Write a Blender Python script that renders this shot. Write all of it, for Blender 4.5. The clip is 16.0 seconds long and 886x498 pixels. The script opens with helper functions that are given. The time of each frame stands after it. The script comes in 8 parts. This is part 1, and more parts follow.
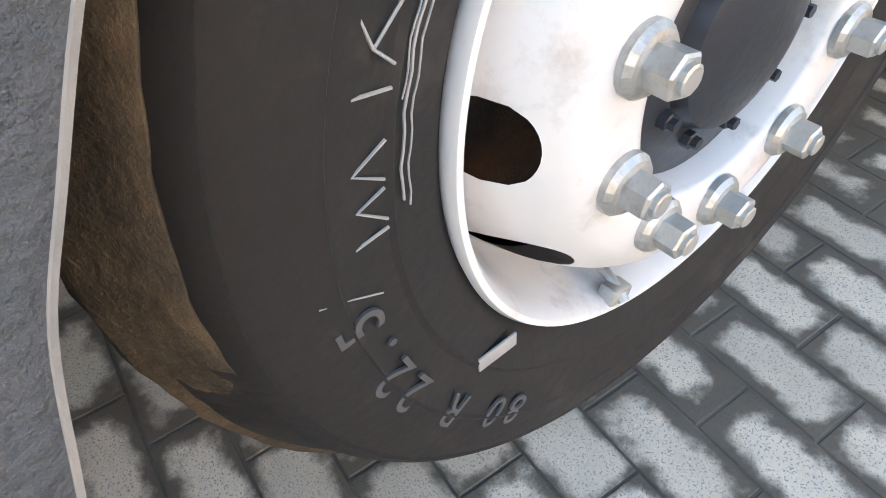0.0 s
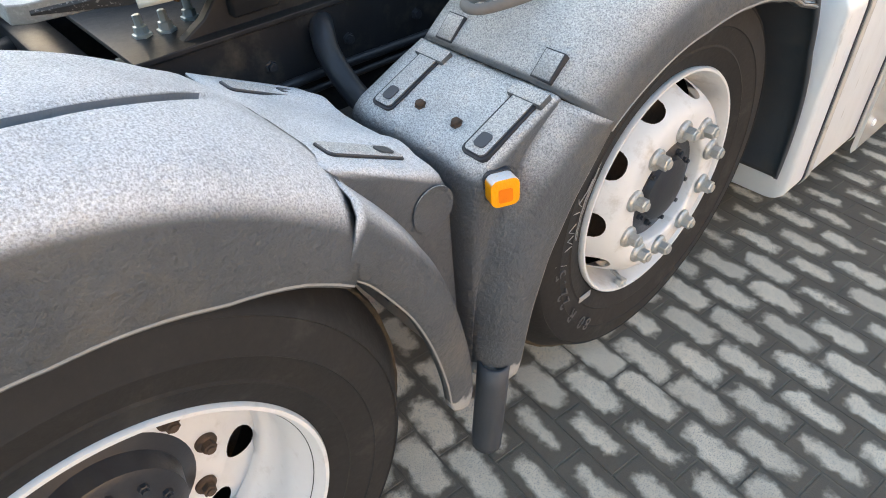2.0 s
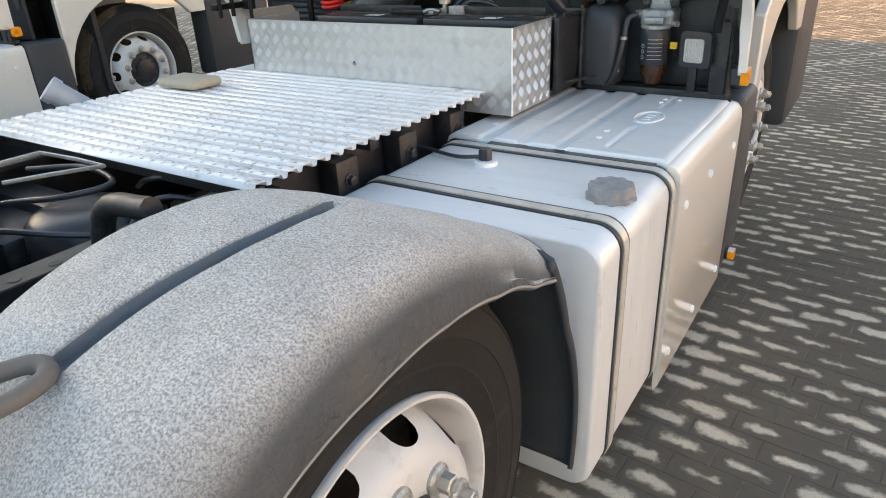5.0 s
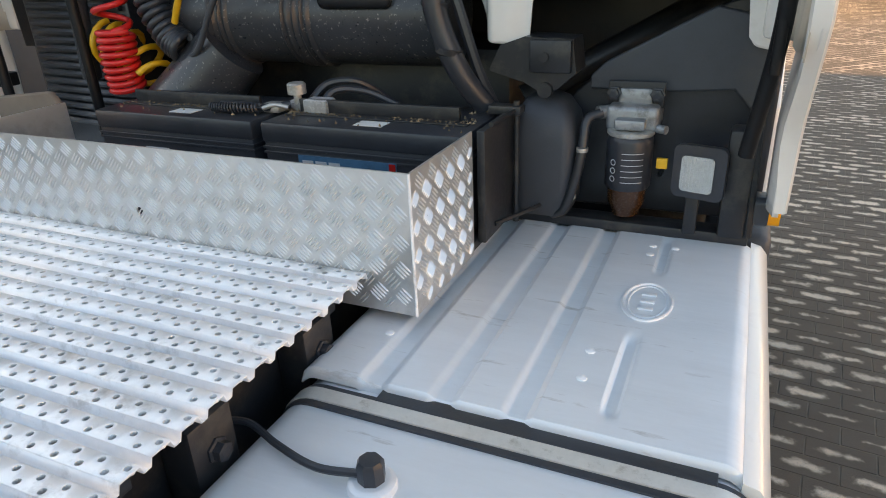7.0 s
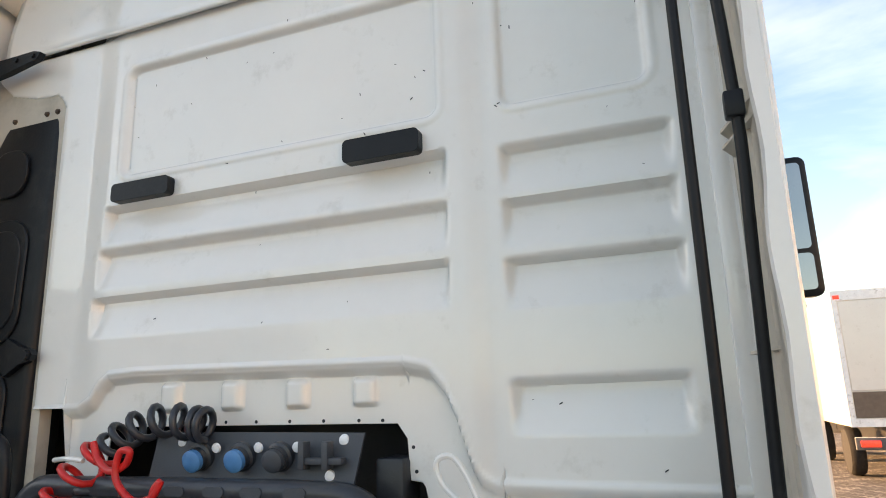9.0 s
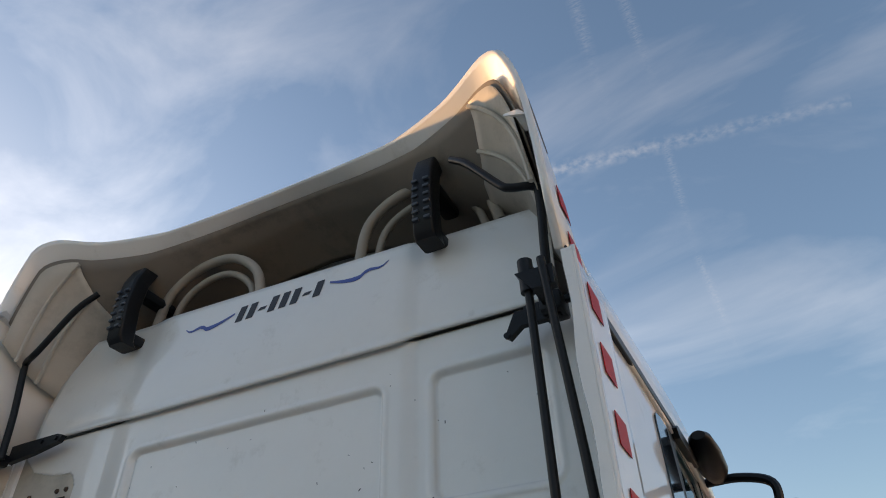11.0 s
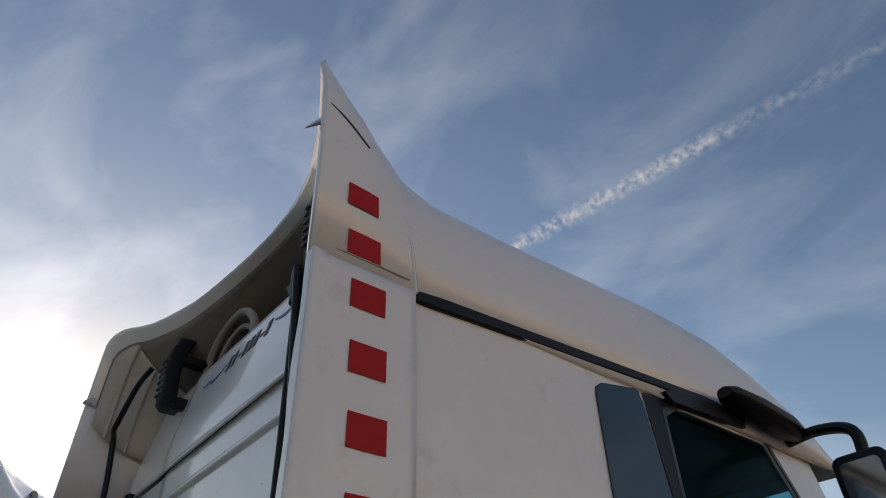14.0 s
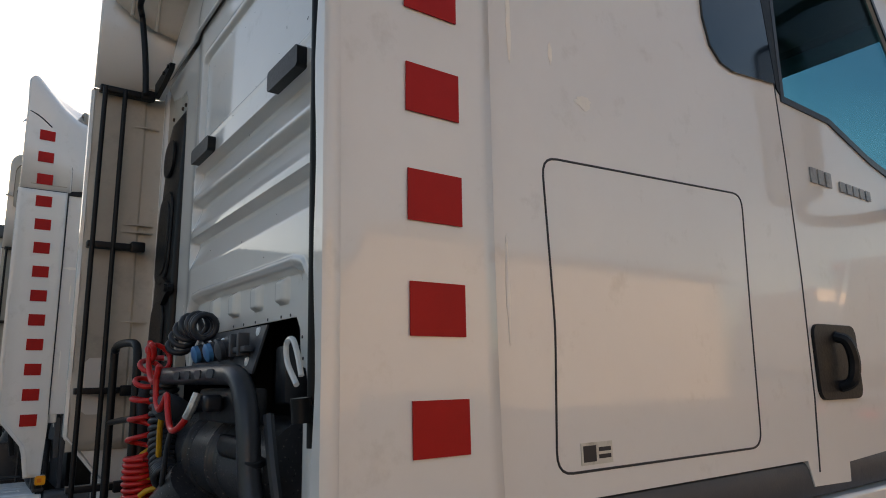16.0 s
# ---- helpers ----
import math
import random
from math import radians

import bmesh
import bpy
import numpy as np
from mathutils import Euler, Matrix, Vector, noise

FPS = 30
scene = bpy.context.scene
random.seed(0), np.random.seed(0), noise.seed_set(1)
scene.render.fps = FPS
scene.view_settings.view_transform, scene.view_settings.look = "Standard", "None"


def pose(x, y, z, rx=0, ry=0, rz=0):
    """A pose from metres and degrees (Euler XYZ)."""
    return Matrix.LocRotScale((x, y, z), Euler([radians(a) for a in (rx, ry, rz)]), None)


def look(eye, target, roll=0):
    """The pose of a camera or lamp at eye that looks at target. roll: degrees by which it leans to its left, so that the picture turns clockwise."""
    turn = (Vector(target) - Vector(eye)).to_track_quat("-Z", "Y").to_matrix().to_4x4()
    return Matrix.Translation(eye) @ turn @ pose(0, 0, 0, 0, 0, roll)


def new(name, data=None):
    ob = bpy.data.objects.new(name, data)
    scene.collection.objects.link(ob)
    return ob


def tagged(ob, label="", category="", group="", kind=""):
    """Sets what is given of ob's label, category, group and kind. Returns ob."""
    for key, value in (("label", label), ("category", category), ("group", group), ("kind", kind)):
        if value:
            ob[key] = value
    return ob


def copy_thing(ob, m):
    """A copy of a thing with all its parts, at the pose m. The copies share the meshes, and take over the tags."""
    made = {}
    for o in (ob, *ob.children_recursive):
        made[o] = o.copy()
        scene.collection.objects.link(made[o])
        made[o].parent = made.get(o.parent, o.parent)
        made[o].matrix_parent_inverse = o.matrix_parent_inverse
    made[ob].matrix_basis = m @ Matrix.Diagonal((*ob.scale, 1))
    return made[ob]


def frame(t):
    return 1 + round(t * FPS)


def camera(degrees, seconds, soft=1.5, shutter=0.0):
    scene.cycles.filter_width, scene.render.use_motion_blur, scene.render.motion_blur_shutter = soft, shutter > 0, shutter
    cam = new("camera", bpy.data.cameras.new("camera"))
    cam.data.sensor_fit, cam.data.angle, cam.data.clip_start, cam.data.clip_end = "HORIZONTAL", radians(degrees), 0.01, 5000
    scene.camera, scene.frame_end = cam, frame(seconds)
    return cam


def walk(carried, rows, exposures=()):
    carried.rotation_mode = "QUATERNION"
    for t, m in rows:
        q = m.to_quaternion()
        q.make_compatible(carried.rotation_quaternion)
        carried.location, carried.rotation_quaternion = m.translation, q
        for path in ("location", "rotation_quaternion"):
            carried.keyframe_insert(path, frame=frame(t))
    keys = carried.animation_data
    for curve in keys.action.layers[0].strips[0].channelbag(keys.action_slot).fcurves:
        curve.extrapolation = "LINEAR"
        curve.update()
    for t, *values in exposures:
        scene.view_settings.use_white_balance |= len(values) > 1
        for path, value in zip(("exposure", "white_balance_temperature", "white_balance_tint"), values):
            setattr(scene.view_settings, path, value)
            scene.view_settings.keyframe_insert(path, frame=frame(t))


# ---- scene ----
cam = camera(67.8, 16.0, soft=1.0)
PATH = [
    (0, (1.398, -0.475, 0.793), (0.262, 0.312, -0.674), -6.2),
    (0.5, (1.542, -0.626, 1.005), (0.525, 0.208, -0.502), -2.6),
    (1, (1.71, -0.831, 1.23), (0.734, -0.033, -0.323), -3.1),
    (1.5, (1.804, -1.084, 1.343), (0.835, -0.271, -0.206), -3.1),
    (2, (1.807, -1.267, 1.467), (0.647, -0.279, 0.172), -2.8),
    (2.5, (1.722, -1.35, 1.468), (0.426, -0.222, 0.442), -2.7),
    (3, (1.714, -1.32, 1.462), (0.462, -0.109, 0.48), -3.1),
    (3.5, (1.745, -1.2, 1.465), (0.52, 0.089, 0.549), -3.1),
    (4, (1.782, -1.007, 1.442), (0.596, 0.346, 0.568), -3.0),
    (4.5, (1.757, -0.795, 1.423), (0.658, 0.634, 0.558), -2.9),
    (4.7, (1.716, -0.695, 1.423), (0.656, 0.767, 0.563), -2.8),
    (6.8, (1.182, 0.369, 1.47), (0.403, 2.001, 0.616), -2.3),
    (7, (1.135, 0.454, 1.499), (0.378, 2.109, 0.671), -2.4),
    (7.5, (1.064, 0.603, 1.569), (0.326, 2.364, 0.975), -2.1),
    (8, (1.088, 0.615, 1.676), (0.335, 2.453, 1.441), -2.3),
    (8.5, (1.082, 0.602, 1.704), (0.366, 2.459, 1.905), -1.7),
    (9, (1.099, 0.576, 1.78), (0.41, 2.398, 2.234), -1.9),
    (9.5, (1.109, 0.534, 1.87), (0.451, 2.314, 2.503), -2.1),
    (10, (1.129, 0.432, 1.924), (0.522, 2.129, 2.791), -2.5),
    (10.2, (1.177, 0.449, 1.952), (0.547, 2.073, 2.934), -2.5),
    (12.3, (2.105, 0.423, 1.909), (1.298, 1.69, 3.228), -1.9),
    (12.5, (2.156, 0.512, 1.9), (1.292, 1.73, 3.23), -2.1),
    (13, (2.306, 0.747, 1.931), (1.328, 1.868, 3.267), -1.4),
    (13.5, (2.381, 1.006, 1.987), (1.299, 2.023, 3.328), -1.5),
    (14, (2.395, 1.195, 1.949), (1.185, 2.189, 3.194), -1.7),
    (14.5, (2.359, 1.254, 1.864), (0.981, 2.285, 2.884), -1.0),
    (15, (2.279, 1.272, 1.763), (0.822, 2.338, 2.624), -1.1),
    (15.5, (2.167, 1.322, 1.686), (0.63, 2.435, 2.316), -1.2),
    (16, (2.04, 1.363, 1.562), (0.451, 2.512, 1.954), -1.2),
]
EXPOSURES = [(0.0, 3.02, 7000, 10), (0.5, 2.9, 7150, 10), (1.0, 2.8, 7300, 10), (1.5, 2.68, 7500, 10), (2.0, 2.56, 7750, 11), (2.5, 2.3, 7900, 11), (3.5, 2.17, 8050, 11), (4.7, 2.32, 8250, 12), (7.0, 2.15, 8350, 14), (8.0, 2.6, 8500, 17), (9.0, 2.1, 8350, 17), (10.0, 1.38, 8000, 16), (12.5, 0.65, 6600, 14), (14.5, 0.2, 7050, 15), (15.5, 0.38, 7250, 14), (16.0, 0.72, 7350, 14)]
walk(cam, [(t, look(eye, target, roll)) for t, eye, target, roll in PATH], EXPOSURES)


# ---- light and sky ----
SUN_AZ, SUN_EL = radians(-82), radians(9)   # from +Y, positive towards +X
world = bpy.data.worlds.new("world")
scene.world = world
world.use_nodes = True
wn, wl = world.node_tree.nodes, world.node_tree.links
wn.clear()
w_out = wn.new("ShaderNodeOutputWorld")
w_bg = wn.new("ShaderNodeBackground")
w_sky = wn.new("ShaderNodeTexSky")
w_sky.sky_type = "NISHITA"
w_sky.sun_disc = False
w_sky.sun_elevation = SUN_EL
w_sky.sun_rotation = SUN_AZ
w_sky.air_density, w_sky.dust_density, w_sky.ozone_density = 1.0, 1.3, 2.2
w_bg.inputs["Strength"].default_value = 0.15
# thin cirrus drawn over the clear sky
w_co = wn.new("ShaderNodeTexCoord")
w_map = wn.new("ShaderNodeMapping")
w_map.inputs["Rotation"].default_value = (0.0, 0.25, 0.6)
w_map.inputs["Scale"].default_value = (1.2, 3.2, 3.6)
w_noise = wn.new("ShaderNodeTexNoise")
w_noise.inputs["Scale"].default_value = 1.5
w_noise.inputs["Detail"].default_value = 9.0
w_noise.inputs["Roughness"].default_value = 0.55
w_noise.inputs["Distortion"].default_value = 0.5
w_ramp = wn.new("ShaderNodeValToRGB")
w_ramp.color_ramp.elements[0].position = 0.44
w_ramp.color_ramp.elements[0].color = (0, 0, 0, 1)
w_ramp.color_ramp.elements[1].position = 0.85
w_ramp.color_ramp.elements[1].color = (0.48, 0.48, 0.48, 1)
w_mix = wn.new("ShaderNodeMixRGB")
w_hsv = wn.new("ShaderNodeHueSaturation")
w_hsv.inputs["Saturation"].default_value = 0.3
w_hsv.inputs["Value"].default_value = 2.1
wl.new(w_co.outputs["Generated"], w_map.inputs["Vector"])
wl.new(w_map.outputs["Vector"], w_noise.inputs["Vector"])
wl.new(w_noise.outputs["Fac"], w_ramp.inputs["Fac"])
wl.new(w_sky.outputs["Color"], w_hsv.inputs["Color"])
wl.new(w_ramp.outputs["Color"], w_mix.inputs["Fac"])
wl.new(w_sky.outputs["Color"], w_mix.inputs["Color1"])
wl.new(w_hsv.outputs["Color"], w_mix.inputs["Color2"])
wl.new(w_mix.outputs["Color"], w_bg.inputs["Color"])
wl.new(w_bg.outputs["Background"], w_out.inputs["Surface"])
sun = new("sun", bpy.data.lights.new("sun", "SUN"))
sun.data.energy, sun.data.angle, sun.data.color = 5.0, radians(0.6), (1.0, 0.60, 0.29)
sun_way = Vector((math.sin(SUN_AZ) * math.cos(SUN_EL), math.cos(SUN_AZ) * math.cos(SUN_EL), math.sin(SUN_EL)))
sun.matrix_world = look(sun_way * 60, (0, 0, 0))


# ---- materials ----
def mat(name, color, rough=0.5, metal=0.0, vary=0.12, scale=6.0, bump=0.0, bump_scale=60.0, dirt=None, dirt_amount=0.0,
        dirt_scale=3.0, piece=0.0, island=False, coat=0.0, stretch=None, speck=None, speck_scale=160.0, speck_amount=0.0):
    m = bpy.data.materials.new(name)
    m.use_nodes = True
    n, l = m.node_tree.nodes, m.node_tree.links
    b = n["Principled BSDF"]
    co = n.new("ShaderNodeTexCoord")
    mp = n.new("ShaderNodeMapping")
    mp.inputs["Scale"].default_value = stretch or (1, 1, 1)
    l.new(co.outputs["Object"], mp.inputs["Vector"])

    def noise_tex(sc, detail=5.0, rough_n=0.6):
        t = n.new("ShaderNodeTexNoise")
        t.inputs["Scale"].default_value, t.inputs["Detail"].default_value, t.inputs["Roughness"].default_value = sc, detail, rough_n
        l.new(mp.outputs["Vector"], t.inputs["Vector"])
        return t

    def ramp(src, lo, hi):
        r = n.new("ShaderNodeMapRange")
        r.inputs["From Min"].default_value, r.inputs["From Max"].default_value = lo, hi
        l.new(src, r.inputs["Value"])
        return r.outputs["Result"]

    def mixc(f, a, c):
        x = n.new("ShaderNodeMixRGB")
        for key, v in (("Fac", f), ("Color1", a), ("Color2", c)):
            if isinstance(v, (tuple, float, int)):
                x.inputs[key].default_value = (*v, 1) if isinstance(v, tuple) else v
            else:
                l.new(v, x.inputs[key])
        return x.outputs["Color"]

    big, fine = noise_tex(scale), noise_tex(scale * 9, 4.0)
    dark = tuple(c * (1 - vary) for c in color)
    lite = tuple(min(1, c * (1 + vary)) for c in color)
    col = mixc(ramp(big.outputs["Fac"], 0.3, 0.7), dark, lite)
    col = mixc(ramp(fine.outputs["Fac"], 0.35, 0.75), col, mixc(0.5, col, lite))
    if piece:
        info = n.new("ShaderNodeNewGeometry" if island else "ShaderNodeObjectInfo")
        v = n.new("ShaderNodeHueSaturation")
        r = n.new("ShaderNodeMapRange")
        r.inputs["To Min"].default_value, r.inputs["To Max"].default_value = 1 - piece, 1 + piece
        l.new(info.outputs["Random Per Island" if island else "Random"], r.inputs["Value"])
        l.new(r.outputs["Result"], v.inputs["Value"])
        l.new(col, v.inputs["Color"])
        col = v.outputs["Color"]
    if speck:
        sp = noise_tex(speck_scale, 2.0, 0.5)
        col = mixc(ramp(sp.outputs["Fac"], 0.62 - 0.2 * speck_amount, 0.70 - 0.1 * speck_amount), col, speck)
    if dirt:
        d = noise_tex(dirt_scale, 8.0, 0.68)
        f = ramp(d.outputs["Fac"], 0.62 - dirt_amount * 0.35, 0.80 - dirt_amount * 0.2)
        col = mixc(f, col, dirt)
    l.new(col, b.inputs["Base Color"])
    rr = n.new("ShaderNodeMapRange")
    rr.inputs["To Min"].default_value, rr.inputs["To Max"].default_value = max(0.02, rough - 0.1), min(1, rough + 0.12)
    l.new(fine.outputs["Fac"], rr.inputs["Value"])
    l.new(rr.outputs["Result"], b.inputs["Roughness"])
    b.inputs["Metallic"].default_value = metal
    b.inputs["Coat Weight"].default_value = coat
    b.inputs["Coat Roughness"].default_value = 0.05
    if bump:
        t = noise_tex(bump_scale, 6.0)
        bp = n.new("ShaderNodeBump")
        bp.inputs["Strength"].default_value, bp.inputs["Distance"].default_value = min(1, bump), 0.004 * max(1, bump)
        l.new(t.outputs["Fac"], bp.inputs["Height"])
        l.new(bp.outputs["Normal"], b.inputs["Normal"])
    return m


def glow(m, color, power):
    b = m.node_tree.nodes["Principled BSDF"]
    b.inputs["Emission Color"].default_value, b.inputs["Emission Strength"].default_value = (*color, 1), power
    return m


WHITE = mat("white_paint", (0.80, 0.775, 0.73), 0.36, vary=0.03, scale=2.5, coat=0.9, dirt=(0.66, 0.63, 0.57), dirt_amount=0.10, dirt_scale=9.0)
HOOP = mat("moulded_hoop_plastic", (0.36, 0.31, 0.25), 0.6, vary=0.1, scale=5.0, dirt=(0.2, 0.17, 0.14), dirt_amount=0.3)
# brown for the roof's inside, darkened to hold the shade there
INNER = mat("shaded_inner_roof", (0.21, 0.175, 0.14), 0.7, vary=0.1, scale=3.0, dirt=(0.1, 0.085, 0.07), dirt_amount=0.25)
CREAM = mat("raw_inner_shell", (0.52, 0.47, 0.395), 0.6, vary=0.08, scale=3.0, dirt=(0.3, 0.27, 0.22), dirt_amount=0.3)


def frost_skylight(m, color, lo=0.35, hi=0.85, amount=0.95, grain=0.42):
    """Frost and dust grain on up-facing faces, with skylight put into the pale colour."""
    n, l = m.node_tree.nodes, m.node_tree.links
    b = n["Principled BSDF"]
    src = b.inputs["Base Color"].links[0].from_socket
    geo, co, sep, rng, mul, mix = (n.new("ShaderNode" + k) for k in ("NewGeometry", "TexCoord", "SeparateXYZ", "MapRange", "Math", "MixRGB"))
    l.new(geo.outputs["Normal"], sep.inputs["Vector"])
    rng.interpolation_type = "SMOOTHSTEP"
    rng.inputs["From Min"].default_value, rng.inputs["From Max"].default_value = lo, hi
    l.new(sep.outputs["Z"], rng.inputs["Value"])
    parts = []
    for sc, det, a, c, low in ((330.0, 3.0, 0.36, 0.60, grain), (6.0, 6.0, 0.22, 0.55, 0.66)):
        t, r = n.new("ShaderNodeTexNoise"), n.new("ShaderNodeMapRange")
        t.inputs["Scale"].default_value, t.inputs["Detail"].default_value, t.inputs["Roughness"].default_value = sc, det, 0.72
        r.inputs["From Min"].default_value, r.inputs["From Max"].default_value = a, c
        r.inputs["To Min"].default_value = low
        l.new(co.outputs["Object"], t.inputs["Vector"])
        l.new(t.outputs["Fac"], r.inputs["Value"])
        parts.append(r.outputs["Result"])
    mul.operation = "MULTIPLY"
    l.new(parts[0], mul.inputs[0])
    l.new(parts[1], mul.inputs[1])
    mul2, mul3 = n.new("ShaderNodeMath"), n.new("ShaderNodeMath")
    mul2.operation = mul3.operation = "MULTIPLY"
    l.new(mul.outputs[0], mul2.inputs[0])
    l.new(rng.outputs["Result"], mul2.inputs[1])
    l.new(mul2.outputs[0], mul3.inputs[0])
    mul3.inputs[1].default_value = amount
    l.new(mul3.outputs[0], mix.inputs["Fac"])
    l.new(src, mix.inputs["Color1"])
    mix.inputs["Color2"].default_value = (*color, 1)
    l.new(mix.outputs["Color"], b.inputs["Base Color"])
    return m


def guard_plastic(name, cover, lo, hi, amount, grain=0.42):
    """Grained grey plastic, up-facing faces paler by frost, dust and painted-in skylight."""
    return frost_skylight(mat(name, (0.086, 0.094, 0.103), 0.55, vary=0.18, scale=5.0, bump=2.2, bump_scale=85.0, dirt=(0.15, 0.138, 0.12), dirt_amount=0.35, dirt_scale=4.0), cover, lo, hi, amount, grain)


# pale tops: frost or dust, plus skylight put into the colour
GREYP = guard_plastic("dusty_skylit_plastic", (0.80, 0.775, 0.74), 0.30, 0.90, 0.98, 0.28)
SKYFROSTP = guard_plastic("frosty_skylit_plastic", (0.88, 0.89, 0.91), 0.25, 0.62, 1.0)
BAREP = mat("bare_grey_plastic", (0.13, 0.145, 0.165), 0.5, vary=0.18, scale=9.0, bump=1.2, bump_scale=120.0, dirt=(0.16, 0.15, 0.135), dirt_amount=0.2, dirt_scale=12.0)
SCUFF = mat("scuffed_plastic_edge", (0.30, 0.295, 0.285), 0.75, vary=0.12, scale=20.0, bump=0.4, bump_scale=150.0)
RUBBER = mat("tyre_rubber", (0.0120, 0.0118, 0.0122), 0.78, vary=0.25, scale=9.0, bump=0.25, bump_scale=90.0, dirt=(0.045, 0.041, 0.036), dirt_amount=0.16, dirt_scale=9.0)
MUDTYRE = mat("muddy_tread", (0.050, 0.039, 0.026), 0.9, vary=0.4, scale=26.0, bump=1.6, bump_scale=70.0, dirt=(0.13, 0.095, 0.054), dirt_amount=0.5, dirt_scale=12.0)
RIMW = mat("rim_white_paint", (0.68, 0.685, 0.69), 0.35, vary=0.04, scale=8.0, dirt=(0.45, 0.43, 0.40), dirt_amount=0.2, dirt_scale=14.0)
NUT = mat("zinc_nut", (0.52, 0.52, 0.50), 0.42, 0.6, vary=0.15, scale=30.0, dirt=(0.34, 0.31, 0.27), dirt_amount=0.4, dirt_scale=40.0)
RUST = mat("rusty_bolt", (0.085, 0.055, 0.038), 0.8, 0.2, vary=0.3, scale=60.0, bump=0.5, bump_scale=200.0)
BLACKM = mat("black_chassis_paint", (0.0155, 0.0168, 0.020), 0.42, vary=0.3, scale=8.0, bump=0.2, bump_scale=60.0, dirt=(0.075, 0.066, 0.054), dirt_amount=0.28, dirt_scale=9.0)
DUSTM = mat("dusty_chassis_top", (0.12, 0.108, 0.09), 0.8, vary=0.25, scale=14.0, bump=0.4, bump_scale=90.0, dirt=(0.04, 0.04, 0.04), dirt_amount=0.35, dirt_scale=12.0)
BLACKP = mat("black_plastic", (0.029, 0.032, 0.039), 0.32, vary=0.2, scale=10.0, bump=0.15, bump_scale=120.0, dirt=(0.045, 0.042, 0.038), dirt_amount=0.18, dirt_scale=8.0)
BLACKX = mat("black_cab_plastic", (0.010, 0.0105, 0.012), 0.38, vary=0.2, scale=10.0, bump=0.15, bump_scale=120.0, dirt=(0.03, 0.028, 0.026), dirt_amount=0.15, dirt_scale=8.0)
BLACKX.node_tree.nodes["Principled BSDF"].inputs["Specular IOR Level"].default_value = 0.22
DUSTYP = mat("spotted_black_plastic", (0.038, 0.041, 0.048), 0.30, vary=0.2, scale=10.0, bump=0.15, bump_scale=120.0, dirt=(0.05, 0.046, 0.04), dirt_amount=0.2, dirt_scale=8.0, speck=(0.22, 0.21, 0.20), speck_scale=120.0, speck_amount=-0.12)
SLATE = mat("slate_grey_plastic", (0.048, 0.054, 0.064), 0.5, vary=0.14, scale=5.0, bump=0.2, bump_scale=200.0, dirt=(0.075, 0.07, 0.062), dirt_amount=0.2)
ALU = mat("aluminium_sheet", (0.78, 0.805, 0.83), 0.40, 0.25, vary=0.05, scale=3.0, stretch=(1, 6, 1), dirt=(0.36, 0.34, 0.31), dirt_amount=0.05, dirt_scale=6.0)
# bars lighter than their sheet: highlights put into the colour
TREADBAR = mat("highlight_tread_bar", (0.76, 0.76, 0.75), 0.32, 0.7, vary=0.06, scale=8.0)
TREAD = mat("tread_plate_aluminium", (0.68, 0.68, 0.67), 0.34, 0.7, vary=0.1, scale=5.0, dirt=(0.4, 0.38, 0.35), dirt_amount=0.25, dirt_scale=5.0)
GALV = mat("galvanised_steel", (0.89, 0.895, 0.90), 0.45, 0.15, vary=0.10, scale=9.0, bump=0.15, bump_scale=90.0, dirt=(0.42, 0.40, 0.37), dirt_amount=0.15, dirt_scale=12.0)
CAPGREY = mat("frosted_grey_cap", (0.26, 0.265, 0.275), 0.6, vary=0.25, scale=40.0, bump=0.5, bump_scale=150.0)
STEEL = mat("polished_strap_steel", (0.66, 0.63, 0.58), 0.38, 0.30, vary=0.12, scale=20.0, dirt=(0.30, 0.26, 0.20), dirt_amount=0.12, dirt_scale=25.0)
GREASE = mat("weathered_steel_plate", (0.30, 0.30, 0.295), 0.62, 0.15, vary=0.2, scale=6.0, bump=0.4, bump_scale=110.0, dirt=(0.15, 0.14, 0.125), dirt_amount=0.35, dirt_scale=5.0, speck=(0.42, 0.42, 0.41), speck_scale=120.0, speck_amount=0.4)
RED = mat("red_reflective_film", (0.42, 0.012, 0.010), 0.5, vary=0.06, scale=30.0)
RED.node_tree.nodes["Principled BSDF"].inputs["Specular IOR Level"].default_value = 0.2
REDHOSE = mat("red_hose", (0.62, 0.02, 0.018), 0.35, vary=0.1, scale=20.0)
YELLOW = mat("yellow_hose", (0.70, 0.38, 0.02), 0.4, vary=0.1, scale=20.0)
BLUE = mat("blue_cap", (0.05, 0.2, 0.42), 0.4, vary=0.1, scale=30.0)
BLUEINK = mat("blue_ink", (0.05, 0.09, 0.32), 0.4, vary=0.05)
INK = mat("black_ink", (0.02, 0.02, 0.025), 0.5, vary=0.05)
ORANGE = mat("amber_lens", (1.0, 0.36, 0.002), 0.30, vary=0.06, scale=40.0, coat=0.0, bump=0.5, bump_scale=300.0)
ORANGEIN = mat("amber_reflector", (0.85, 0.19, 0.004), 0.3, vary=0.08, scale=60.0)
# white lens tops: the sky's reflection put into the amber colour
frost_skylight(ORANGE, (0.85, 0.86, 0.88), 0.30, 0.62, 0.95, 0.8)
CASTALU = mat("cast_aluminium", (0.33, 0.34, 0.35), 0.42, 0.6, vary=0.15, scale=20.0, bump=0.3, bump_scale=150.0, dirt=(0.12, 0.115, 0.11), dirt_amount=0.35, dirt_scale=30.0)
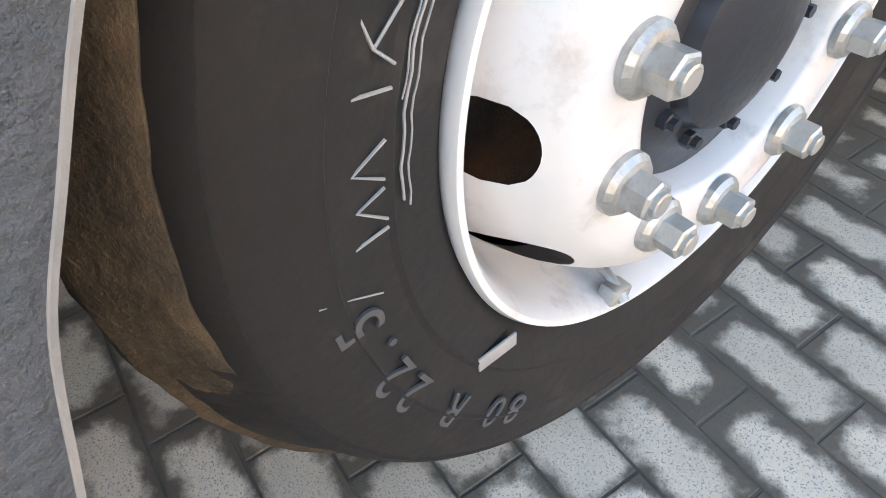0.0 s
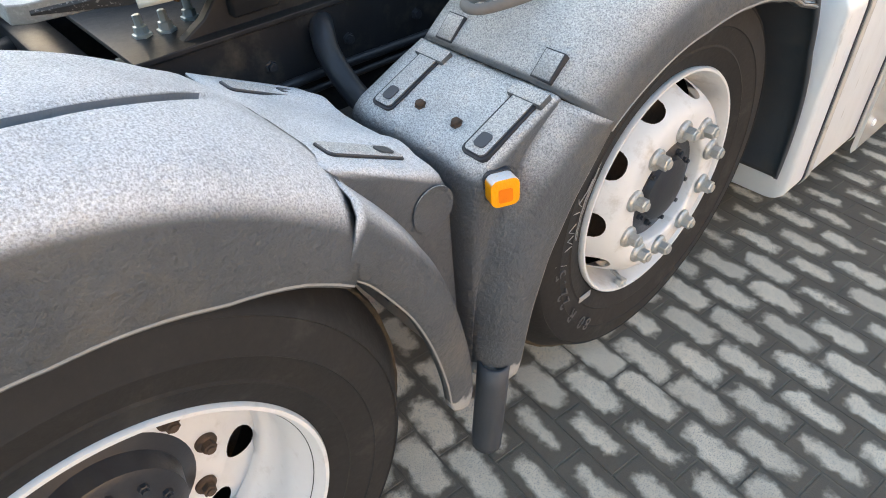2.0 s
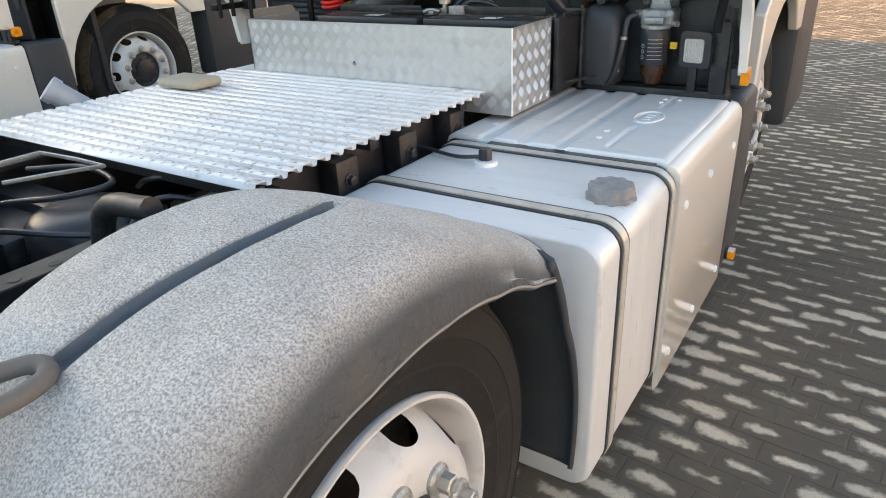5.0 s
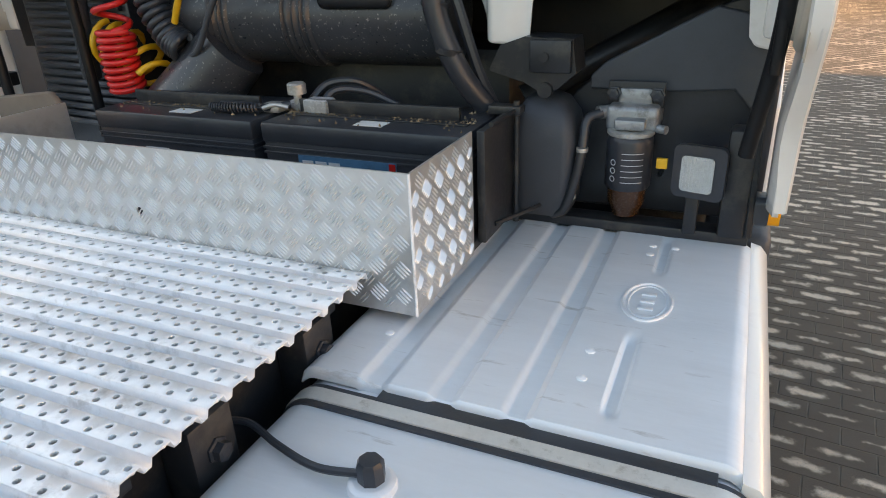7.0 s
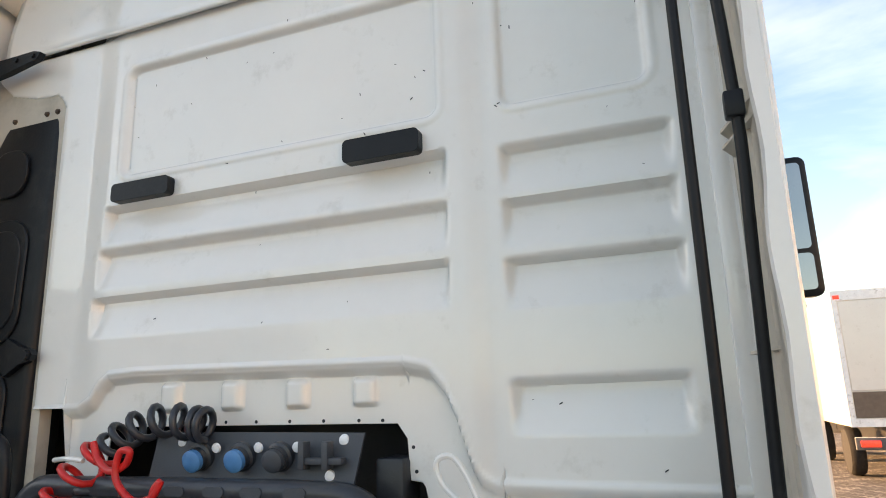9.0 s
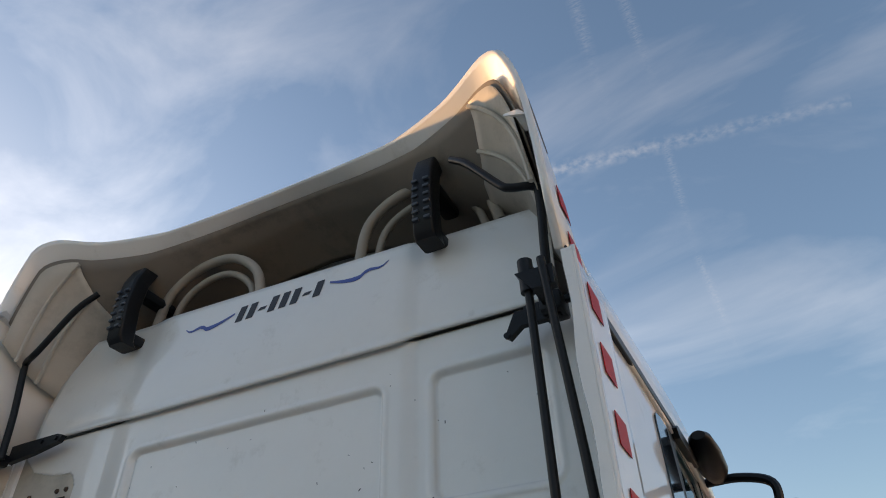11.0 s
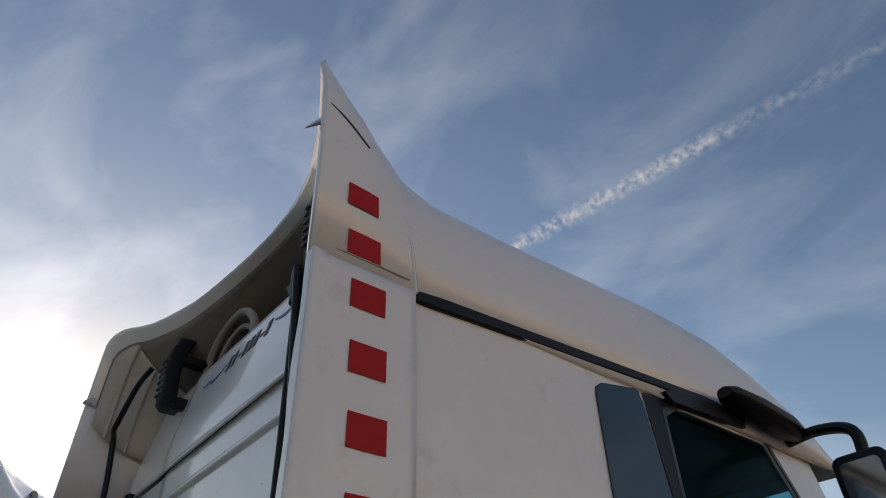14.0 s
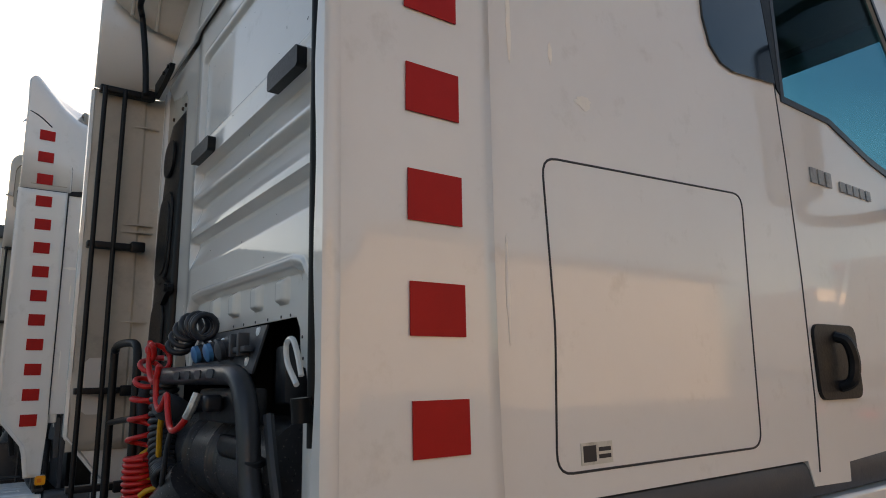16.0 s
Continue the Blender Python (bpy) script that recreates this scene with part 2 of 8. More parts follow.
LABEL = mat("worn_white_label", (0.62, 0.6, 0.52), 0.6, vary=0.12, scale=20.0, dirt=(0.3, 0.27, 0.22), dirt_amount=0.35, dirt_scale=20.0)
BROWN = mat("brown_fibreboard", (0.17, 0.13, 0.10), 0.8, vary=0.15, scale=12.0)
AMBERCUP = mat("amber_bowl", (0.055, 0.022, 0.008), 0.25, vary=0.2, scale=20.0)
LAMPGL = mat("lamp_glass", (0.55, 0.57, 0.56), 0.12, 0.6, vary=0.08, scale=30.0, bump=0.6, bump_scale=120.0)
GLASS = bpy.data.materials.new("tinted_glass")
GLASS.use_nodes = True
GLASS.node_tree.nodes["Principled BSDF"].inputs["Base Color"].default_value = (0.30, 0.55, 0.60, 1)
GLASS.node_tree.nodes["Principled BSDF"].inputs["Roughness"].default_value = 0.02
GLASS.node_tree.nodes["Principled BSDF"].inputs["Transmission Weight"].default_value = 1.0
GLASS.node_tree.nodes["Principled BSDF"].inputs["IOR"].default_value = 1.05
MIRROR = mat("mirror_silver", (0.30, 0.31, 0.32), 0.03, 1.0, vary=0.01)
DARKGLASS = mat("privacy_glass", (0.008, 0.012, 0.018), 0.04, vary=0.05, coat=0.5)


def worn_foot(m, z0, z1, color):
    """Pale scuffed plastic below a ragged height."""
    n, l = m.node_tree.nodes, m.node_tree.links
    b = n["Principled BSDF"]
    src = b.inputs["Base Color"].links[0].from_socket
    co, sep, noi, add, rng, mix = (n.new("ShaderNode" + k) for k in ("TexCoord", "SeparateXYZ", "TexNoise", "Math", "MapRange", "MixRGB"))
    noi.inputs["Scale"].default_value = 14.0
    noi.inputs["Detail"].default_value = 6.0
    l.new(co.outputs["Object"], sep.inputs["Vector"])
    l.new(co.outputs["Object"], noi.inputs["Vector"])
    add.operation = "MULTIPLY_ADD"
    add.inputs[1].default_value = 0.10
    l.new(noi.outputs["Fac"], add.inputs[0])
    l.new(sep.outputs["Z"], add.inputs[2])
    rng.inputs["From Min"].default_value, rng.inputs["From Max"].default_value = z1, z0
    l.new(add.outputs[0], rng.inputs["Value"])
    l.new(rng.outputs["Result"], mix.inputs["Fac"])
    l.new(src, mix.inputs["Color1"])
    mix.inputs["Color2"].default_value = (*color, 1)
    l.new(mix.outputs["Color"], b.inputs["Base Color"])
    return m


# panel tops carry painted sky reflection besides frost and dust
GREYFOOT = worn_foot(guard_plastic("scuffed_dusty_skylit_plastic", (0.84, 0.83, 0.81), 0.30, 0.85, 0.98, 0.28), 0.432, 0.438, (0.40, 0.39, 0.375))
SKYFROSTFOOT = worn_foot(guard_plastic("scuffed_frosty_skylit_plastic", (0.90, 0.905, 0.915), 0.25, 0.70, 1.0, 0.5), 0.432, 0.438, (0.40, 0.39, 0.375))


def paver_material(name, island):
    """Pale concrete whose rims are lost under trodden-in dirt."""
    m = mat(name, (0.68, 0.60, 0.49), rough=0.85, vary=0.10, scale=14.0, bump=0.7, bump_scale=240.0, piece=0.13, island=island,
            speck=(0.34, 0.325, 0.30), speck_scale=330.0, speck_amount=0.35)
    n, l = m.node_tree.nodes, m.node_tree.links
    b = n["Principled BSDF"]
    src = b.inputs["Base Color"].links[0].from_socket

    def math_node(op, a, c=None):
        x = n.new("ShaderNodeMath")
        x.operation = op
        for k, v in ((0, a), (1, c)):
            if v is None:
                continue
            if isinstance(v, (int, float)):
                x.inputs[k].default_value = v
            else:
                l.new(v, x.inputs[k])
        return x.outputs[0]

    def noise_at(sc, detail, rough):
        t = n.new("ShaderNodeTexNoise")
        t.inputs["Scale"].default_value, t.inputs["Detail"].default_value, t.inputs["Roughness"].default_value = sc, detail, rough
        l.new(geo.outputs["Position"], t.inputs["Vector"])
        return t.outputs["Fac"]

    geo = n.new("ShaderNodeNewGeometry")
    uv = n.new("ShaderNodeUVMap")
    uv.uv_map = "local"
    sep = n.new("ShaderNodeSeparateXYZ")
    l.new(uv.outputs["UV"], sep.inputs["Vector"])
    ex = math_node("SUBTRACT", 0.098, math_node("ABSOLUTE", sep.outputs["X"]))
    ey = math_node("SUBTRACT", 0.048, math_node("ABSOLUTE", sep.outputs["Y"]))
    sm = n.new("ShaderNodeMath")
    sm.operation = "SMOOTH_MIN"
    sm.inputs[2].default_value = 0.045
    l.new(ex, sm.inputs[0])
    l.new(ey, sm.inputs[1])
    e = sm.outputs[0]
    e = math_node("ADD", e, math_node("MULTIPLY", math_node("SUBTRACT", noise_at(30.0, 4.0, 0.55), 0.5), 0.046))
    e = math_node("ADD", e, math_node("MULTIPLY", math_node("SUBTRACT", noise_at(2.6, 4.0, 0.6), 0.49), 0.11))
    # the soil mix reaches further over the blocks ahead of the axles
    pos, far = n.new("ShaderNodeSeparateXYZ"), n.new("ShaderNodeMapRange")
    l.new(geo.outputs["Position"], pos.inputs["Vector"])
    far.interpolation_type = "SMOOTHSTEP"
    far.inputs["From Min"].default_value, far.inputs["From Max"].default_value = -0.1, 1.7
    l.new(math_node("ADD", pos.outputs["Y"], math_node("MULTIPLY", math_node("SUBTRACT", noise_at(0.7, 3.0, 0.6), 0.5), 3.0)), far.inputs["Value"])
    e = math_node("SUBTRACT", e, math_node("MULTIPLY", far.outputs["Result"], 0.016))
    rng = n.new("ShaderNodeMapRange")
    rng.interpolation_type = "SMOOTHSTEP"
    rng.inputs["From Min"].default_value, rng.inputs["From Max"].default_value = 0.009, 0.032
    rng.inputs["To Min"].default_value, rng.inputs["To Max"].default_value = 1.0, 0.0
    l.new(e, rng.inputs["Value"])
    soil = n.new("ShaderNodeMixRGB")
    l.new(noise_at(9.0, 6.0, 0.65), soil.inputs["Fac"])
    soil.inputs["Color1"].default_value = (0.095, 0.080, 0.064, 1)
    soil.inputs["Color2"].default_value = (0.165, 0.142, 0.114, 1)
    mix = n.new("ShaderNodeMixRGB")
    l.new(rng.outputs["Result"], mix.inputs["Fac"])
    # blocks and soil mix to darker, browner colours ahead of the axles
    for source, socket, color, share in ((src, mix.inputs["Color1"], (0.42, 0.36, 0.285, 1), 0.25), (soil.outputs["Color"], mix.inputs["Color2"], (0.055, 0.045, 0.034, 1), 0.25)):
        toned = n.new("ShaderNodeMixRGB")
        l.new(math_node("MULTIPLY", far.outputs["Result"], share), toned.inputs["Fac"])
        l.new(source, toned.inputs["Color1"])
        toned.inputs["Color2"].default_value = color
        l.new(toned.outputs["Color"], socket)
    l.new(mix.outputs["Color"], b.inputs["Base Color"])
    return m


PAVER = paver_material("concrete_paver", False)
PAVERFAR = paver_material("concrete_paver_joined", True)
SOIL = mat("damp_joint_dirt", (0.155, 0.132, 0.104), 0.75, vary=0.3, scale=9.0, bump=0.7, bump_scale=150.0, dirt=(0.06, 0.052, 0.043), dirt_amount=0.45, dirt_scale=2.5)


# ---- mesh helpers ----
def part(name, bm, material, parent=None, label="", smooth=40.0, solid=0.0, bevel=0.0):
    me = bpy.data.meshes.new(name)
    bmesh.ops.recalc_face_normals(bm, faces=bm.faces[:]) if not solid else None
    bm.to_mesh(me)
    bm.free()
    me.materials.append(material)
    if smooth:
        me.polygons.foreach_set("use_smooth", [True] * len(me.polygons))
        me.set_sharp_from_angle(angle=radians(smooth))
    ob = new(name, me)
    if parent:
        ob.parent = parent
    if solid:
        md = ob.modifiers.new("Solidify", "SOLIDIFY")
        md.thickness, md.offset = solid, 0.0
    if bevel:
        md = ob.modifiers.new("Bevel", "BEVEL")
        md.width, md.segments, md.limit_method, md.angle_limit = bevel, 2, "ANGLE", radians(35)
    return tagged(ob, label)


def piece(name, me, parent, m):
    ob = new(name, me)
    ob.parent = parent
    ob.matrix_basis = m
    return ob


def thing(name, label, category, place=(0, 0, 0), group="", kind=""):
    ob = new(name)
    ob.location = place
    return tagged(ob, label, category, group, kind)


def merge(bm, other, m=None):
    me = bpy.data.meshes.new("tmp")
    other.to_mesh(me)
    other.free()
    if m is not None:
        me.transform(m)
    bm.from_mesh(me)
    bpy.data.meshes.remove(me)


def box(bm, x0, x1, y0, y1, z0, z1, bev=0.0, seg=2, m=None):
    b = bmesh.new()
    bmesh.ops.create_cube(b, size=1.0)
    for v in b.verts:
        v.co = Vector((x0 + (v.co.x + 0.5) * (x1 - x0), y0 + (v.co.y + 0.5) * (y1 - y0), z0 + (v.co.z + 0.5) * (z1 - z0)))
    if bev:
        bmesh.ops.bevel(b, geom=b.edges[:], offset=bev, segments=seg, profile=0.5, affect="EDGES")
    merge(bm, b, m)


def ring_faces(bm, loops, close_u=True, close_v=False):
    n = len(loops[0])
    rows = loops + [loops[0]] if close_v else loops
    for a, b in zip(rows, rows[1:]):
        for i in range(n if close_u else n - 1):
            j = (i + 1) % n
            try:
                bm.faces.new((a[i], a[j], b[j], b[i]))
            except ValueError:
                pass


def loft(bm, sections, close_u=True, caps=True):
    loops = [[bm.verts.new(p) for p in s] for s in sections]
    ring_faces(bm, loops, close_u)
    if caps and close_u:
        bm.faces.new(loops[0][::-1])
        bm.faces.new(loops[-1])
    return loops


def cyl(bm, p0, p1, r0, r1=None, seg=20):
    p0, p1 = Vector(p0), Vector(p1)
    r1 = r0 if r1 is None else r1
    q = (p1 - p0).to_track_quat("Z", "Y")
    secs = []
    for p, r in ((p0, r0), (p1, r1)):
        secs.append([p + q @ Vector((r * math.cos(2 * math.pi * i / seg), r * math.sin(2 * math.pi * i / seg), 0)) for i in range(seg)])
    loft(bm, secs)


def revolve(bm, profile, m, seg=64, caps=True):
    """profile: (radius, height) pairs round the local z axis of m."""
    secs = [[m @ Vector((r * math.cos(2 * math.pi * i / seg), r * math.sin(2 * math.pi * i / seg), h)) for i in range(seg)] for r, h in profile]
    return loft(bm, secs, True, caps)


def smooth_line(pts, n=6):
    """Catmull-Rom through the points."""
    p = [Vector(a) for a in pts]
    p = [2 * p[0] - p[1]] + p + [2 * p[-1] - p[-2]]
    out = []
    for i in range(1, len(p) - 2):
        for k in range(n):
            t = k / n
            a, b, c, d = p[i - 1], p[i], p[i + 1], p[i + 2]
            out.append(0.5 * (2 * b + (c - a) * t + (2 * a - 5 * b + 4 * c - d) * t * t + (3 * b - a - 3 * c + d) * t ** 3))
    return out + [p[-2]]


def tube(bm, pts, r, seg=10, n=6, smooth=True):
    line = smooth_line(pts, n) if smooth else [Vector(a) for a in pts]
    up = Vector((0, 0, 1))
    secs = []
    side = None
    for i, p in enumerate(line):
        way = (line[min(i + 1, len(line) - 1)] - line[max(i - 1, 0)]).normalized()
        if side is None:
            side = way.cross(up if abs(way.z) < 0.9 else Vector((1, 0, 0))).normalized()
        side = (side - way * side.dot(way)).normalized()
        top = way.cross(side)
        secs.append([p + r * (math.cos(2 * math.pi * k / seg) * side + math.sin(2 * math.pi * k / seg) * top) for k in range(seg)])
    loft(bm, secs)


def prism(bm, outline, to3, depth, holes=()):
    """A plate from a 2D outline with holes; to3(u, v, d) places it."""
    loops = [outline, *holes]
    b = bmesh.new()
    edges = []
    for loop in loops:
        vs = [b.verts.new((u, v, 0)) for u, v in loop]
        edges += [b.edges.new((vs[i], vs[(i + 1) % len(vs)])) for i in range(len(vs))]
    bmesh.ops.triangle_fill(b, use_beauty=True, use_dissolve=False, edges=edges)
    ex = bmesh.ops.extrude_face_region(b, geom=b.faces[:])
    for v in [g for g in ex["geom"] if isinstance(g, bmesh.types.BMVert)]:
        v.co.z = depth
    for v in b.verts:
        v.co = Vector(to3(*v.co))
    merge(bm, b)


def rounded(x0, x1, y0, y1, r, n=5):
    out = []
    for cx, cy, a in ((x1 - r, y1 - r, 0), (x0 + r, y1 - r, 90), (x0 + r, y0 + r, 180), (x1 - r, y0 + r, 270)):
        out += [(cx + r * math.cos(radians(a + 90 * k / n)), cy + r * math.sin(radians(a + 90 * k / n))) for k in range(n + 1)]
    return out


def table(x, rows):
    """Piecewise-linear lookup."""
    return float(np.interp(x, [r[0] for r in rows], [r[1] for r in rows]))


def round_path(corners, r, n=5):
    """Closed path round a polygon with its corners rounded."""
    pts = []
    m = len(corners)
    for i in range(m):
        a, b, c = (Vector(corners[(i + k) % m]) for k in (-1, 0, 1))
        p, q = b + (a - b).normalized() * r, b + (c - b).normalized() * r
        pts += [tuple(p.lerp(b, t).lerp(b.lerp(q, t), t)) for t in [k / n for k in range(n + 1)]]
    return pts + [pts[0]]


# ---- ground ----
TURN = Matrix.Rotation(radians(-5.5), 4, "Z")
bm = bmesh.new()
n_g = 40
for gx, gy, sx in ((0, 0, 400),):
    vs = [[bm.verts.new((-sx + 2 * sx * i / n_g, -sx + 2 * sx * j / n_g, -0.0012)) for j in range(n_g + 1)] for i in range(n_g + 1)]
    for i in range(n_g):
        for j in range(n_g):
            bm.faces.new((vs[i][j], vs[i + 1][j], vs[i + 1][j + 1], vs[i][j + 1]))
ground = tagged(part("ground", bm, SOIL, smooth=0), "damp dark brown dirt in the joints of a paved yard", "ground", kind="structure")


# ---- tractor truck ----
truck = thing("tractor_truck", "white three-axle tractor truck with grey mudguards and open chassis", "truck", group="parked tractor trucks")


def mesh_of(name, bm, material):
    me = bpy.data.meshes.new(name)
    bmesh.ops.recalc_face_normals(bm, faces=bm.faces[:])
    bm.to_mesh(me)
    bm.free()
    me.materials.append(material)
    return me


_b = bmesh.new()
revolve(_b, [(0.016, 0.0), (0.016, 0.003), (0.012, 0.004), (0.012, 0.014), (0.007, 0.015)], Matrix.Identity(4), 6)
RAILBOLT = mesh_of("rail_bolt", _b, BLACKP)
_b = bmesh.new()
revolve(_b, [(0.014, 0.0), (0.012, 0.006), (0.004, 0.008)], Matrix.Identity(4), 12)
RIVET = mesh_of("rivet", _b, GALV)


def rail(x):
    bm = bmesh.new()
    s = 1 if x > 0 else -1
    prism(bm, [(0.36 * s, 0.892), (0.43 * s, 0.892), (0.43 * s, 0.62), (0.36 * s, 0.62), (0.36 * s, 0.63), (0.421 * s, 0.63), (0.421 * s, 0.882), (0.36 * s, 0.882)],
          lambda u, v, d: (u, d - 2.0, v), 5.9)
    return part("chassis_rail", bm, BLACKM, truck, "black painted steel chassis rail", 0)


for s in (1, -1):
    r_ob = rail(s)
    bm = bmesh.new()
    box(bm, min(0.362 * s, 0.428 * s), max(0.362 * s, 0.428 * s), -2.0, 0.5, 0.8925, 0.895)
    part("dust_cover", bm, DUSTM, r_ob, "dust lying on the rail flange", 0)
    for k in range(26):
        if k % 3 == 0:
            for z in (0.68, 0.80):
                piece("rail_bolt", RAILBOLT, r_ob, Matrix.Translation((0.43 * s, -1.5 + k * 0.075, z)) @ Matrix.Rotation(radians(90 * s), 4, "Y"))
for y in (-1.75, -0.95, 0.28, 1.3):
    bm = bmesh.new()
    box(bm, -0.42, 0.42, y - 0.05, y + 0.05, 0.64, 0.83, 0.01)
    part("cross_member", bm, BLACKM, truck)


# wheels
def wheel_frame(x, y, z=0.505, side=1):
    return Matrix.Translation((x, y, z)) @ Matrix.Rotation(radians(90 * side), 4, "Y")


def tyre_mesh(bead=0.306):
    """Local z points outwards; the outer wall stands at z = 0."""
    bm = bmesh.new()
    prof = [(bead, -0.012), (bead + 0.016, 0.002), (0.342, 0.010), (0.345, 0.0125), (0.350, 0.0105), (0.392, 0.020), (0.394, 0.0225), (0.398, 0.0205),
            (0.430, 0.019), (0.448, 0.012), (0.450, 0.0145), (0.456, 0.010), (0.464, 0.000), (0.475, -0.020), (0.487, -0.037), (0.497, -0.049), (0.5035, -0.058),
            (0.507, -0.066), (0.498, -0.070), (0.498, -0.076), (0.507, -0.080), (0.509, -0.120), (0.498, -0.124), (0.498, -0.131), (0.509, -0.135),
            (0.509, -0.175), (0.498, -0.179), (0.498, -0.186), (0.507, -0.190), (0.505, -0.230), (0.495, -0.262), (0.47, -0.288), (0.40, -0.305), (0.312, -0.280)]
    revolve(bm, prof, Matrix.Identity(4), 120, caps=False)
    return bm


def rim_front_mesh():
    """Convex disc wheel with ten hand holes cut through the cone."""
    bm = bmesh.new()
    seg = 160
    prof = [(0.283, -0.06), (0.290, -0.03), (0.2975, -0.006), (0.3005, 0.004), (0.297, 0.0105), (0.291, 0.010), (0.286, 0.001), (0.282, -0.020), (0.278, -0.050), (0.272, -0.080),
            (0.268, -0.088), (0.265, -0.083), (0.2615, -0.066), (0.256, -0.045), (0.249, -0.025), (0.241, -0.007), (0.233, 0.007), (0.225, 0.017), (0.217, 0.024), (0.209, 0.0295),
            (0.200, 0.033), (0.190, 0.034), (0.150, 0.034), (0.142, 0.0315), (0.139, 0.0255), (0.138, -0.02)]
    loops = revolve(bm, prof, Matrix.Identity(4), seg, caps=False)
    cone = loops[11:19]
    gone = set()
    for k in range(10):
        mid = 2 * math.pi * (k + 0.5) / 10
        for row in cone:
            for v in row:
                a = (math.atan2(v.co.y, v.co.x) - mid + math.pi) % (2 * math.pi) - math.pi
                r = math.hypot(v.co.x, v.co.y)
                d = math.hypot(a * 0.246 / 0.036, (r - 0.246) / 0.0195)
                if d < 0.78:
                    gone.add(v)
                elif d < 1.22:
                    # pull the rim of the hole onto a clean ellipse
                    a2, r2 = mid + a / d, 0.246 + (r - 0.246) / d
                    zz = float(np.interp(-r2, [-p[0] for p in prof[10:20]], [p[1] for p in prof[10:20]]))
                    v.co = Vector((r2 * math.cos(a2), r2 * math.sin(a2), zz))
    bmesh.ops.delete(bm, geom=list(gone), context="VERTS")
    return bm


def rim_dual_mesh():
    """Deep-dished outer rim of a twin wheel; the disc stands far in."""
    bm = bmesh.new()
    prof = [(0.300, -0.05), (0.312, -0.03), (0.3235, -0.006), (0.3265, 0.004), (0.323, 0.0105), (0.316, 0.010), (0.309, -0.002), (0.303, -0.020), (0.293, -0.036), (0.287, -0.075), (0.284, -0.115),
            (0.276, -0.122), (0.271, -0.135), (0.268, -0.150), (0.263, -0.160), (0.256, -0.164), (0.248, -0.165), (0.239, -0.165), (0.230, -0.164), (0.221, -0.162), (0.212, -0.159), (0.204, -0.155),
            (0.192, -0.150), (0.142, -0.149), (0.139, -0.17)]
    prof = [(r * (0.945 if r > 0.265 else 1.0), h) for r, h in prof]
    loops = revolve(bm, prof, Matrix.Identity(4), 160, caps=False)
    gone = set()
    for k in range(10):
        mid = 2 * math.pi * (k + 0.5) / 10
        for row in loops[14:23]:
            for v in row:
                a = (math.atan2(v.co.y, v.co.x) - mid + math.pi) % (2 * math.pi) - math.pi
                r = math.hypot(v.co.x, v.co.y)
                d = math.hypot(a * 0.229 / 0.036, (r - 0.229) / 0.0285)
                if d < 0.78:
                    gone.add(v)
                elif d < 1.22:
                    a2, r2 = mid + a / d, 0.229 + (r - 0.229) / d
                    v.co = Vector((r2 * math.cos(a2), r2 * math.sin(a2), float(np.interp(-r2, [-p[0] for p in prof[14:24]], [p[1] for p in prof[14:24]]))))
    bmesh.ops.delete(bm, geom=list(gone), context="VERTS")
    return bm


def nut_mesh(name, material, tall=0.034):
    bm = bmesh.new()
    revolve(bm, [(0.027, 0.0), (0.027, 0.006), (0.023, 0.011), (0.019, 0.012)], Matrix.Identity(4), 20)
    revolve(bm, [(0.0175, 0.010), (0.0175, tall - 0.002), (0.015, tall)], Matrix.Identity(4), 6)
    revolve(bm, [(0.011, tall - 0.002), (0.011, tall + 0.004), (0.009, tall + 0.005)], Matrix.Identity(4), 12)
    me = bpy.data.meshes.new(name)
    bmesh.ops.recalc_face_normals(bm, faces=bm.faces[:])
    bm.to_mesh(me)
    bm.free()
    me.materials.append(material)
    return me


NUTS = nut_mesh("wheel_nut", NUT)
DARKNUTS = nut_mesh("wheel_nut_dark", RUST, 0.03)
SMALLNUT = bpy.data.meshes.new("hub_bolt")
_b = bmesh.new()
revolve(_b, [(0.0085, 0.0), (0.0085, 0.009), (0.006, 0.010), (0.006, 0.016)], Matrix.Identity(4), 6)
bmesh.ops.recalc_face_normals(_b, faces=_b.faces[:])
_b.to_mesh(SMALLNUT)
_b.free()
SMALLNUT.materials.append(BLACKP)


VALVE = 233.5   # where the valve stands from the first nut


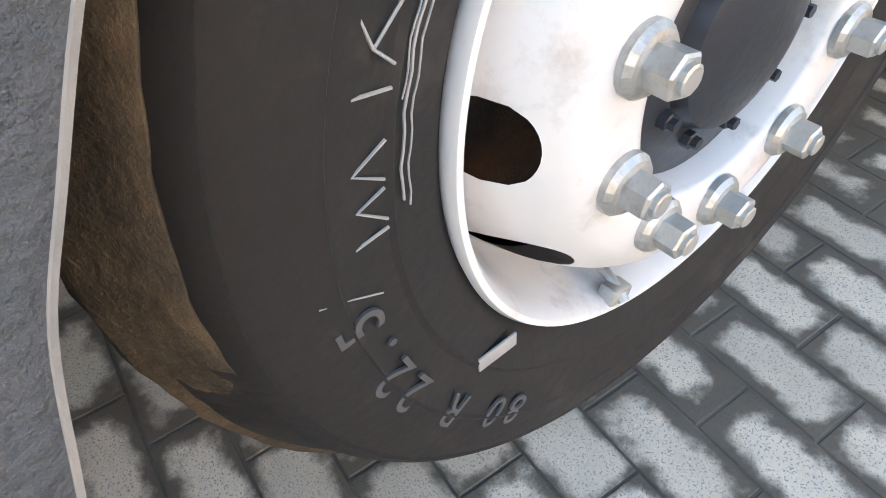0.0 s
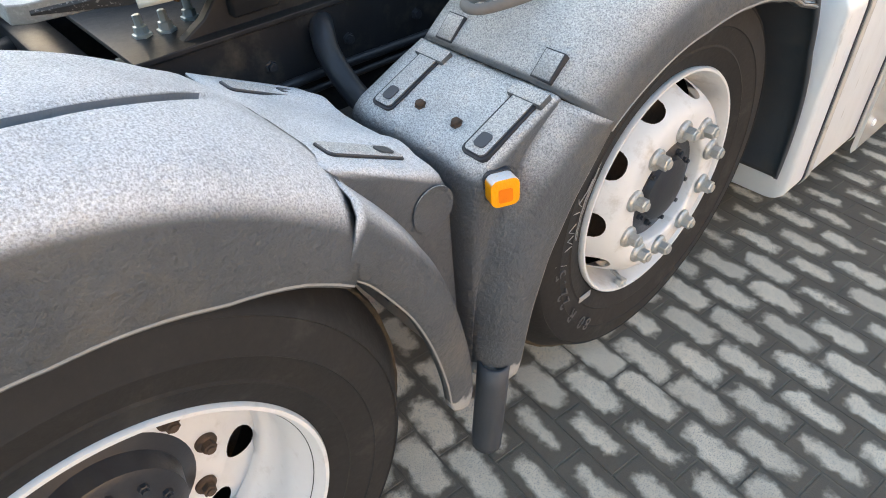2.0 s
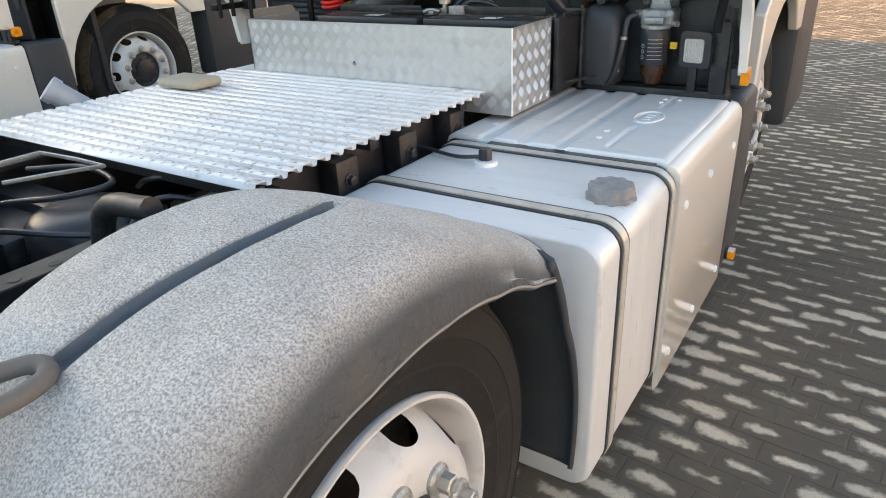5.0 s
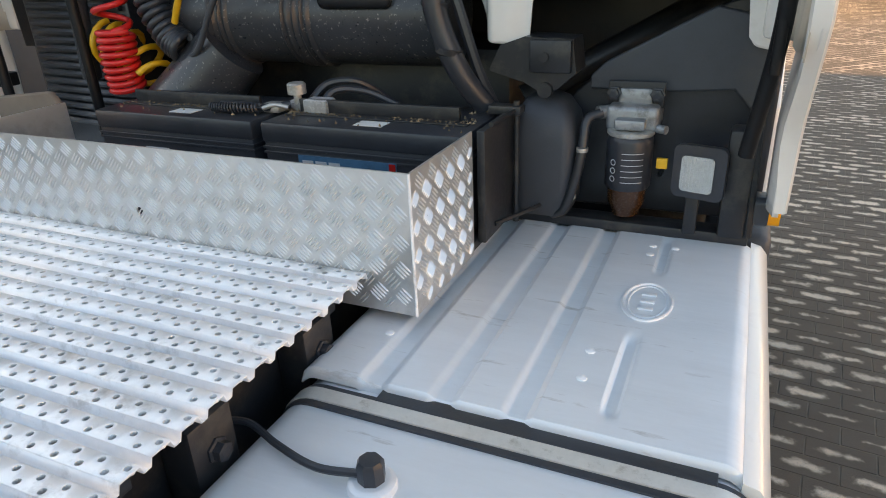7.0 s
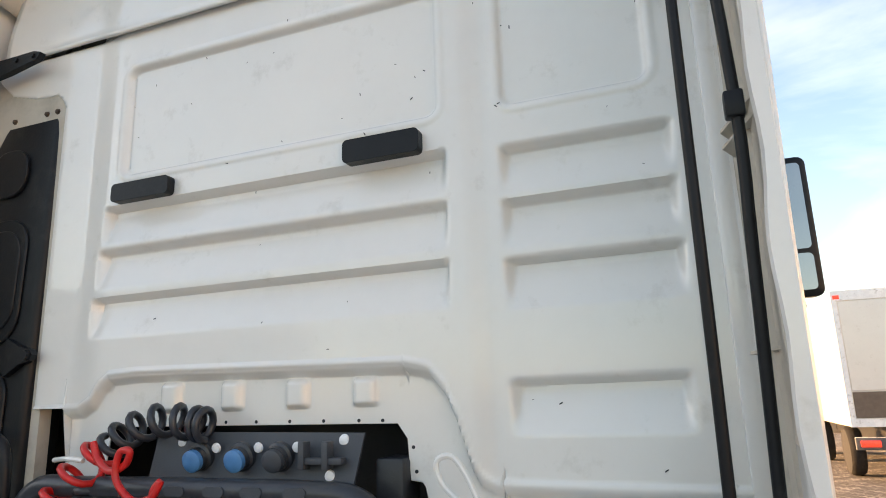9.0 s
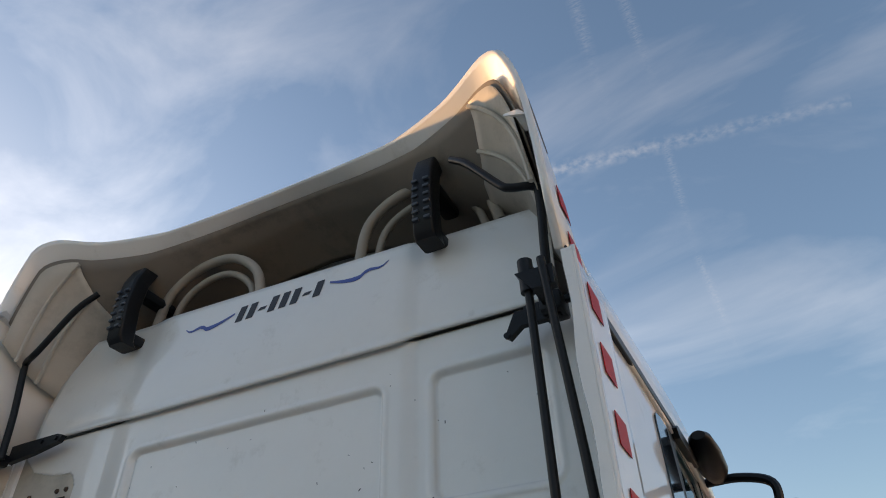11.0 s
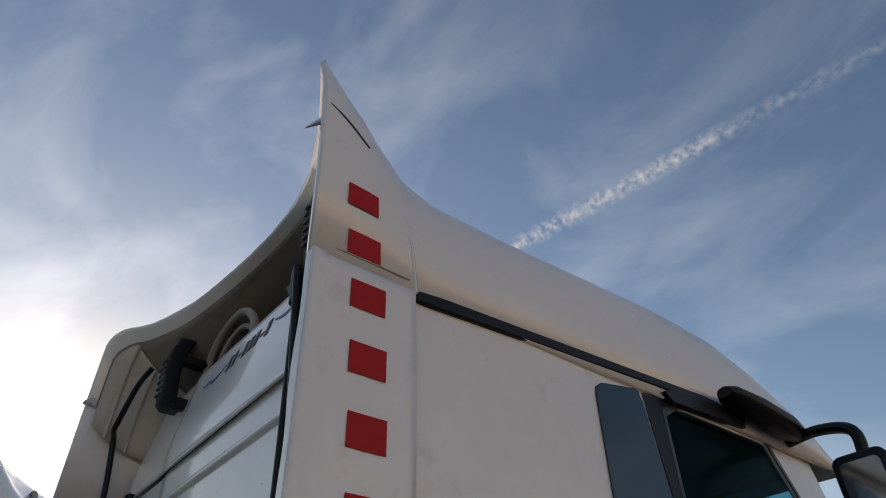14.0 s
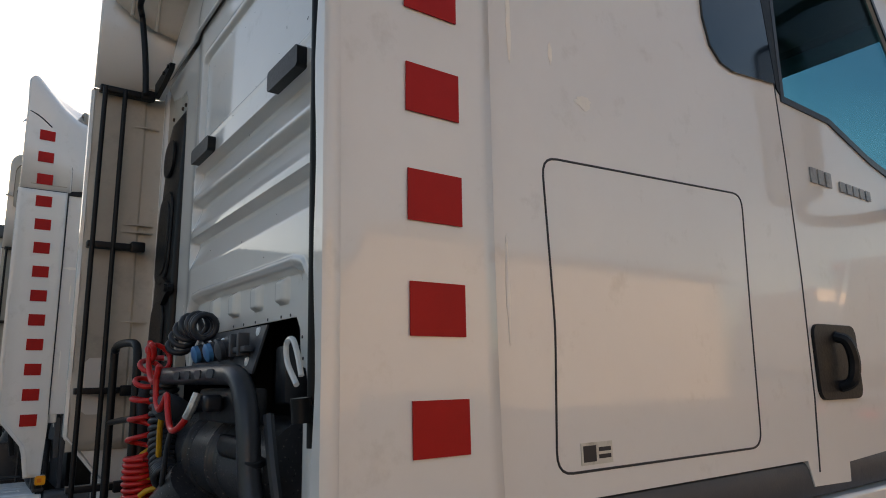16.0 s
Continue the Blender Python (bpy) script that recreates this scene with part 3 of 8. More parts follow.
def wheel(kind, x, y, side=1, turn=0.0):
    m = wheel_frame(x, y, 0.507, side) @ Matrix.Rotation(radians(turn), 4, "Z")
    if kind == "single":
        w = part("wheel", rim_front_mesh(), RIMW, truck, "white painted disc wheel", 50)
        depth, base = 0.0, 0.034
    else:
        w = part("wheel", rim_dual_mesh(), RIMW, truck, "deep-dished white rim of a twin wheel", 50)
        depth, base = -0.15, -0.149
    w.matrix_basis = m
    part("tyre", tyre_mesh(0.291 if kind == "single" else 0.288), RUBBER, w, "worn black truck tyre with dusty sidewall", 30)
    bm = bmesh.new()
    rows = revolve(bm, [(0.4655, 0.0005), (0.4770, -0.018), (0.4892, -0.035), (0.4992, -0.048), (0.5070, -0.058), (0.5100, -0.070), (0.5095, -0.090), (0.5115, -0.110), (0.5110, -0.130), (0.5125, -0.150), (0.5115, -0.176), (0.5100, -0.188), (0.5085, -0.232), (0.4985, -0.266), (0.474, -0.292), (0.44, -0.300)], Matrix.Identity(4), 150, caps=False)
    rough = random.Random(3)
    for i, row in enumerate(rows):
        for v in row:
            p = m @ v.co
            k = 1 + rough.uniform(-0.004, 0.003)
            if i < 4:
                # the shoulder is caked at the back alone
                a = abs(math.degrees(math.atan2(p.z - 0.507, p.y - y)) % 360 - 145)
                k -= 0.020 * min(1.0, max(0.0, (a - 30) / 25))
            v.co.x, v.co.y = v.co.x * k, v.co.y * k
    part("mud_crust", bm, MUDTYRE, w, "dried brown mud on the inner tread", 30, solid=0.003)
    bm = bmesh.new()
    if kind == "single":
        revolve(bm, [(0.139, -0.03), (0.137, 0.0), (0.110, 0.004), (0.104, 0.010), (0.085, 0.012), (0.080, 0.026), (0.060, 0.032), (0.02, 0.033)], Matrix.Identity(4), 48)
        part("hub", bm, BLACKP, w, "black greasy wheel hub", 40)
        for k in range(10):
            piece("hub_bolt", SMALLNUT, w, Matrix.Rotation(radians(36 * k + 10), 4, "Z") @ Matrix.Translation((0.0945, 0, 0.010)))
    else:
        revolve(bm, [(0.150, -0.30), (0.146, -0.150), (0.118, -0.140), (0.110, -0.105), (0.095, -0.098), (0.03, -0.096)], Matrix.Identity(4), 48)
        part("hub", bm, BLACKP, w, "black greasy drive hub", 40)
        for k in range(10):
            piece("hub_bolt", SMALLNUT, w, Matrix.Rotation(radians(36 * k + 10), 4, "Z") @ Matrix.Translation((0.082, 0, -0.099)))
    bm = bmesh.new()
    dd = 0.0 if kind == "single" else -0.08
    revolve(bm, [(0.20, -0.28 + dd), (0.275, -0.27 + dd), (0.275, -0.15 + dd), (0.2, -0.14 + dd)], Matrix.Identity(4), 40)
    part("brake_drum", bm, RUST, w, "rusty brake drum behind the disc")
    for k in range(10):
        me = DARKNUTS if kind == "dual" else NUTS
        piece("wheel_nut", me, w, Matrix.Rotation(radians(36 * k), 4, "Z") @ Matrix.Translation((0.1675, 0, base)) @ Matrix.Scale(1.0 if kind == "single" else 0.72, 4))
    bm = bmesh.new()
    if kind == "single":
        tube(bm, [(0.255, 0.0, -0.055), (0.266, 0.0, -0.02), (0.276, 0.0, 0.004), (0.284, 0.0, 0.016)], 0.006, 8)
        box(bm, 0.270, 0.292, -0.016, 0.016, -0.010, 0.012, 0.004)
        part("valve", bm, NUT, w, "tyre valve beside a lead balance weight").matrix_basis = Matrix.Rotation(radians(VALVE), 4, "Z")
    return w


# nuts start at 17 degrees above the front horizontal
wheel_mid = wheel("single", 1.142, 0.007, 1, 90 + 17.3)


def arc_text(parent, text, size, x, r, a0, step, material):
    """Raised letters that run clockwise round the tyre wall, their feet towards the hub."""
    for k, ch in enumerate(text):
        if ch == " ":
            continue
        cu = bpy.data.curves.new("lettering", "FONT")
        cu.body, cu.size, cu.extrude, cu.align_x = ch, size, 0.0012, "CENTER"
        tmp = bpy.data.objects.new("lettering", cu)
        me = bpy.data.meshes.new_from_object(tmp)
        bpy.data.objects.remove(tmp)
        bpy.data.curves.remove(cu)
        a = radians(a0 - step * k)
        up = Vector((0, math.cos(a), math.sin(a)))
        run = up.cross(Vector((1, 0, 0)))
        me.transform(Matrix(((0, 0, 1, x), (run.y, up.y, 0, 0.007 + r * up.y), (run.z, up.z, 0, 0.507 + r * up.z), (0, 0, 0, 1))))
        me.materials.append(material)
        ob = new("lettering", me)
        ob.parent = parent
        ob.matrix_basis = parent.matrix_basis.inverted()
        tagged(ob, "raised size lettering on the tyre wall")


def on_wall(x, r, a):
    return (x, 0.007 + r * math.cos(radians(a)), 0.507 + r * math.sin(radians(a)))


PALETYRE = mat("worn_raised_rubber", (0.075, 0.075, 0.078), 0.7, vary=0.2, scale=30.0)
arc_text(wheel_mid, "80 R 22.5", 0.050, 1.1625, 0.372, 229.0, 5.4, PALETYRE)
SCRATCH = mat("pale_scratch", (0.33, 0.325, 0.32), 0.7, vary=0.15, scale=40.0)
bm = bmesh.new()
for r, a0, a1, w in ((0.333, 176, 150, 0.0007), (0.338, 175, 146, 0.0010), (0.3405, 164, 144, 0.0006)):
    tube(bm, [on_wall(1.1535, r + 0.001 * math.sin(a), a) for a in np.linspace(a0, a1, 16)], w, 5, smooth=False)
# what is left of a worn row of letters
for strokes in (((0.352, 176.6), (0.381, 177.4)), ((0.352, 175.6), (0.372, 173.4), (0.353, 171.9)), ((0.353, 171.0), (0.374, 169.6), (0.353, 167.0)), ((0.352, 162.4), (0.376, 162.9)),
                ((0.352, 160.4), (0.366, 159.2), (0.380, 156.4)), ((0.366, 159.2), (0.352, 154.6), (0.350, 150.0))):
    tube(bm, [on_wall(1.1575, r, a) for r, a in strokes], 0.0011, 5, smooth=False)
tube(bm, [on_wall(1.1600, 0.366, 184.0), on_wall(1.1612, 0.392, 181.6), on_wall(1.1620, 0.408, 180.6)], 0.0006, 5, smooth=False)
box(bm, 1.1520, 1.1545, -0.282, -0.238, 0.304, 0.322, 0.001)
scr = part("scuff_mark", bm, SCRATCH, wheel_mid, "pale scratches and a torn label on the tyre", 30)
tagged(scr, "pale scratches and a torn label on the tyre", kind="stuff")
scr.matrix_basis = wheel_mid.matrix_basis.inverted()
wheel_rear = wheel("dual", 1.19, -1.33, 1, 20)
wheel_front = wheel("single", 1.142, 2.98, 1, 40)
for y in (0.007, -1.33, 2.98):
    wheel("single" if y > -1 else "dual", -1.142, y, -1, 20)
for sx in (1, -1):
    bm = bmesh.new()
    merge(bm, tyre_mesh(), wheel_frame(sx * 0.85, -1.33, 0.507, sx))
    part("tyre", bm, RUBBER, truck, "inner twin tyre", 30)
for y in (0.007, -1.33):
    bm = bmesh.new()
    cyl(bm, (-0.9, y, 0.507), (0.9, y, 0.507), 0.075)
    cyl(bm, (-0.18, y, 0.507), (0.18, y, 0.507), 0.2)
    part("axle", bm, BLACKM, truck)


# mudguards
def arch(name, cy, cz, a0, a1, radius, profile, n=40, parent=None, label="", material=None, thick=0.012):
    """profile: (x, change of radius); radius may be a table over the angle."""
    bm = bmesh.new()
    secs = []
    for k in range(n + 1):
        a = a0 + (a1 - a0) * k / n
        r = table(a, radius) if isinstance(radius, list) else radius
        secs.append([(x, cy + (r + e) * math.cos(radians(a)), cz + (r + e) * math.sin(radians(a))) for x, e in profile])
    loft(bm, secs, False)
    return part(name, bm, material or GREYP, parent or truck, label, 45, solid=thick)


def guard(s, cy, X, groove, a0, a1, radius, depth, grooved, label, material, shear=0.0, n=56):
    """A wheel arch with a rounded shoulder, a deep side and one pressed groove between two angles."""
    bm, rim = bmesh.new(), bmesh.new()
    secs, edge = [], []
    for k in range(n + 1):
        a = a0 + (a1 - a0) * k / n
        r, low, g = table(a, radius), table(a, depth), table(a, groove)
        f = min(1.0, max(0.0, min(abs(a - grooved[0]), abs(a - grooved[1])) / 9.0)) ** 0.5 if min(grooved) < a < max(grooved) else 0.0
        sink = lambda d: 0.009 + (d - 0.009) * f
        prof = [(0.78, -0.05), (0.783, -0.01), (0.80, 0.0), (g - 0.12, 0.006), (g - 0.026, 0.009), (g - 0.020, sink(0.005)), (g - 0.014, sink(-0.016)), (g - 0.004, sink(-0.020)), (g + 0.012, sink(-0.012)), (g + 0.024, 0.010),
                (max(X - 0.17, g + 0.030), 0.010), (max(X - 0.13, g + 0.036), 0.007), (max(X - 0.10, g + 0.042), 0.002), (X - 0.072, -0.006), (X - 0.046, -0.017), (X - 0.026, -0.032), (X - 0.012, -0.050), (X - 0.005, -0.068),
                (X - 0.002, -0.068 - 0.5 * max(0.0, low - 0.075)), (X, -low), (X - 0.003, -low - 0.008), (X - 0.016, -low - 0.010)]
        slant = shear * (k / n) ** 6
        at = lambda x, d: (s * x, cy + (r + d) * math.cos(radians(a + slant * min(1.0, max(0.0, -d) / low * (x > X - 0.2)))), 0.50 + (r + d) * math.sin(radians(a + slant * min(1.0, max(0.0, -d) / low * (x > X - 0.2)))))
        secs.append([at(x, d) for x, d in prof])
        edge.append(at(X + 0.002, -low - 0.004))
    loft(bm, secs, False)
    ob = part("mudguard", bm, material, truck, label, 45, solid=0.008)
    # groove faces take bare plastic, darker than the pale tops round them
    ob.data.materials.append(BAREP)
    for k in range(n):
        if min(grooved) + 1 < a0 + (a1 - a0) * (k + 0.5) / n < max(grooved) - 1:
            for q in (5, 6, 7, 8):
                ob.data.polygons[k * 21 + q].material_index = 1
    tube(rim, edge, 0.0028, 6, smooth=False)
    part("scuffed_edge", rim, SCUFF, ob, "pale scuffed lower edge", 50)
    return ob


def end_panel(s, back, crease, lip, across, parent, label, material):
    """Moulded end piece: a latched top that folds down, an inset side face and a bulging flare beside the wheel.
    back, crease and lip are the lines (y, z) that its three edges follow from the seam to the foot."""
    rows = [smooth_line([(0, *p) for p in q], 5) for q in (back, crease, lip)]
    bm, rim = bmesh.new(), bmesh.new()
    secs, edge = [], []
    for i, (p, c, e) in enumerate(zip(*rows)):
        way = (rows[0][min(i + 1, len(rows[0]) - 1)] - rows[0][max(i - 1, 0)]).normalized()
        out = Vector((0, way.z, -way.y))
        sec = []
        for x, f, h in across:
            q = p.lerp(c, f) if f <= 1 else c.lerp(e, f - 1)
            dent = 0.0
            if f == 0 and h:
                # two shallow dimples round the bolts run down the fold
                dent = -0.010 * step(i, 4, 9) * (1 - step(i, 20, 26)) * math.exp(-((x - h) / 0.035) ** 2)
            sec.append((s * x, q.y + out.y * dent, q.z + out.z * dent))
        secs.append(sec)
        edge.append((s * (across[-2][0] + 0.001), e.y, e.z))
    loft(bm, secs, False)
    ob = part("end_panel", bm, material, parent, label, 60, solid=0.006)
    tube(rim, edge, 0.003, 6, smooth=False)
    part("scuffed_edge", rim, SCUFF, ob, "pale scuffed edge", 50)
    return ob


def step(v, a, b):
    t = min(1, max(0, (v - a) / (b - a)))
    return t * t * (3 - 2 * t)


FLAT_B = [(x, 0.0, 0.935 if x < 0.98 else 1.02) for x in (0.785, 0.85, 0.88, 0.91, 0.935, 0.955, 0.979, 1.00, 1.02, 1.04, 1.07, 1.10)]
FLAT_A = [(x, 0.0, 0.765 if x < 0.9 else 1.0) for x in (0.70, 0.73, 0.765, 0.80, 0.84, 0.90, 0.96, 0.985, 1.0, 1.015, 1.04, 1.08)]
ACROSS_B = FLAT_B + [(1.122, 0.03, 0), (1.138, 0.10, 0), (1.146, 0.22, 0), (1.150, 0.45, 0), (1.150, 0.80, 0), (1.152, 0.97, 0), (1.166, 1.05, 0), (1.190, 1.15, 0), (1.210, 1.33, 0), (1.221, 1.62, 0), (1.222, 1.93, 0), (1.218, 2.0, 0), (1.200, 2.0, 0)]
ACROSS_A = FLAT_A + [(1.10, 0.025, 0), (1.114, 0.08, 0), (1.120, 0.20, 0), (1.122, 0.60, 0), (1.124, 0.95, 0), (1.140, 1.015, 0), (1.176, 1.07, 0), (1.197, 1.22, 0), (1.206, 1.60, 0), (1.203, 1.92, 0), (1.198, 2.0, 0), (1.182, 2.0, 0)]
B_BACK = [(-0.425, 0.915), (-0.490, 0.890), (-0.550, 0.864), (-0.598, 0.842), (-0.620, 0.812), (-0.628, 0.750), (-0.633, 0.650), (-0.638, 0.550), (-0.643, 0.450), (-0.646, 0.358)]
B_CREASE = [(-0.418, 0.905), (-0.472, 0.868), (-0.515, 0.828), (-0.545, 0.785), (-0.572, 0.735), (-0.595, 0.685), (-0.617, 0.620), (-0.632, 0.530), (-0.640, 0.440), (-0.645, 0.355)]
B_LIP = [(-0.345, 0.860), (-0.405, 0.785), (-0.445, 0.735), (-0.478, 0.680), (-0.503, 0.635), (-0.525, 0.575), (-0.543, 0.520), (-0.558, 0.450), (-0.568, 0.390), (-0.578, 0.362)]
A_BACK = [(-0.893, 0.972), (-0.800, 0.925), (-0.720, 0.884), (-0.676, 0.858), (-0.661, 0.820), (-0.657, 0.720), (-0.654, 0.600), (-0.652, 0.480), (-0.654, 0.400), (-0.662, 0.362)]
A_CREASE = [(-0.884, 0.955), (-0.815, 0.862), (-0.770, 0.790), (-0.738, 0.722), (-0.715, 0.652), (-0.697, 0.585), (-0.684, 0.520), (-0.676, 0.450), (-0.676, 0.390), (-0.684, 0.358)]
A_LIP = [(-0.935, 0.850), (-0.893, 0.806), (-0.855, 0.745), (-0.820, 0.680), (-0.790, 0.600), (-0.768, 0.520), (-0.752, 0.440), (-0.746, 0.385), (-0.740, 0.358), (-0.725, 0.348)]
for s in (1, -1):
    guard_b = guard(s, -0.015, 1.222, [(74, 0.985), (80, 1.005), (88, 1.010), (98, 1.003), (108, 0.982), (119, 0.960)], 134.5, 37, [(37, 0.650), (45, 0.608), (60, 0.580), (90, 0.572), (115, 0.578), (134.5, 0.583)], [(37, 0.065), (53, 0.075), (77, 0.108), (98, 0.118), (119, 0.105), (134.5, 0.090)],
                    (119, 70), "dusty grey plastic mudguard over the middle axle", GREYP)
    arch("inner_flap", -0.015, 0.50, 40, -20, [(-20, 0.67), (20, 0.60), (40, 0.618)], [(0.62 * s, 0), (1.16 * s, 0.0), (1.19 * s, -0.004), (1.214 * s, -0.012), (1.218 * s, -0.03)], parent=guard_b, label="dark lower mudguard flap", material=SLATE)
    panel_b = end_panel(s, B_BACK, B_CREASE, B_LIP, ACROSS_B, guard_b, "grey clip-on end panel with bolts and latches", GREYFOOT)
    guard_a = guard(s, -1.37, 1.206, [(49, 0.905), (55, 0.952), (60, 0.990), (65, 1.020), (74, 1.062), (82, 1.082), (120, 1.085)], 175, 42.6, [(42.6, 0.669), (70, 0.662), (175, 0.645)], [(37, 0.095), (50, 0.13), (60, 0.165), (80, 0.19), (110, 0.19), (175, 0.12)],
                    (50.5, 171), "frosty grey plastic mudguard over the drive axle", SKYFROSTP, -6.0)
    panel_a = end_panel(s, A_BACK, A_CREASE, A_LIP, ACROSS_A, guard_a, "grey clip-on end panel with bolts and latches", SKYFROSTFOOT)
    for obn in (guard_a, guard_b):
        bm = bmesh.new()
        yy = -1.37 if obn is guard_a else 0.0
        tube(bm, [(0.43 * s, yy, 0.80), (0.55 * s, yy, 0.90), (0.62 * s, yy, 1.04), (0.75 * s, yy, 1.065)], 0.02)
        part("bracket", bm, BLACKM, obn)


# catwalk of perforated planks, running across the frame
def plank(y0):
    bm = bmesh.new()
    x0, x1 = -0.72, 0.535
    pitch, top, low = 0.04973, 0.945, 0.933
    for r in range(3):
        ya = y0 + r * pitch
        line = [(ya, low), (ya + 0.007, low), (ya + 0.011, top), (ya + 0.043, top), (ya + 0.046, low), (ya + pitch, low)]
        for (u0, v0), (u1, v1) in zip(line, line[1:]):
            if v0 == v1 == top:
                n = 58
                step = (x1 - x0) / n
                for k in range(n):
                    # a square with an eight-sided hole
                    cx, cy_, h = x0 + (k + 0.5) * step, (u0 + u1) / 2 + (0.0075 if k % 2 else -0.0075), 0.0064
                    corner = [bm.verts.new((x0 + (k + a) * step, u0 + b * (u1 - u0), top)) for a, b in ((1, 0.5), (1, 1), (0.5, 1), (0, 1), (0, 0.5), (0, 0), (0.5, 0), (1, 0))]
                    inner = [bm.verts.new((cx + h * math.cos(math.pi * q / 4), cy_ + h * math.sin(math.pi * q / 4), top)) for q in range(8)]
                    deep = [bm.verts.new((v.co.x, v.co.y, top - 0.006)) for v in inner]
                    for q in range(8):
                        bm.faces.new((corner[q], corner[(q + 1) % 8], inner[(q + 1) % 8], inner[q]))
                        bm.faces.new((inner[q], inner[(q + 1) % 8], deep[(q + 1) % 8], deep[q]))
            else:
                a = [bm.verts.new(p) for p in ((x0, u0, v0), (x1, u0, v0), (x1, u1, v1), (x0, u1, v1))]
                bm.faces.new(a)
    bmesh.ops.remove_doubles(bm, verts=bm.verts[:], dist=0.0004)
    return bm


catwalk = thing("catwalk", "perforated galvanised walkway planks lying across the chassis", "walkway")
for k in range(7):
    part("plank", plank(0.372 + k * 0.1492), GALV, catwalk, "", 30, solid=0.003)
bm = bmesh.new()
for y in (0.42, 0.85, 1.33):
    box(bm, -0.6, 0.50, y - 0.02, y + 0.02, 0.892, 0.922, 0.003)
part("bearer", bm, BLACKM, catwalk)


# fuel tank and the ribbed cover in front of it
def rounded_box(x0, x1, z0, z1, r, y0, y1, n=6, lip=0.012):
    secs = []
    for y, k in ((y0, lip), (y0 + lip * 0.4, lip * 0.3), (y0 + lip, 0), (y1 - lip, 0), (y1 - lip * 0.4, lip * 0.3), (y1, lip)):
        secs.append([(x, y, z) for x, z in rounded(x0 + k, x1 - k, z0 + k, z1 - k, r - k, n)])
    bm = bmesh.new()
    loft(bm, secs)
    return bm


def strap(y, w, grow, r=0.06):
    secs = [[(x, yy, z) for x, z in rounded(0.50 - grow, 1.238 + grow, 0.15 - grow, 0.828 + grow, r + grow, 8)] for yy in (y - w / 2, y + w / 2)]
    b = bmesh.new()
    loft(b, secs)
    return b


for s in (1, -1):
    mirror = Matrix.Diagonal((s, 1, 1, 1))
    bm = bmesh.new()
    merge(bm, rounded_box(0.50, 1.238, 0.15, 0.828, 0.06, 0.665, 1.26), mirror)
    tank = part("fuel_tank", bm, ALU, truck, "silver aluminium fuel tank", 40)
    for y in (0.80, 1.185):
        bm = bmesh.new()
        merge(bm, strap(y, 0.055, 0.004), mirror)
        belt = part("strap", bm, BLACKP, tank, "black rubber backed tank strap", 40)
        bm = bmesh.new()
        merge(bm, strap(y, 0.030, 0.007), mirror)
        part("band", bm, STEEL, belt, "tarnished steel band", 40)
    bm = bmesh.new()
    lobes = [[(1.150 * s + (0.058 if k % 4 < 2 else 0.052) * f * math.cos(2 * math.pi * k / 40), 0.945 + (0.058 if k % 4 < 2 else 0.052) * f * math.sin(2 * math.pi * k / 40), z)
              for k in range(40)] for z, f in ((0.828, 1.08), (0.836, 1.08), (0.838, 0.99), (0.857, 0.99), (0.864, 0.92), (0.866, 0.4))]
    loft(bm, lobes)
    part("filler_cap", bm, CAPGREY, tank, "frosty grey screw cap with a lobed rim", 40)
    # cover
    bm = bmesh.new()
    xs = np.linspace(0.50, 1.215, 240)
    ribs = [(0.64, 1.20, 2.06, 0.030), (0.767, 1.20, 2.06, 0.026), (0.89, 1.20, 2.06, 0.026), (1.02, 1.27, 1.53, 0.016), (1.03, 1.78, 2.0, 0.016)]
    grid = []
    for y in np.linspace(1.235, 2.01, 60):
        row = []
        for x in xs:
            z = 0.846
            for rx, ra, rb, w in ribs:
                f = max(0, 1 - abs(x - rx) / w) * min(1, max(0, (y - ra) / 0.03)) * min(1, max(0, (rb - y) / 0.03))
                z -= 0.008 * min(1, f * 2.2)
            e = min((x - 0.50), (1.215 - x), 0.03) / 0.03
            z -= 0.016 * (1 - max(0, e)) ** 2
            row.append((s * x, y, z))
        grid.append(row)
    grid.insert(0, [(x, y - 0.012, z - 0.015) for x, y, z in grid[0]])
    loft(bm, grid, False)
    cover = part("cover_panel", bm, ALU, truck, "ribbed aluminium step cover", 30, solid=0.004)
    bm = bmesh.new()
    for ra, rb, w in ((0.046, 0.078, 0.004), (0.036, 0.066, 0.002)):
        tube(bm, [(s * (1.025 + ra * math.cos(radians(15 * k))), 1.655 + rb * math.sin(radians(15 * k)), 0.848) for k in range(25)], w, 8, smooth=False)
    for dy in (-0.03, 0.0, 0.03):
        box(bm, s * 1.025 - 0.014, s * 1.025 + 0.014, 1.655 + dy - 0.006, 1.655 + dy + 0.006, 0.847, 0.851, 0.001)
    part("emblem", bm, ALU, cover, "pressed oval emblem", 40)
    bm = bmesh.new()
    prism(bm, [(1.21, 0.838), (1.232, 0.832), (1.248, 0.812), (1.252, 0.78), (1.252, 0.12), (1.24, 0.10), (1.235, 0.12), (1.235, 0.775), (1.225, 0.81), (1.21, 0.822)],
          lambda u, v, d: (s * u, 1.215 + d, v), 0.83)
    side = part("side_panel", bm, WHITE, cover, "silver white side skirt", 40)
    for y in (1.3, 1.6, 1.95):
        for z in (0.70, 0.2):
            piece("rivet", RIVET, side, Matrix.Translation((1.252 * s, y, z)) @ Matrix.Rotation(radians(90 * s), 4, "Y"))
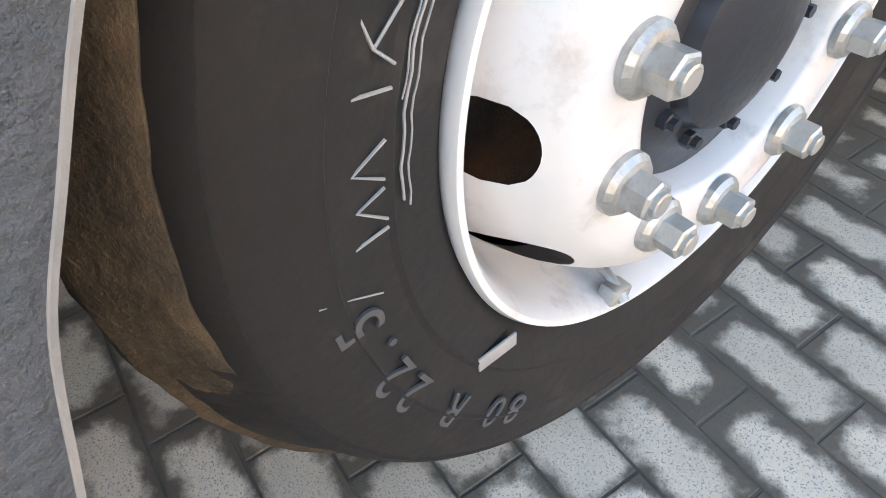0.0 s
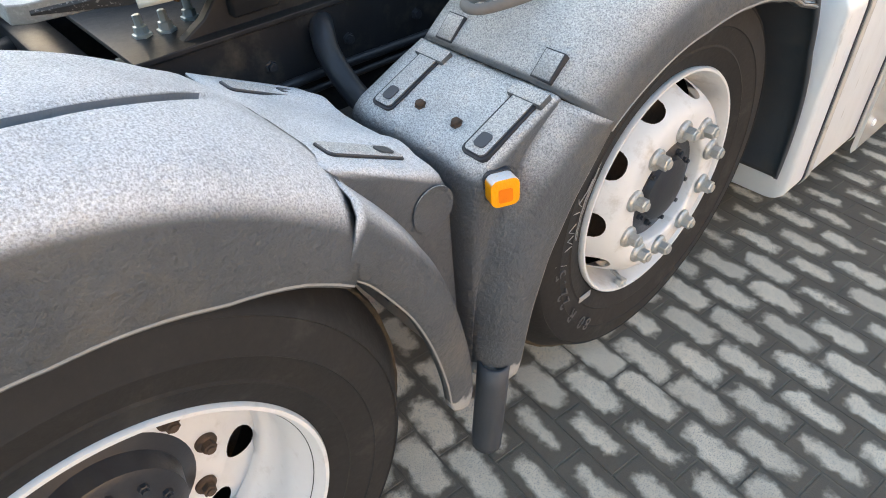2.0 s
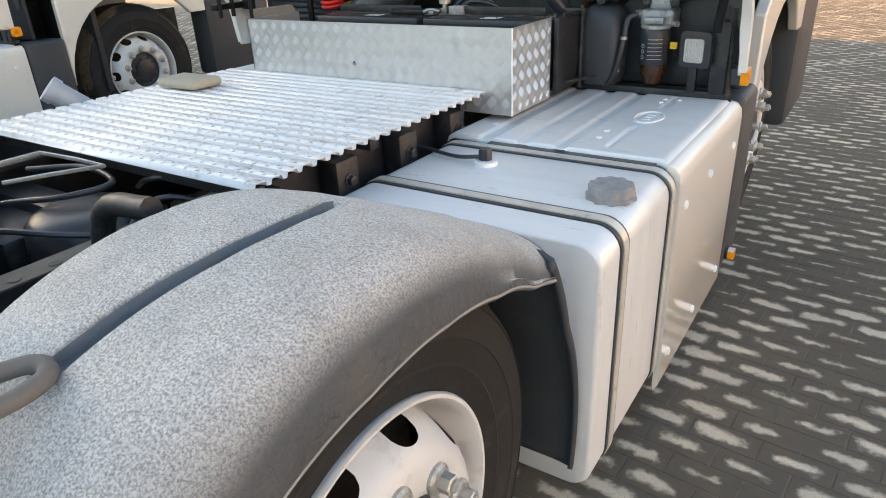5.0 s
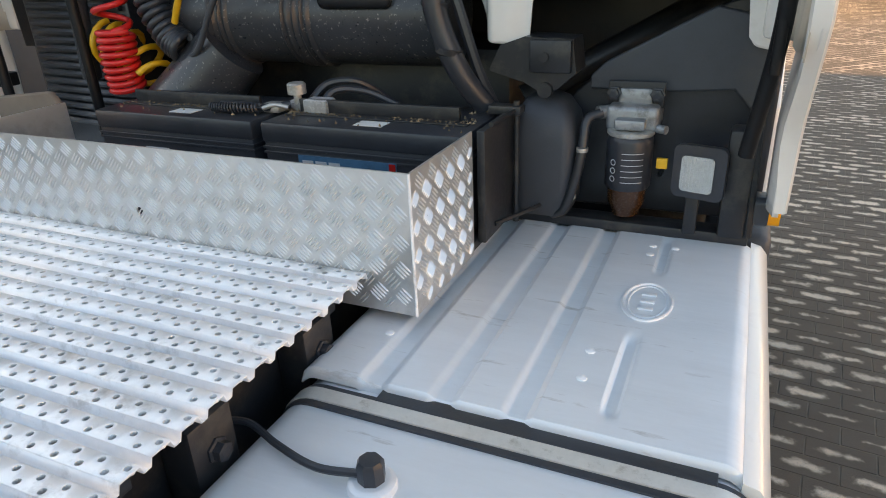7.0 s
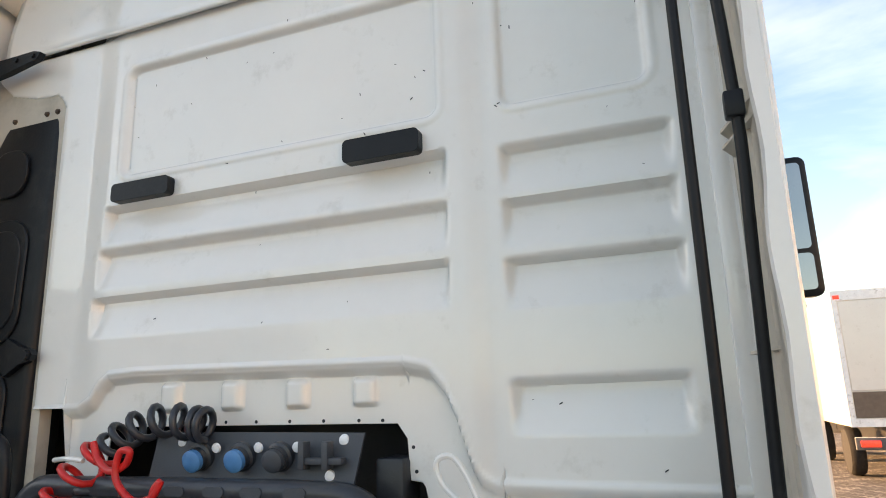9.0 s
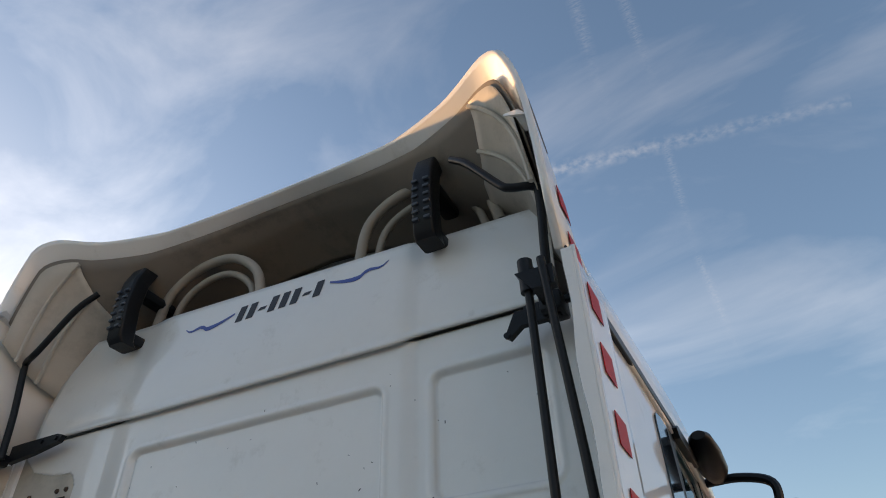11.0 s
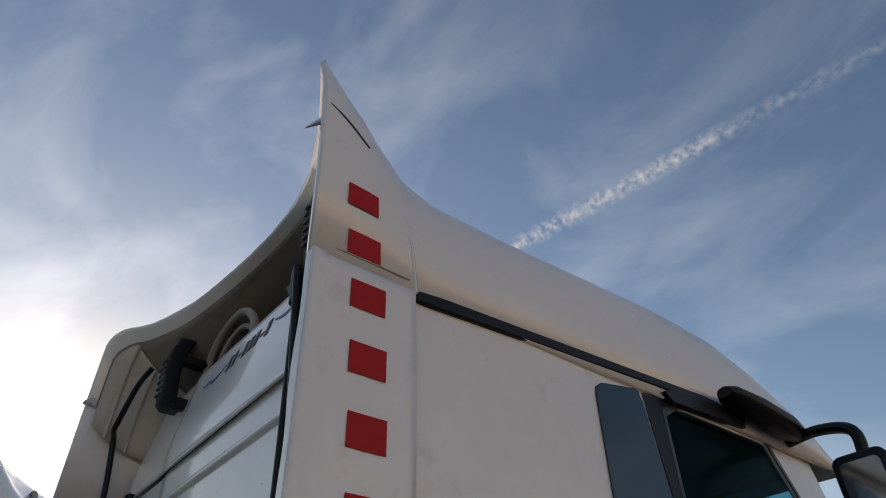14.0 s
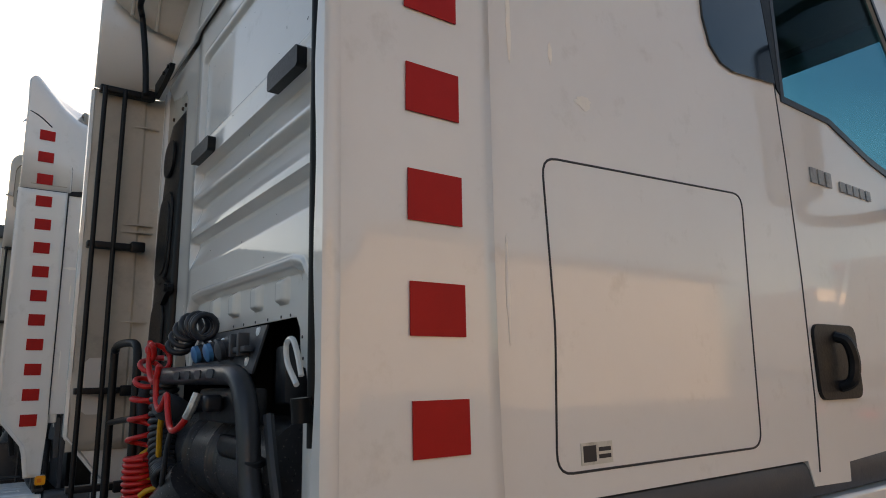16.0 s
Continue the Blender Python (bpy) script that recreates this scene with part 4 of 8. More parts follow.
    for x, y in ((0.597, 1.375), (0.958, 1.443), (0.962, 1.359), (1.00, 1.93), (1.00, 1.88), (1.05, 1.93)):
        piece("rivet", RIVET, cover, Matrix.Translation((s * x, y, 0.846)) @ Matrix.Scale(0.7, 4))
    bm = bmesh.new()
    box(bm, min(1.10 * s, 1.256 * s), max(1.10 * s, 1.256 * s), 2.055, 2.34, 0.14, 0.85, 0.03, 3)
    part("corner_panel", bm, SLATE, truck, "dark grey plastic corner panel", 40)
    bm = bmesh.new()
    box(bm, min(0.5 * s, 1.2 * s), max(0.5 * s, 1.2 * s), 1.28, 2.0, 0.15, 0.80, 0.02)
    part("battery_tray", bm, BLACKM, truck)

# ---- battery box of tread plate ----
def bars(bm, w, h, to3):
    """Five raised bars a group, the groups alternating like a basket weave."""
    p = 0.0275
    for i in range(int(w / p) + 1):
        for j in range(int(h / p) + 1):
            if (i + j) % 2:
                continue
            cu, cv = (i + 0.5) * p, (j + 0.5) * p
            a = radians(48 if i % 2 == 0 else -42)
            ca, sa = math.cos(a), math.sin(a)
            for q in range(-2, 3):
                ln = 0.0172 - 0.0010 * abs(q)
                ring = []
                for t, d in ((-1, 0), (-0.5, 0.0018), (0.5, 0.0018), (1, 0), (0.5, -0.0018), (-0.5, -0.0018)):
                    u, v = t * ln, q * 0.0073 + d
                    ring.append((cu + u * ca - v * sa, cv + u * sa + v * ca))
                if min(r[0] for r in ring) < 0.002 or max(r[0] for r in ring) > w - 0.002 or min(r[1] for r in ring) < 0.002 or max(r[1] for r in ring) > h - 0.002:
                    continue
                vs = [bm.verts.new(to3(u, v, 0.0)) for u, v in ring]
                tops = [bm.verts.new(to3(ring[k][0] * 0.5 + ring[m][0] * 0.5, ring[k][1] * 0.5 + ring[m][1] * 0.5, 0.0028)) for k, m in ((1, 5), (2, 4))]
                for f in ((0, 1, "a"), (5, 0, "a")):
                    bm.faces.new((vs[f[0]], vs[f[1]], tops[0]))
                bm.faces.new((vs[1], vs[2], tops[1], tops[0]))
                bm.faces.new((vs[2], vs[3], tops[1]))
                bm.faces.new((vs[3], vs[4], tops[1]))
                bm.faces.new((vs[4], vs[5], tops[0], tops[1]))


tread_box = thing("battery_box", "open box of shiny aluminium tread plate on the catwalk", "box")
X0, X1, Y0, Y1, Z0, Z1 = -0.583, 0.636, 1.416, 1.715, 0.868, 1.150
for nm, w, h, to3 in (("front_sheet", X1 - X0, Z1 - Z0, lambda u, v, d: (X0 + u, Y0 - d, Z0 + v)), ("end_sheet", Y1 - Y0, Z1 - Z0, lambda u, v, d: (X1 + d, Y0 + u, Z0 + v)),
                      ("end_sheet", Y1 - Y0, Z1 - Z0, lambda u, v, d: (X0 - d, Y1 - u, Z0 + v))):
    bm = bmesh.new()
    hole = [(0.553 + 0.009 * math.cos(radians(30 * k)), 0.135 + 0.009 * math.sin(radians(30 * k))) for k in range(12)]
    prism(bm, [(0.0, 0), (w, 0), (w, h), (0.0, h)], lambda u, v, d: to3(u, v, d - 0.004), 0.004, [hole] if nm == "front_sheet" else [])
    sheet = part(nm, bm, TREAD, tread_box, "", 30)
    bm = bmesh.new()
    bars(bm, w, h, to3)
    tagged(part("tread_pattern", bm, TREADBAR, sheet, "raised five-bar tread pattern", 0), kind="stuff")
bm = bmesh.new()
tube(bm, [(X1 - 0.001, Y0 + 0.001, Z0), (X1 - 0.001, Y0 + 0.001, Z1)], 0.003, 8, smooth=False)
part("weld_seam", bm, GALV, tread_box)
bm = bmesh.new()
box(bm, X0 + 0.005, X1 - 0.005, Y0 + 0.005, 2.02, Z0 + 0.001, Z0 + 0.02)
part("floor_sheet", bm, BLACKM, tread_box)


# ---- cab ----
W = 2.04


def low_edge(x):
    return table(x, [(-0.80, 1.80), (-0.685, 1.80), (-0.684, 1.60), (-0.52, 1.60), (-0.50, 1.742), (0.405, 1.735), (0.43, 1.70), (0.437, 1.605), (0.472, 1.600), (0.510, 1.43), (0.553, 1.33), (0.560, 1.295),
                     (0.575, 1.287), (0.650, 1.285), (0.662, 1.297), (0.668, 1.38), (0.684, 1.400), (1.112, 1.402), (1.130, 1.39), (1.140, 1.30), (1.155, 1.28), (1.20, 1.270)])


def arch_line(x):
    return table(x, [(-0.80, 1.80), (-0.62, 1.802), (-0.57, 1.825), (-0.535, 1.87), (-0.50, 1.892), (-0.40, 1.897), (0.44, 1.882), (0.50, 1.868), (0.540, 1.82), (0.565, 1.76), (0.600, 1.65), (0.615, 1.62), (0.645, 1.600), (1.21, 1.588)])


def line_step(v, a, b):
    return min(1.0, max(0.0, (v - a) / (b - a)))


def louvre(x, z, x0, x1, top, depth=0.034, fall=0.125):
    e = line_step(x, x0, x0 + 0.020) * (1 - line_step(x, x1 - 0.020, x1))
    if z > top or z < top - fall - 0.02:
        return 0.0
    return depth * e * (1 - line_step(z, top - 0.014, top)) * (1 - line_step(top - z, 0.034, fall))


def groove_rect(x, z, x0, x1, z0, z1, r, w=0.012):
    dx, dz = abs(x - (x0 + x1) / 2) - (x1 - x0) / 2 + r, abs(z - (z0 + z1) / 2) - (z1 - z0) / 2 + r
    d = math.hypot(max(dx, 0), max(dz, 0)) + min(max(dx, dz), 0) - r
    return 0.016 * (1 - line_step(d, -w, 0.0)) - 0.003 * line_step(d, 0.0, 0.006) * (1 - line_step(d, 0.012, 0.02)) if d < 0.02 else 0.0


def rear_depth(x, z):
    """How far the pressed rear wall lies in front of (+) or behind its plane."""
    y = 0.018 * (step(x, 0.60, 0.66) + 1 - step(x, -0.68, -0.53))
    for t in (2.405, 2.268, 2.122):
        y += louvre(x, z, -0.575 + (2.405 - t) * -0.1, 0.565, t)
        y += louvre(x, z, 0.69, 1.10, t - 0.012)
    y += louvre(x, z, 0.69, 1.085, 1.828)
    y += groove_rect(x, z, -0.515, 0.545, 2.492, 2.862, 0.04)
    y += groove_rect(x, z, 0.70, 1.065, 2.492, 2.875, 0.04)
    if x < -0.74:
        # deep pocket for the air duct, with a rounded upper corner
        top = table(x, [(-1.15, 2.95), (-1.08, 2.885), (-0.95, 2.850), (-0.88, 2.846)]) - 0.05 * max(0.0, 1 - max(0.0, -0.815 - x) / 0.05) ** 2
        y += 0.13 * step(-x, 0.808, 0.824) * (1 - step(z, top - 0.014, top + 0.010))
    a = arch_line(x)
    y += 0.028 * (1 - step(z, a - 0.035, a - 0.010)) - 0.006 * step(z, a - 0.012, a) * (1 - step(z, a, a + 0.012))
    for t in (-0.285, -0.08, 0.125, 0.32):
        if z < a:
            y -= 0.020 * step(z, 1.775, 1.79) * (1 - step(z, a - 0.05, a - 0.03)) * step(x, t - 0.035, t - 0.022) * (1 - step(x, t + 0.022, t + 0.035))
    for t in (0.80, 0.975):
        if z < 1.57:
            y -= 0.018 * step(z, 1.43, 1.44) * (1 - step(z, 1.55, 1.57)) * step(x, t - 0.04, t - 0.025) * (1 - step(x, t + 0.025, t + 0.04))
    if 0.54 < x < 0.70 and z < 1.56:
        y -= 0.05 * step(x, 0.54, 0.57) * (1 - step(x, 0.675, 0.69)) * step(1.56 - z, 0.0, 0.05)
    return y


cab_xs = sorted(set(list(np.round(np.arange(-1.15, 1.2001, 0.007), 4)) + [-0.685, -0.684, -0.52, -0.50, 0.405, 0.43, 0.437, 0.553, 0.56, 0.662, 0.668, 1.13, 1.14]))
bm = bmesh.new()
cols = []
for x in cab_xs:
    zl = low_edge(x)
    zs = [zl + (1.93 - zl) * (k / 90) for k in range(90)] + [1.93 + 1.07 * (k / 200) for k in range(201)]
    cols.append([(x, W + rear_depth(x, z), z) for z in zs])
loft(bm, cols, False)
rear_wall = part("rear_wall", bm, WHITE, truck, "white pressed steel rear wall of the cab", 60, solid=0.006)

bm = bmesh.new()
cols = []
for x in np.linspace(-1.12, 1.13, 90):
    base = 3.0 + 0.018 * (step(x, 0.60, 0.66) + 1 - step(x, -0.68, -0.53)) - 0.012
    top = 3.45 - 0.035 * x
    cols.append([(x, 2.015 + 0.015 * step(z, base, base + 0.012) + 0.018 * (step(x, 0.60, 0.66) + 1 - step(x, -0.68, -0.53)) + 0.06 * step(z, 3.05, 3.5), z) for z in np.linspace(base, top, 24)])
loft(bm, cols, False)
upper_wall = part("upper_wall", bm, WHITE, truck, "white upper rear panel under the roof deflector", 60, solid=0.012)

# side walls with window openings
DOOR_WIN = [(3.105, 2.30), (3.115, 2.88), (3.20, 2.93), (3.62, 2.985), (3.80, 2.94), (4.02, 2.62), (4.09, 2.36), (4.05, 2.24), (3.95, 2.17), (3.62, 2.225), (3.36, 2.295)]
for s in (1, -1):
    bm = bmesh.new()
    outline = [(2.045, 1.36), (3.0, 1.36), (3.02, 1.30), (4.35, 1.25), (4.38, 2.0), (4.30, 2.5), (4.15, 2.95), (2.045, 2.95)]
    prism(bm, outline, lambda u, v, d: (s * (1.205 + d - 0.02 * max(0, u - 3.3)), u, v), 0.018, [DOOR_WIN])
    side_wall = part("side_wall", bm, WHITE, truck, "white cab side with door", 0)
    bm = bmesh.new()
    prism(bm, [(y - 0.0, z) for y, z in DOOR_WIN], lambda u, v, d: (s * (1.208 + d - 0.02 * max(0, u - 3.3)), u, v), 0.004)
    part("door_window", bm, GLASS, side_wall, "tinted door window", 0).visible_shadow = False
    bm = bmesh.new()
    big = [((y - 3.6) * 1.035 + 3.6, (z - 2.55) * 1.07 + 2.55) for y, z in DOOR_WIN]
    prism(bm, big, lambda u, v, d: (s * (1.2215 + d - 0.02 * max(0, u - 3.3)), u, v), 0.006, [DOOR_WIN])
    part("window_seal", bm, BLACKP, side_wall, "black window seal", 0)
    bm = bmesh.new()
    prism(bm, [(2.752, 2.86), (2.760, 2.890), (2.785, 2.908), (2.968, 2.940), (2.992, 2.90), (3.030, 2.62), (3.060, 2.325), (2.86, 2.305), (2.805, 2.315), (2.765, 2.350), (2.745, 2.42)], lambda u, v, d: (s * (1.2235 + d), u, v), 0.006)
    part("quarter_window", bm, DARKGLASS, side_wall, "dark quarter window", 0)
    bm = bmesh.new()
    prism(bm, [(3.002, 2.936), (3.040, 2.62), (3.071, 2.315), (3.100, 2.290), (3.108, 2.60), (3.112, 2.895), (3.19, 2.945), (3.10, 2.952)], lambda u, v, d: (s * (1.2226 + d), u, v), 0.004)
    part("door_pillar", bm, BLACKX, side_wall, "glossy black pillar of the door", 0)

# roof with the deflector lip swept up at the back
def roof_lip(x):
    return 1.735 + 0.365 * (1 - min(1, (abs(x) / 1.16)) ** 2)


def roof_z(x, y):
    zt = table(y, [(1.70, 4.15), (1.75, 4.075), (1.815, 3.97), (1.875, 3.885), (1.99, 3.755), (2.1, 3.68), (2.22, 3.63), (2.5, 3.61), (3.4, 3.62), (3.7, 3.57), (3.9, 3.48), (4.2, 3.27), (4.42, 2.95)])
    f = max(0.0, 1 - (abs(x) / 1.225) ** 5) ** 0.2
    return 2.945 + (zt - 2.945) * f + 0.33 * math.exp(-((y - 2.1) / 0.5) ** 2) * max(0, 1 - (x / 1.0) ** 2) ** 1.5


def lean(x, y, z):
    """The sides of the roof draw in with height, more so ahead of the end fairing."""
    k = table(y, [(1.72, 0.025), (1.90, 0.04), (2.00, 0.08), (2.09, 0.135), (2.25, 0.145), (3.4, 0.07), (4.2, 0.0)])
    return (x * (1 - k * max(0.0, z - 2.96)), y, z)


bm = bmesh.new()
rows = []
for k in range(61):
    a = math.pi * k / 60
    c = math.cos(a)
    x = 1.225 * math.copysign(abs(c) ** 0.55, c)
    y0 = roof_lip(x)
    rows.append([lean(x, y0 + (4.42 - y0) * (j / 60) ** 1.3, max(2.945, roof_z(x, y0 + (4.42 - y0) * (j / 60) ** 1.3))) for j in range(61)])
loft(bm, rows, False)
roof = part("roof", bm, WHITE, truck, "white high roof with swept-back deflector", 60, solid=0.022)
# separate liner under the white shell; its shade is in the colour
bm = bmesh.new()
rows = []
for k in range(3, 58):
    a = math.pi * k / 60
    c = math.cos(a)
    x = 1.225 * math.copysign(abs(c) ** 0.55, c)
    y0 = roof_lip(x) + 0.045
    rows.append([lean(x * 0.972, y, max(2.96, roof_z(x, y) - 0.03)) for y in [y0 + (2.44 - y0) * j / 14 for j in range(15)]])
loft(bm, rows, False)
part("inner_liner", bm, INNER, roof, "brown inside of the roof deflector, shade put into its colour", 60, solid=0.006)

# side deflectors with the red squares

def red_square(s, z1, parent):
    """A red reflective square that lies on the skin of the side deflector, its top edge at z1."""
    y0 = table(z1, [(1.5, 1.878), (1.876, 1.872), (2.385, 1.862), (2.9, 1.840), (3.3, 1.826)])
    b = bmesh.new()

    def on_skin(u, v, d):
        if v < 2.935:
            return (s * (1.2535 + 0.006 * math.sin(v * 3) - 0.018 * step(1.35 - v, 0, 0.25) + d), u, v)
        zt = roof_z(0.0, u) - 0.33 * math.exp(-((u - 2.1) / 0.5) ** 2)
        f = (v - 2.945) / (zt - 2.945)
        w = lean(1.225 * max(0.01, 1 - max(0, f) ** 5) ** 0.2, u, v)[0]
        return (s * (w + 0.0135 + d), u, v)

    prism(b, [(y0 + a * 0.1, z1 - c * 0.079) for a, c in ((0, 1), (0.5, 1), (1, 1), (1, 0.5), (1, 0), (0.5, 0), (0, 0), (0, 0.5))], on_skin, 0.002)
    return part("red_square", b, RED, parent, "", 0)


for s in (1, -1):
    bm = bmesh.new()
    rows = []
    for k in range(60):
        z = 0.95 + (2.935 - 0.95) * k / 59
        back = table(z, [(0.95, 1.93), (1.15, 1.90), (1.28, 1.80), (1.36, 1.735), (1.6, 1.735), (2.94, 1.728)])
        front = table(z, [(0.95, 2.03), (1.28, 2.045), (1.45, 2.04), (2.94, 2.035)])
        out = 1.246 + 0.006 * math.sin(z * 3) - 0.018 * step(1.35 - z, 0, 0.25)
        rows.append([(s * (out + 0.012 * (1 - step(y, back, back + 0.06))), y, z) for y in [back + (front - back) * j / 12 for j in range(13)]])
    loft(bm, rows, False)
    deflector = part("side_deflector", bm, WHITE, truck, "white side air deflector with red squares", 60, solid=0.012)
    bm = bmesh.new()
    secs = []
    for k in range(40):
        z = 0.96 + (2.93 - 0.96) * k / 39
        back = table(z, [(0.95, 1.93), (1.15, 1.90), (1.28, 1.80), (1.36, 1.735), (1.6, 1.735), (2.94, 1.728)])
        wave = 0.004 * math.sin(z * 21) + 0.003 * math.sin(z * 9)
        secs.append([(s * (1.228 + wave), back + 0.012, z), (s * (1.232 + wave), back - 0.001, z), (s * 1.258, back - 0.002, z), (s * 1.2635, back + 0.006, z), (s * 1.262, back + 0.02, z), (s * 1.25, back + 0.03, z)])
    loft(bm, secs)
    part("trailing_lip", bm, WHITE, deflector, "thick wavy rear lip", 50)
    for k in range(12):
        red_square(s, 3.232 - k * 0.1697, deflector)

# beak where the side piece ends under the swept-up tip, and the dark slit above it
for s in (1, -1):
    bm = bmesh.new()
    loft(bm, [[(s * 1.150, 1.715, 3.455), (s * 1.132, 1.712, 3.458), (s * 1.135, 1.716, 3.470)], [(s * 1.196, 1.750, 3.475), (s * 1.160, 1.752, 3.478), (s * 1.170, 1.752, 3.512)],
              [(s * 1.200, 1.800, 3.455), (s * 1.170, 1.800, 3.458), (s * 1.182, 1.800, 3.500)]])
    beak = part("beak", bm, WHITE, roof, "white pointed end of the side piece", 30)
    bm = bmesh.new()
    tube(bm, [(s * (lean(1.218, y, z)[0] + 0.004), y, z) for y, z in ((1.752, 3.535), (1.80, 3.515), (1.85, 3.48), (1.90, 3.435))], 0.006, 6, 3)
    part("slit", bm, INK, beak, "dark gap", 50)

# pale raw liners inside both ends of the roof deflector
for s in (1, -1):
    bm = bmesh.new()
    rows = []
    for k in range(2, 15):
        c = math.cos(math.pi * k / 60)
        x = 1.225 * c ** 0.55
        y0 = roof_lip(x) + 0.05
        rows.append([lean(s * x * 0.960, y, max(2.955, roof_z(x, y) - 0.042)) for y in [y0 + (2.30 - y0) * j / 10 for j in range(11)]])
    loft(bm, rows, False)
    liner = part("end_liner", bm, CREAM, roof, "pale raw inside of the deflector end", 60, solid=0.004)
    for y in (1.86, 1.97):
        bm = bmesh.new()
        pts = []
        for k in range(2, 15):
            x = 1.225 * math.cos(math.pi * k / 60) ** 0.55
            if roof_lip(x) + 0.05 < y:
                pts.append(lean(s * x * 0.953, y, max(2.955, roof_z(x, y) - 0.05)))
        if len(pts) > 2:
            tube(bm, pts, 0.009, 6, smooth=False)
            part("rib", bm, CREAM, liner, "", 40)


# ---- mudguard fittings ----
def on_plate(yc, zc, tilt):
    """A frame that lies on a sloping end panel: local x across the truck, local y up the slope."""
    return Matrix.Translation((0, yc, zc)) @ Matrix.Rotation(radians(tilt), 4, "X")


def latch(parent, x, m):
    body = bmesh.new()
    prism(body, rounded(x - 0.024, x + 0.024, -0.075, 0.075, 0.010), lambda u, v, d: m @ Vector((u, v, d - 0.008)), 0.011)
    ob = part("latch", body, GREYP, parent, "grey rubber hold-down latch", 40, bevel=0.003)
    b = bmesh.new()
    prism(b, rounded(x - 0.030, x + 0.030, -0.081, 0.081, 0.014), lambda u, v, d: m @ Vector((u, v, d - 0.010)), 0.0095)
    part("recess", b, INK, ob, "dark groove round the latch", 40)
    b = bmesh.new()
    prism(b, rounded(x - 0.013, x + 0.013, -0.062, -0.03, 0.008), lambda u, v, d: m @ Vector((u, v, 0.0028 + d)), 0.003)
    part("buckle", b, SLATE, ob, "", 40)
    b = bmesh.new()
    box(b, x - 0.040, x + 0.040, 0.060, 0.092, -0.010, 0.006, 0.003, m=m)
    part("cross_bar", b, GREYP, ob, "", 40)


_b = bmesh.new()
revolve(_b, [(0.016, -0.004), (0.016, 0.003), (0.012, 0.003), (0.012, 0.012), (0.008, 0.014)], Matrix.Identity(4), 6)
RUSTBOLT = mesh_of("panel_bolt", _b, RUST)
end_panels = [o for o in bpy.data.objects if o.name.startswith("end_panel")]
right_b, right_a = end_panels[0], end_panels[1]
m_b = on_plate(-0.522, 0.8835, 22.8)
m_a = on_plate(-0.785, 0.9235, -27.0)
for x in (0.85, 1.105):
    latch(right_b, x, m_b)
    b = bmesh.new()
    box(b, x - 0.0235, x + 0.0235, -0.0325, 0.0265, -0.016, 0.007, 0.002, m=on_plate(-0.398, 0.9500, 44.0))
    anchor = part("strap_anchor", b, INK, right_b, "dark pocket of the strap", 40)
    b = bmesh.new()
    box(b, x - 0.021, x + 0.021, -0.030, 0.024, -0.010, 0.0085, 0.002, m=on_plate(-0.398, 0.9500, 44.0))
    part("strap_end", b, GREYP, anchor, "grey rubber strap end", 40)
for x in (0.917, 1.018):
    piece("panel_bolt", RUSTBOLT, right_b, m_b @ Matrix.Translation((x, -0.033, -0.012)) @ Matrix.Scale(0.75, 4))
for x in (0.765, 1.001):
    piece("panel_bolt", RUSTBOLT, right_a, m_a @ Matrix.Translation((x, 0.065, -0.006)) @ Matrix.Scale(0.75, 4))
for x in (0.76, 1.055):
    m2 = m_a @ Matrix.Rotation(radians(180), 4, "Z")
    body = bmesh.new()
    prism(body, rounded(-x - 0.024, -x + 0.024, -0.075, 0.075, 0.010), lambda u, v, d: m2 @ Vector((u, v, d - 0.008)), 0.011)
    ob = part("latch", body, GREYP, right_a, "grey rubber hold-down latch", 40, bevel=0.003)
    b = bmesh.new()
    prism(b, rounded(-x - 0.0265, -x + 0.0265, -0.0775, 0.0775, 0.012), lambda u, v, d: m2 @ Vector((u, v, d - 0.010)), 0.0095)
    part("recess", b, INK, ob, "dark groove round the latch", 40)
    b = bmesh.new()
    prism(b, rounded(-x - 0.013, -x + 0.013, -0.062, -0.03, 0.008), lambda u, v, d: m2 @ Vector((u, v, 0.0028 + d)), 0.003)
    part("buckle", b, SLATE, ob, "", 40)
# plain round cover on the side of the drive-axle panel
b = bmesh.new()
revolve(b, [(0.044, 0.0), (0.044, 0.0022), (0.040, 0.0022), (0.038, 0.0012), (0.02, 0.0015)], Matrix.Translation((1.1275, -0.706, 0.806)) @ Matrix.Rotation(radians(90), 4, "Y"), 32)
part("round_cover", b, GREYP, right_a, "", 40)
# rubber flap at the foot of the middle mudguard
b = bmesh.new()
secs = []
for z in (0.40, 0.34, 0.28, 0.2, 0.145, 0.130):
    secs.append([(1.190 + 0.032 * math.cos(radians(a)), -0.620 - 0.030 * math.sin(radians(a)) - (0.36 - z) * 0.08, z) for a in range(-30, 211, 20)])
loft(b, secs, False)
part("rubber_flap", b, SLATE, bpy.data.objects["mudguard"], "grey bent rubber flap", 40, solid=0.008)


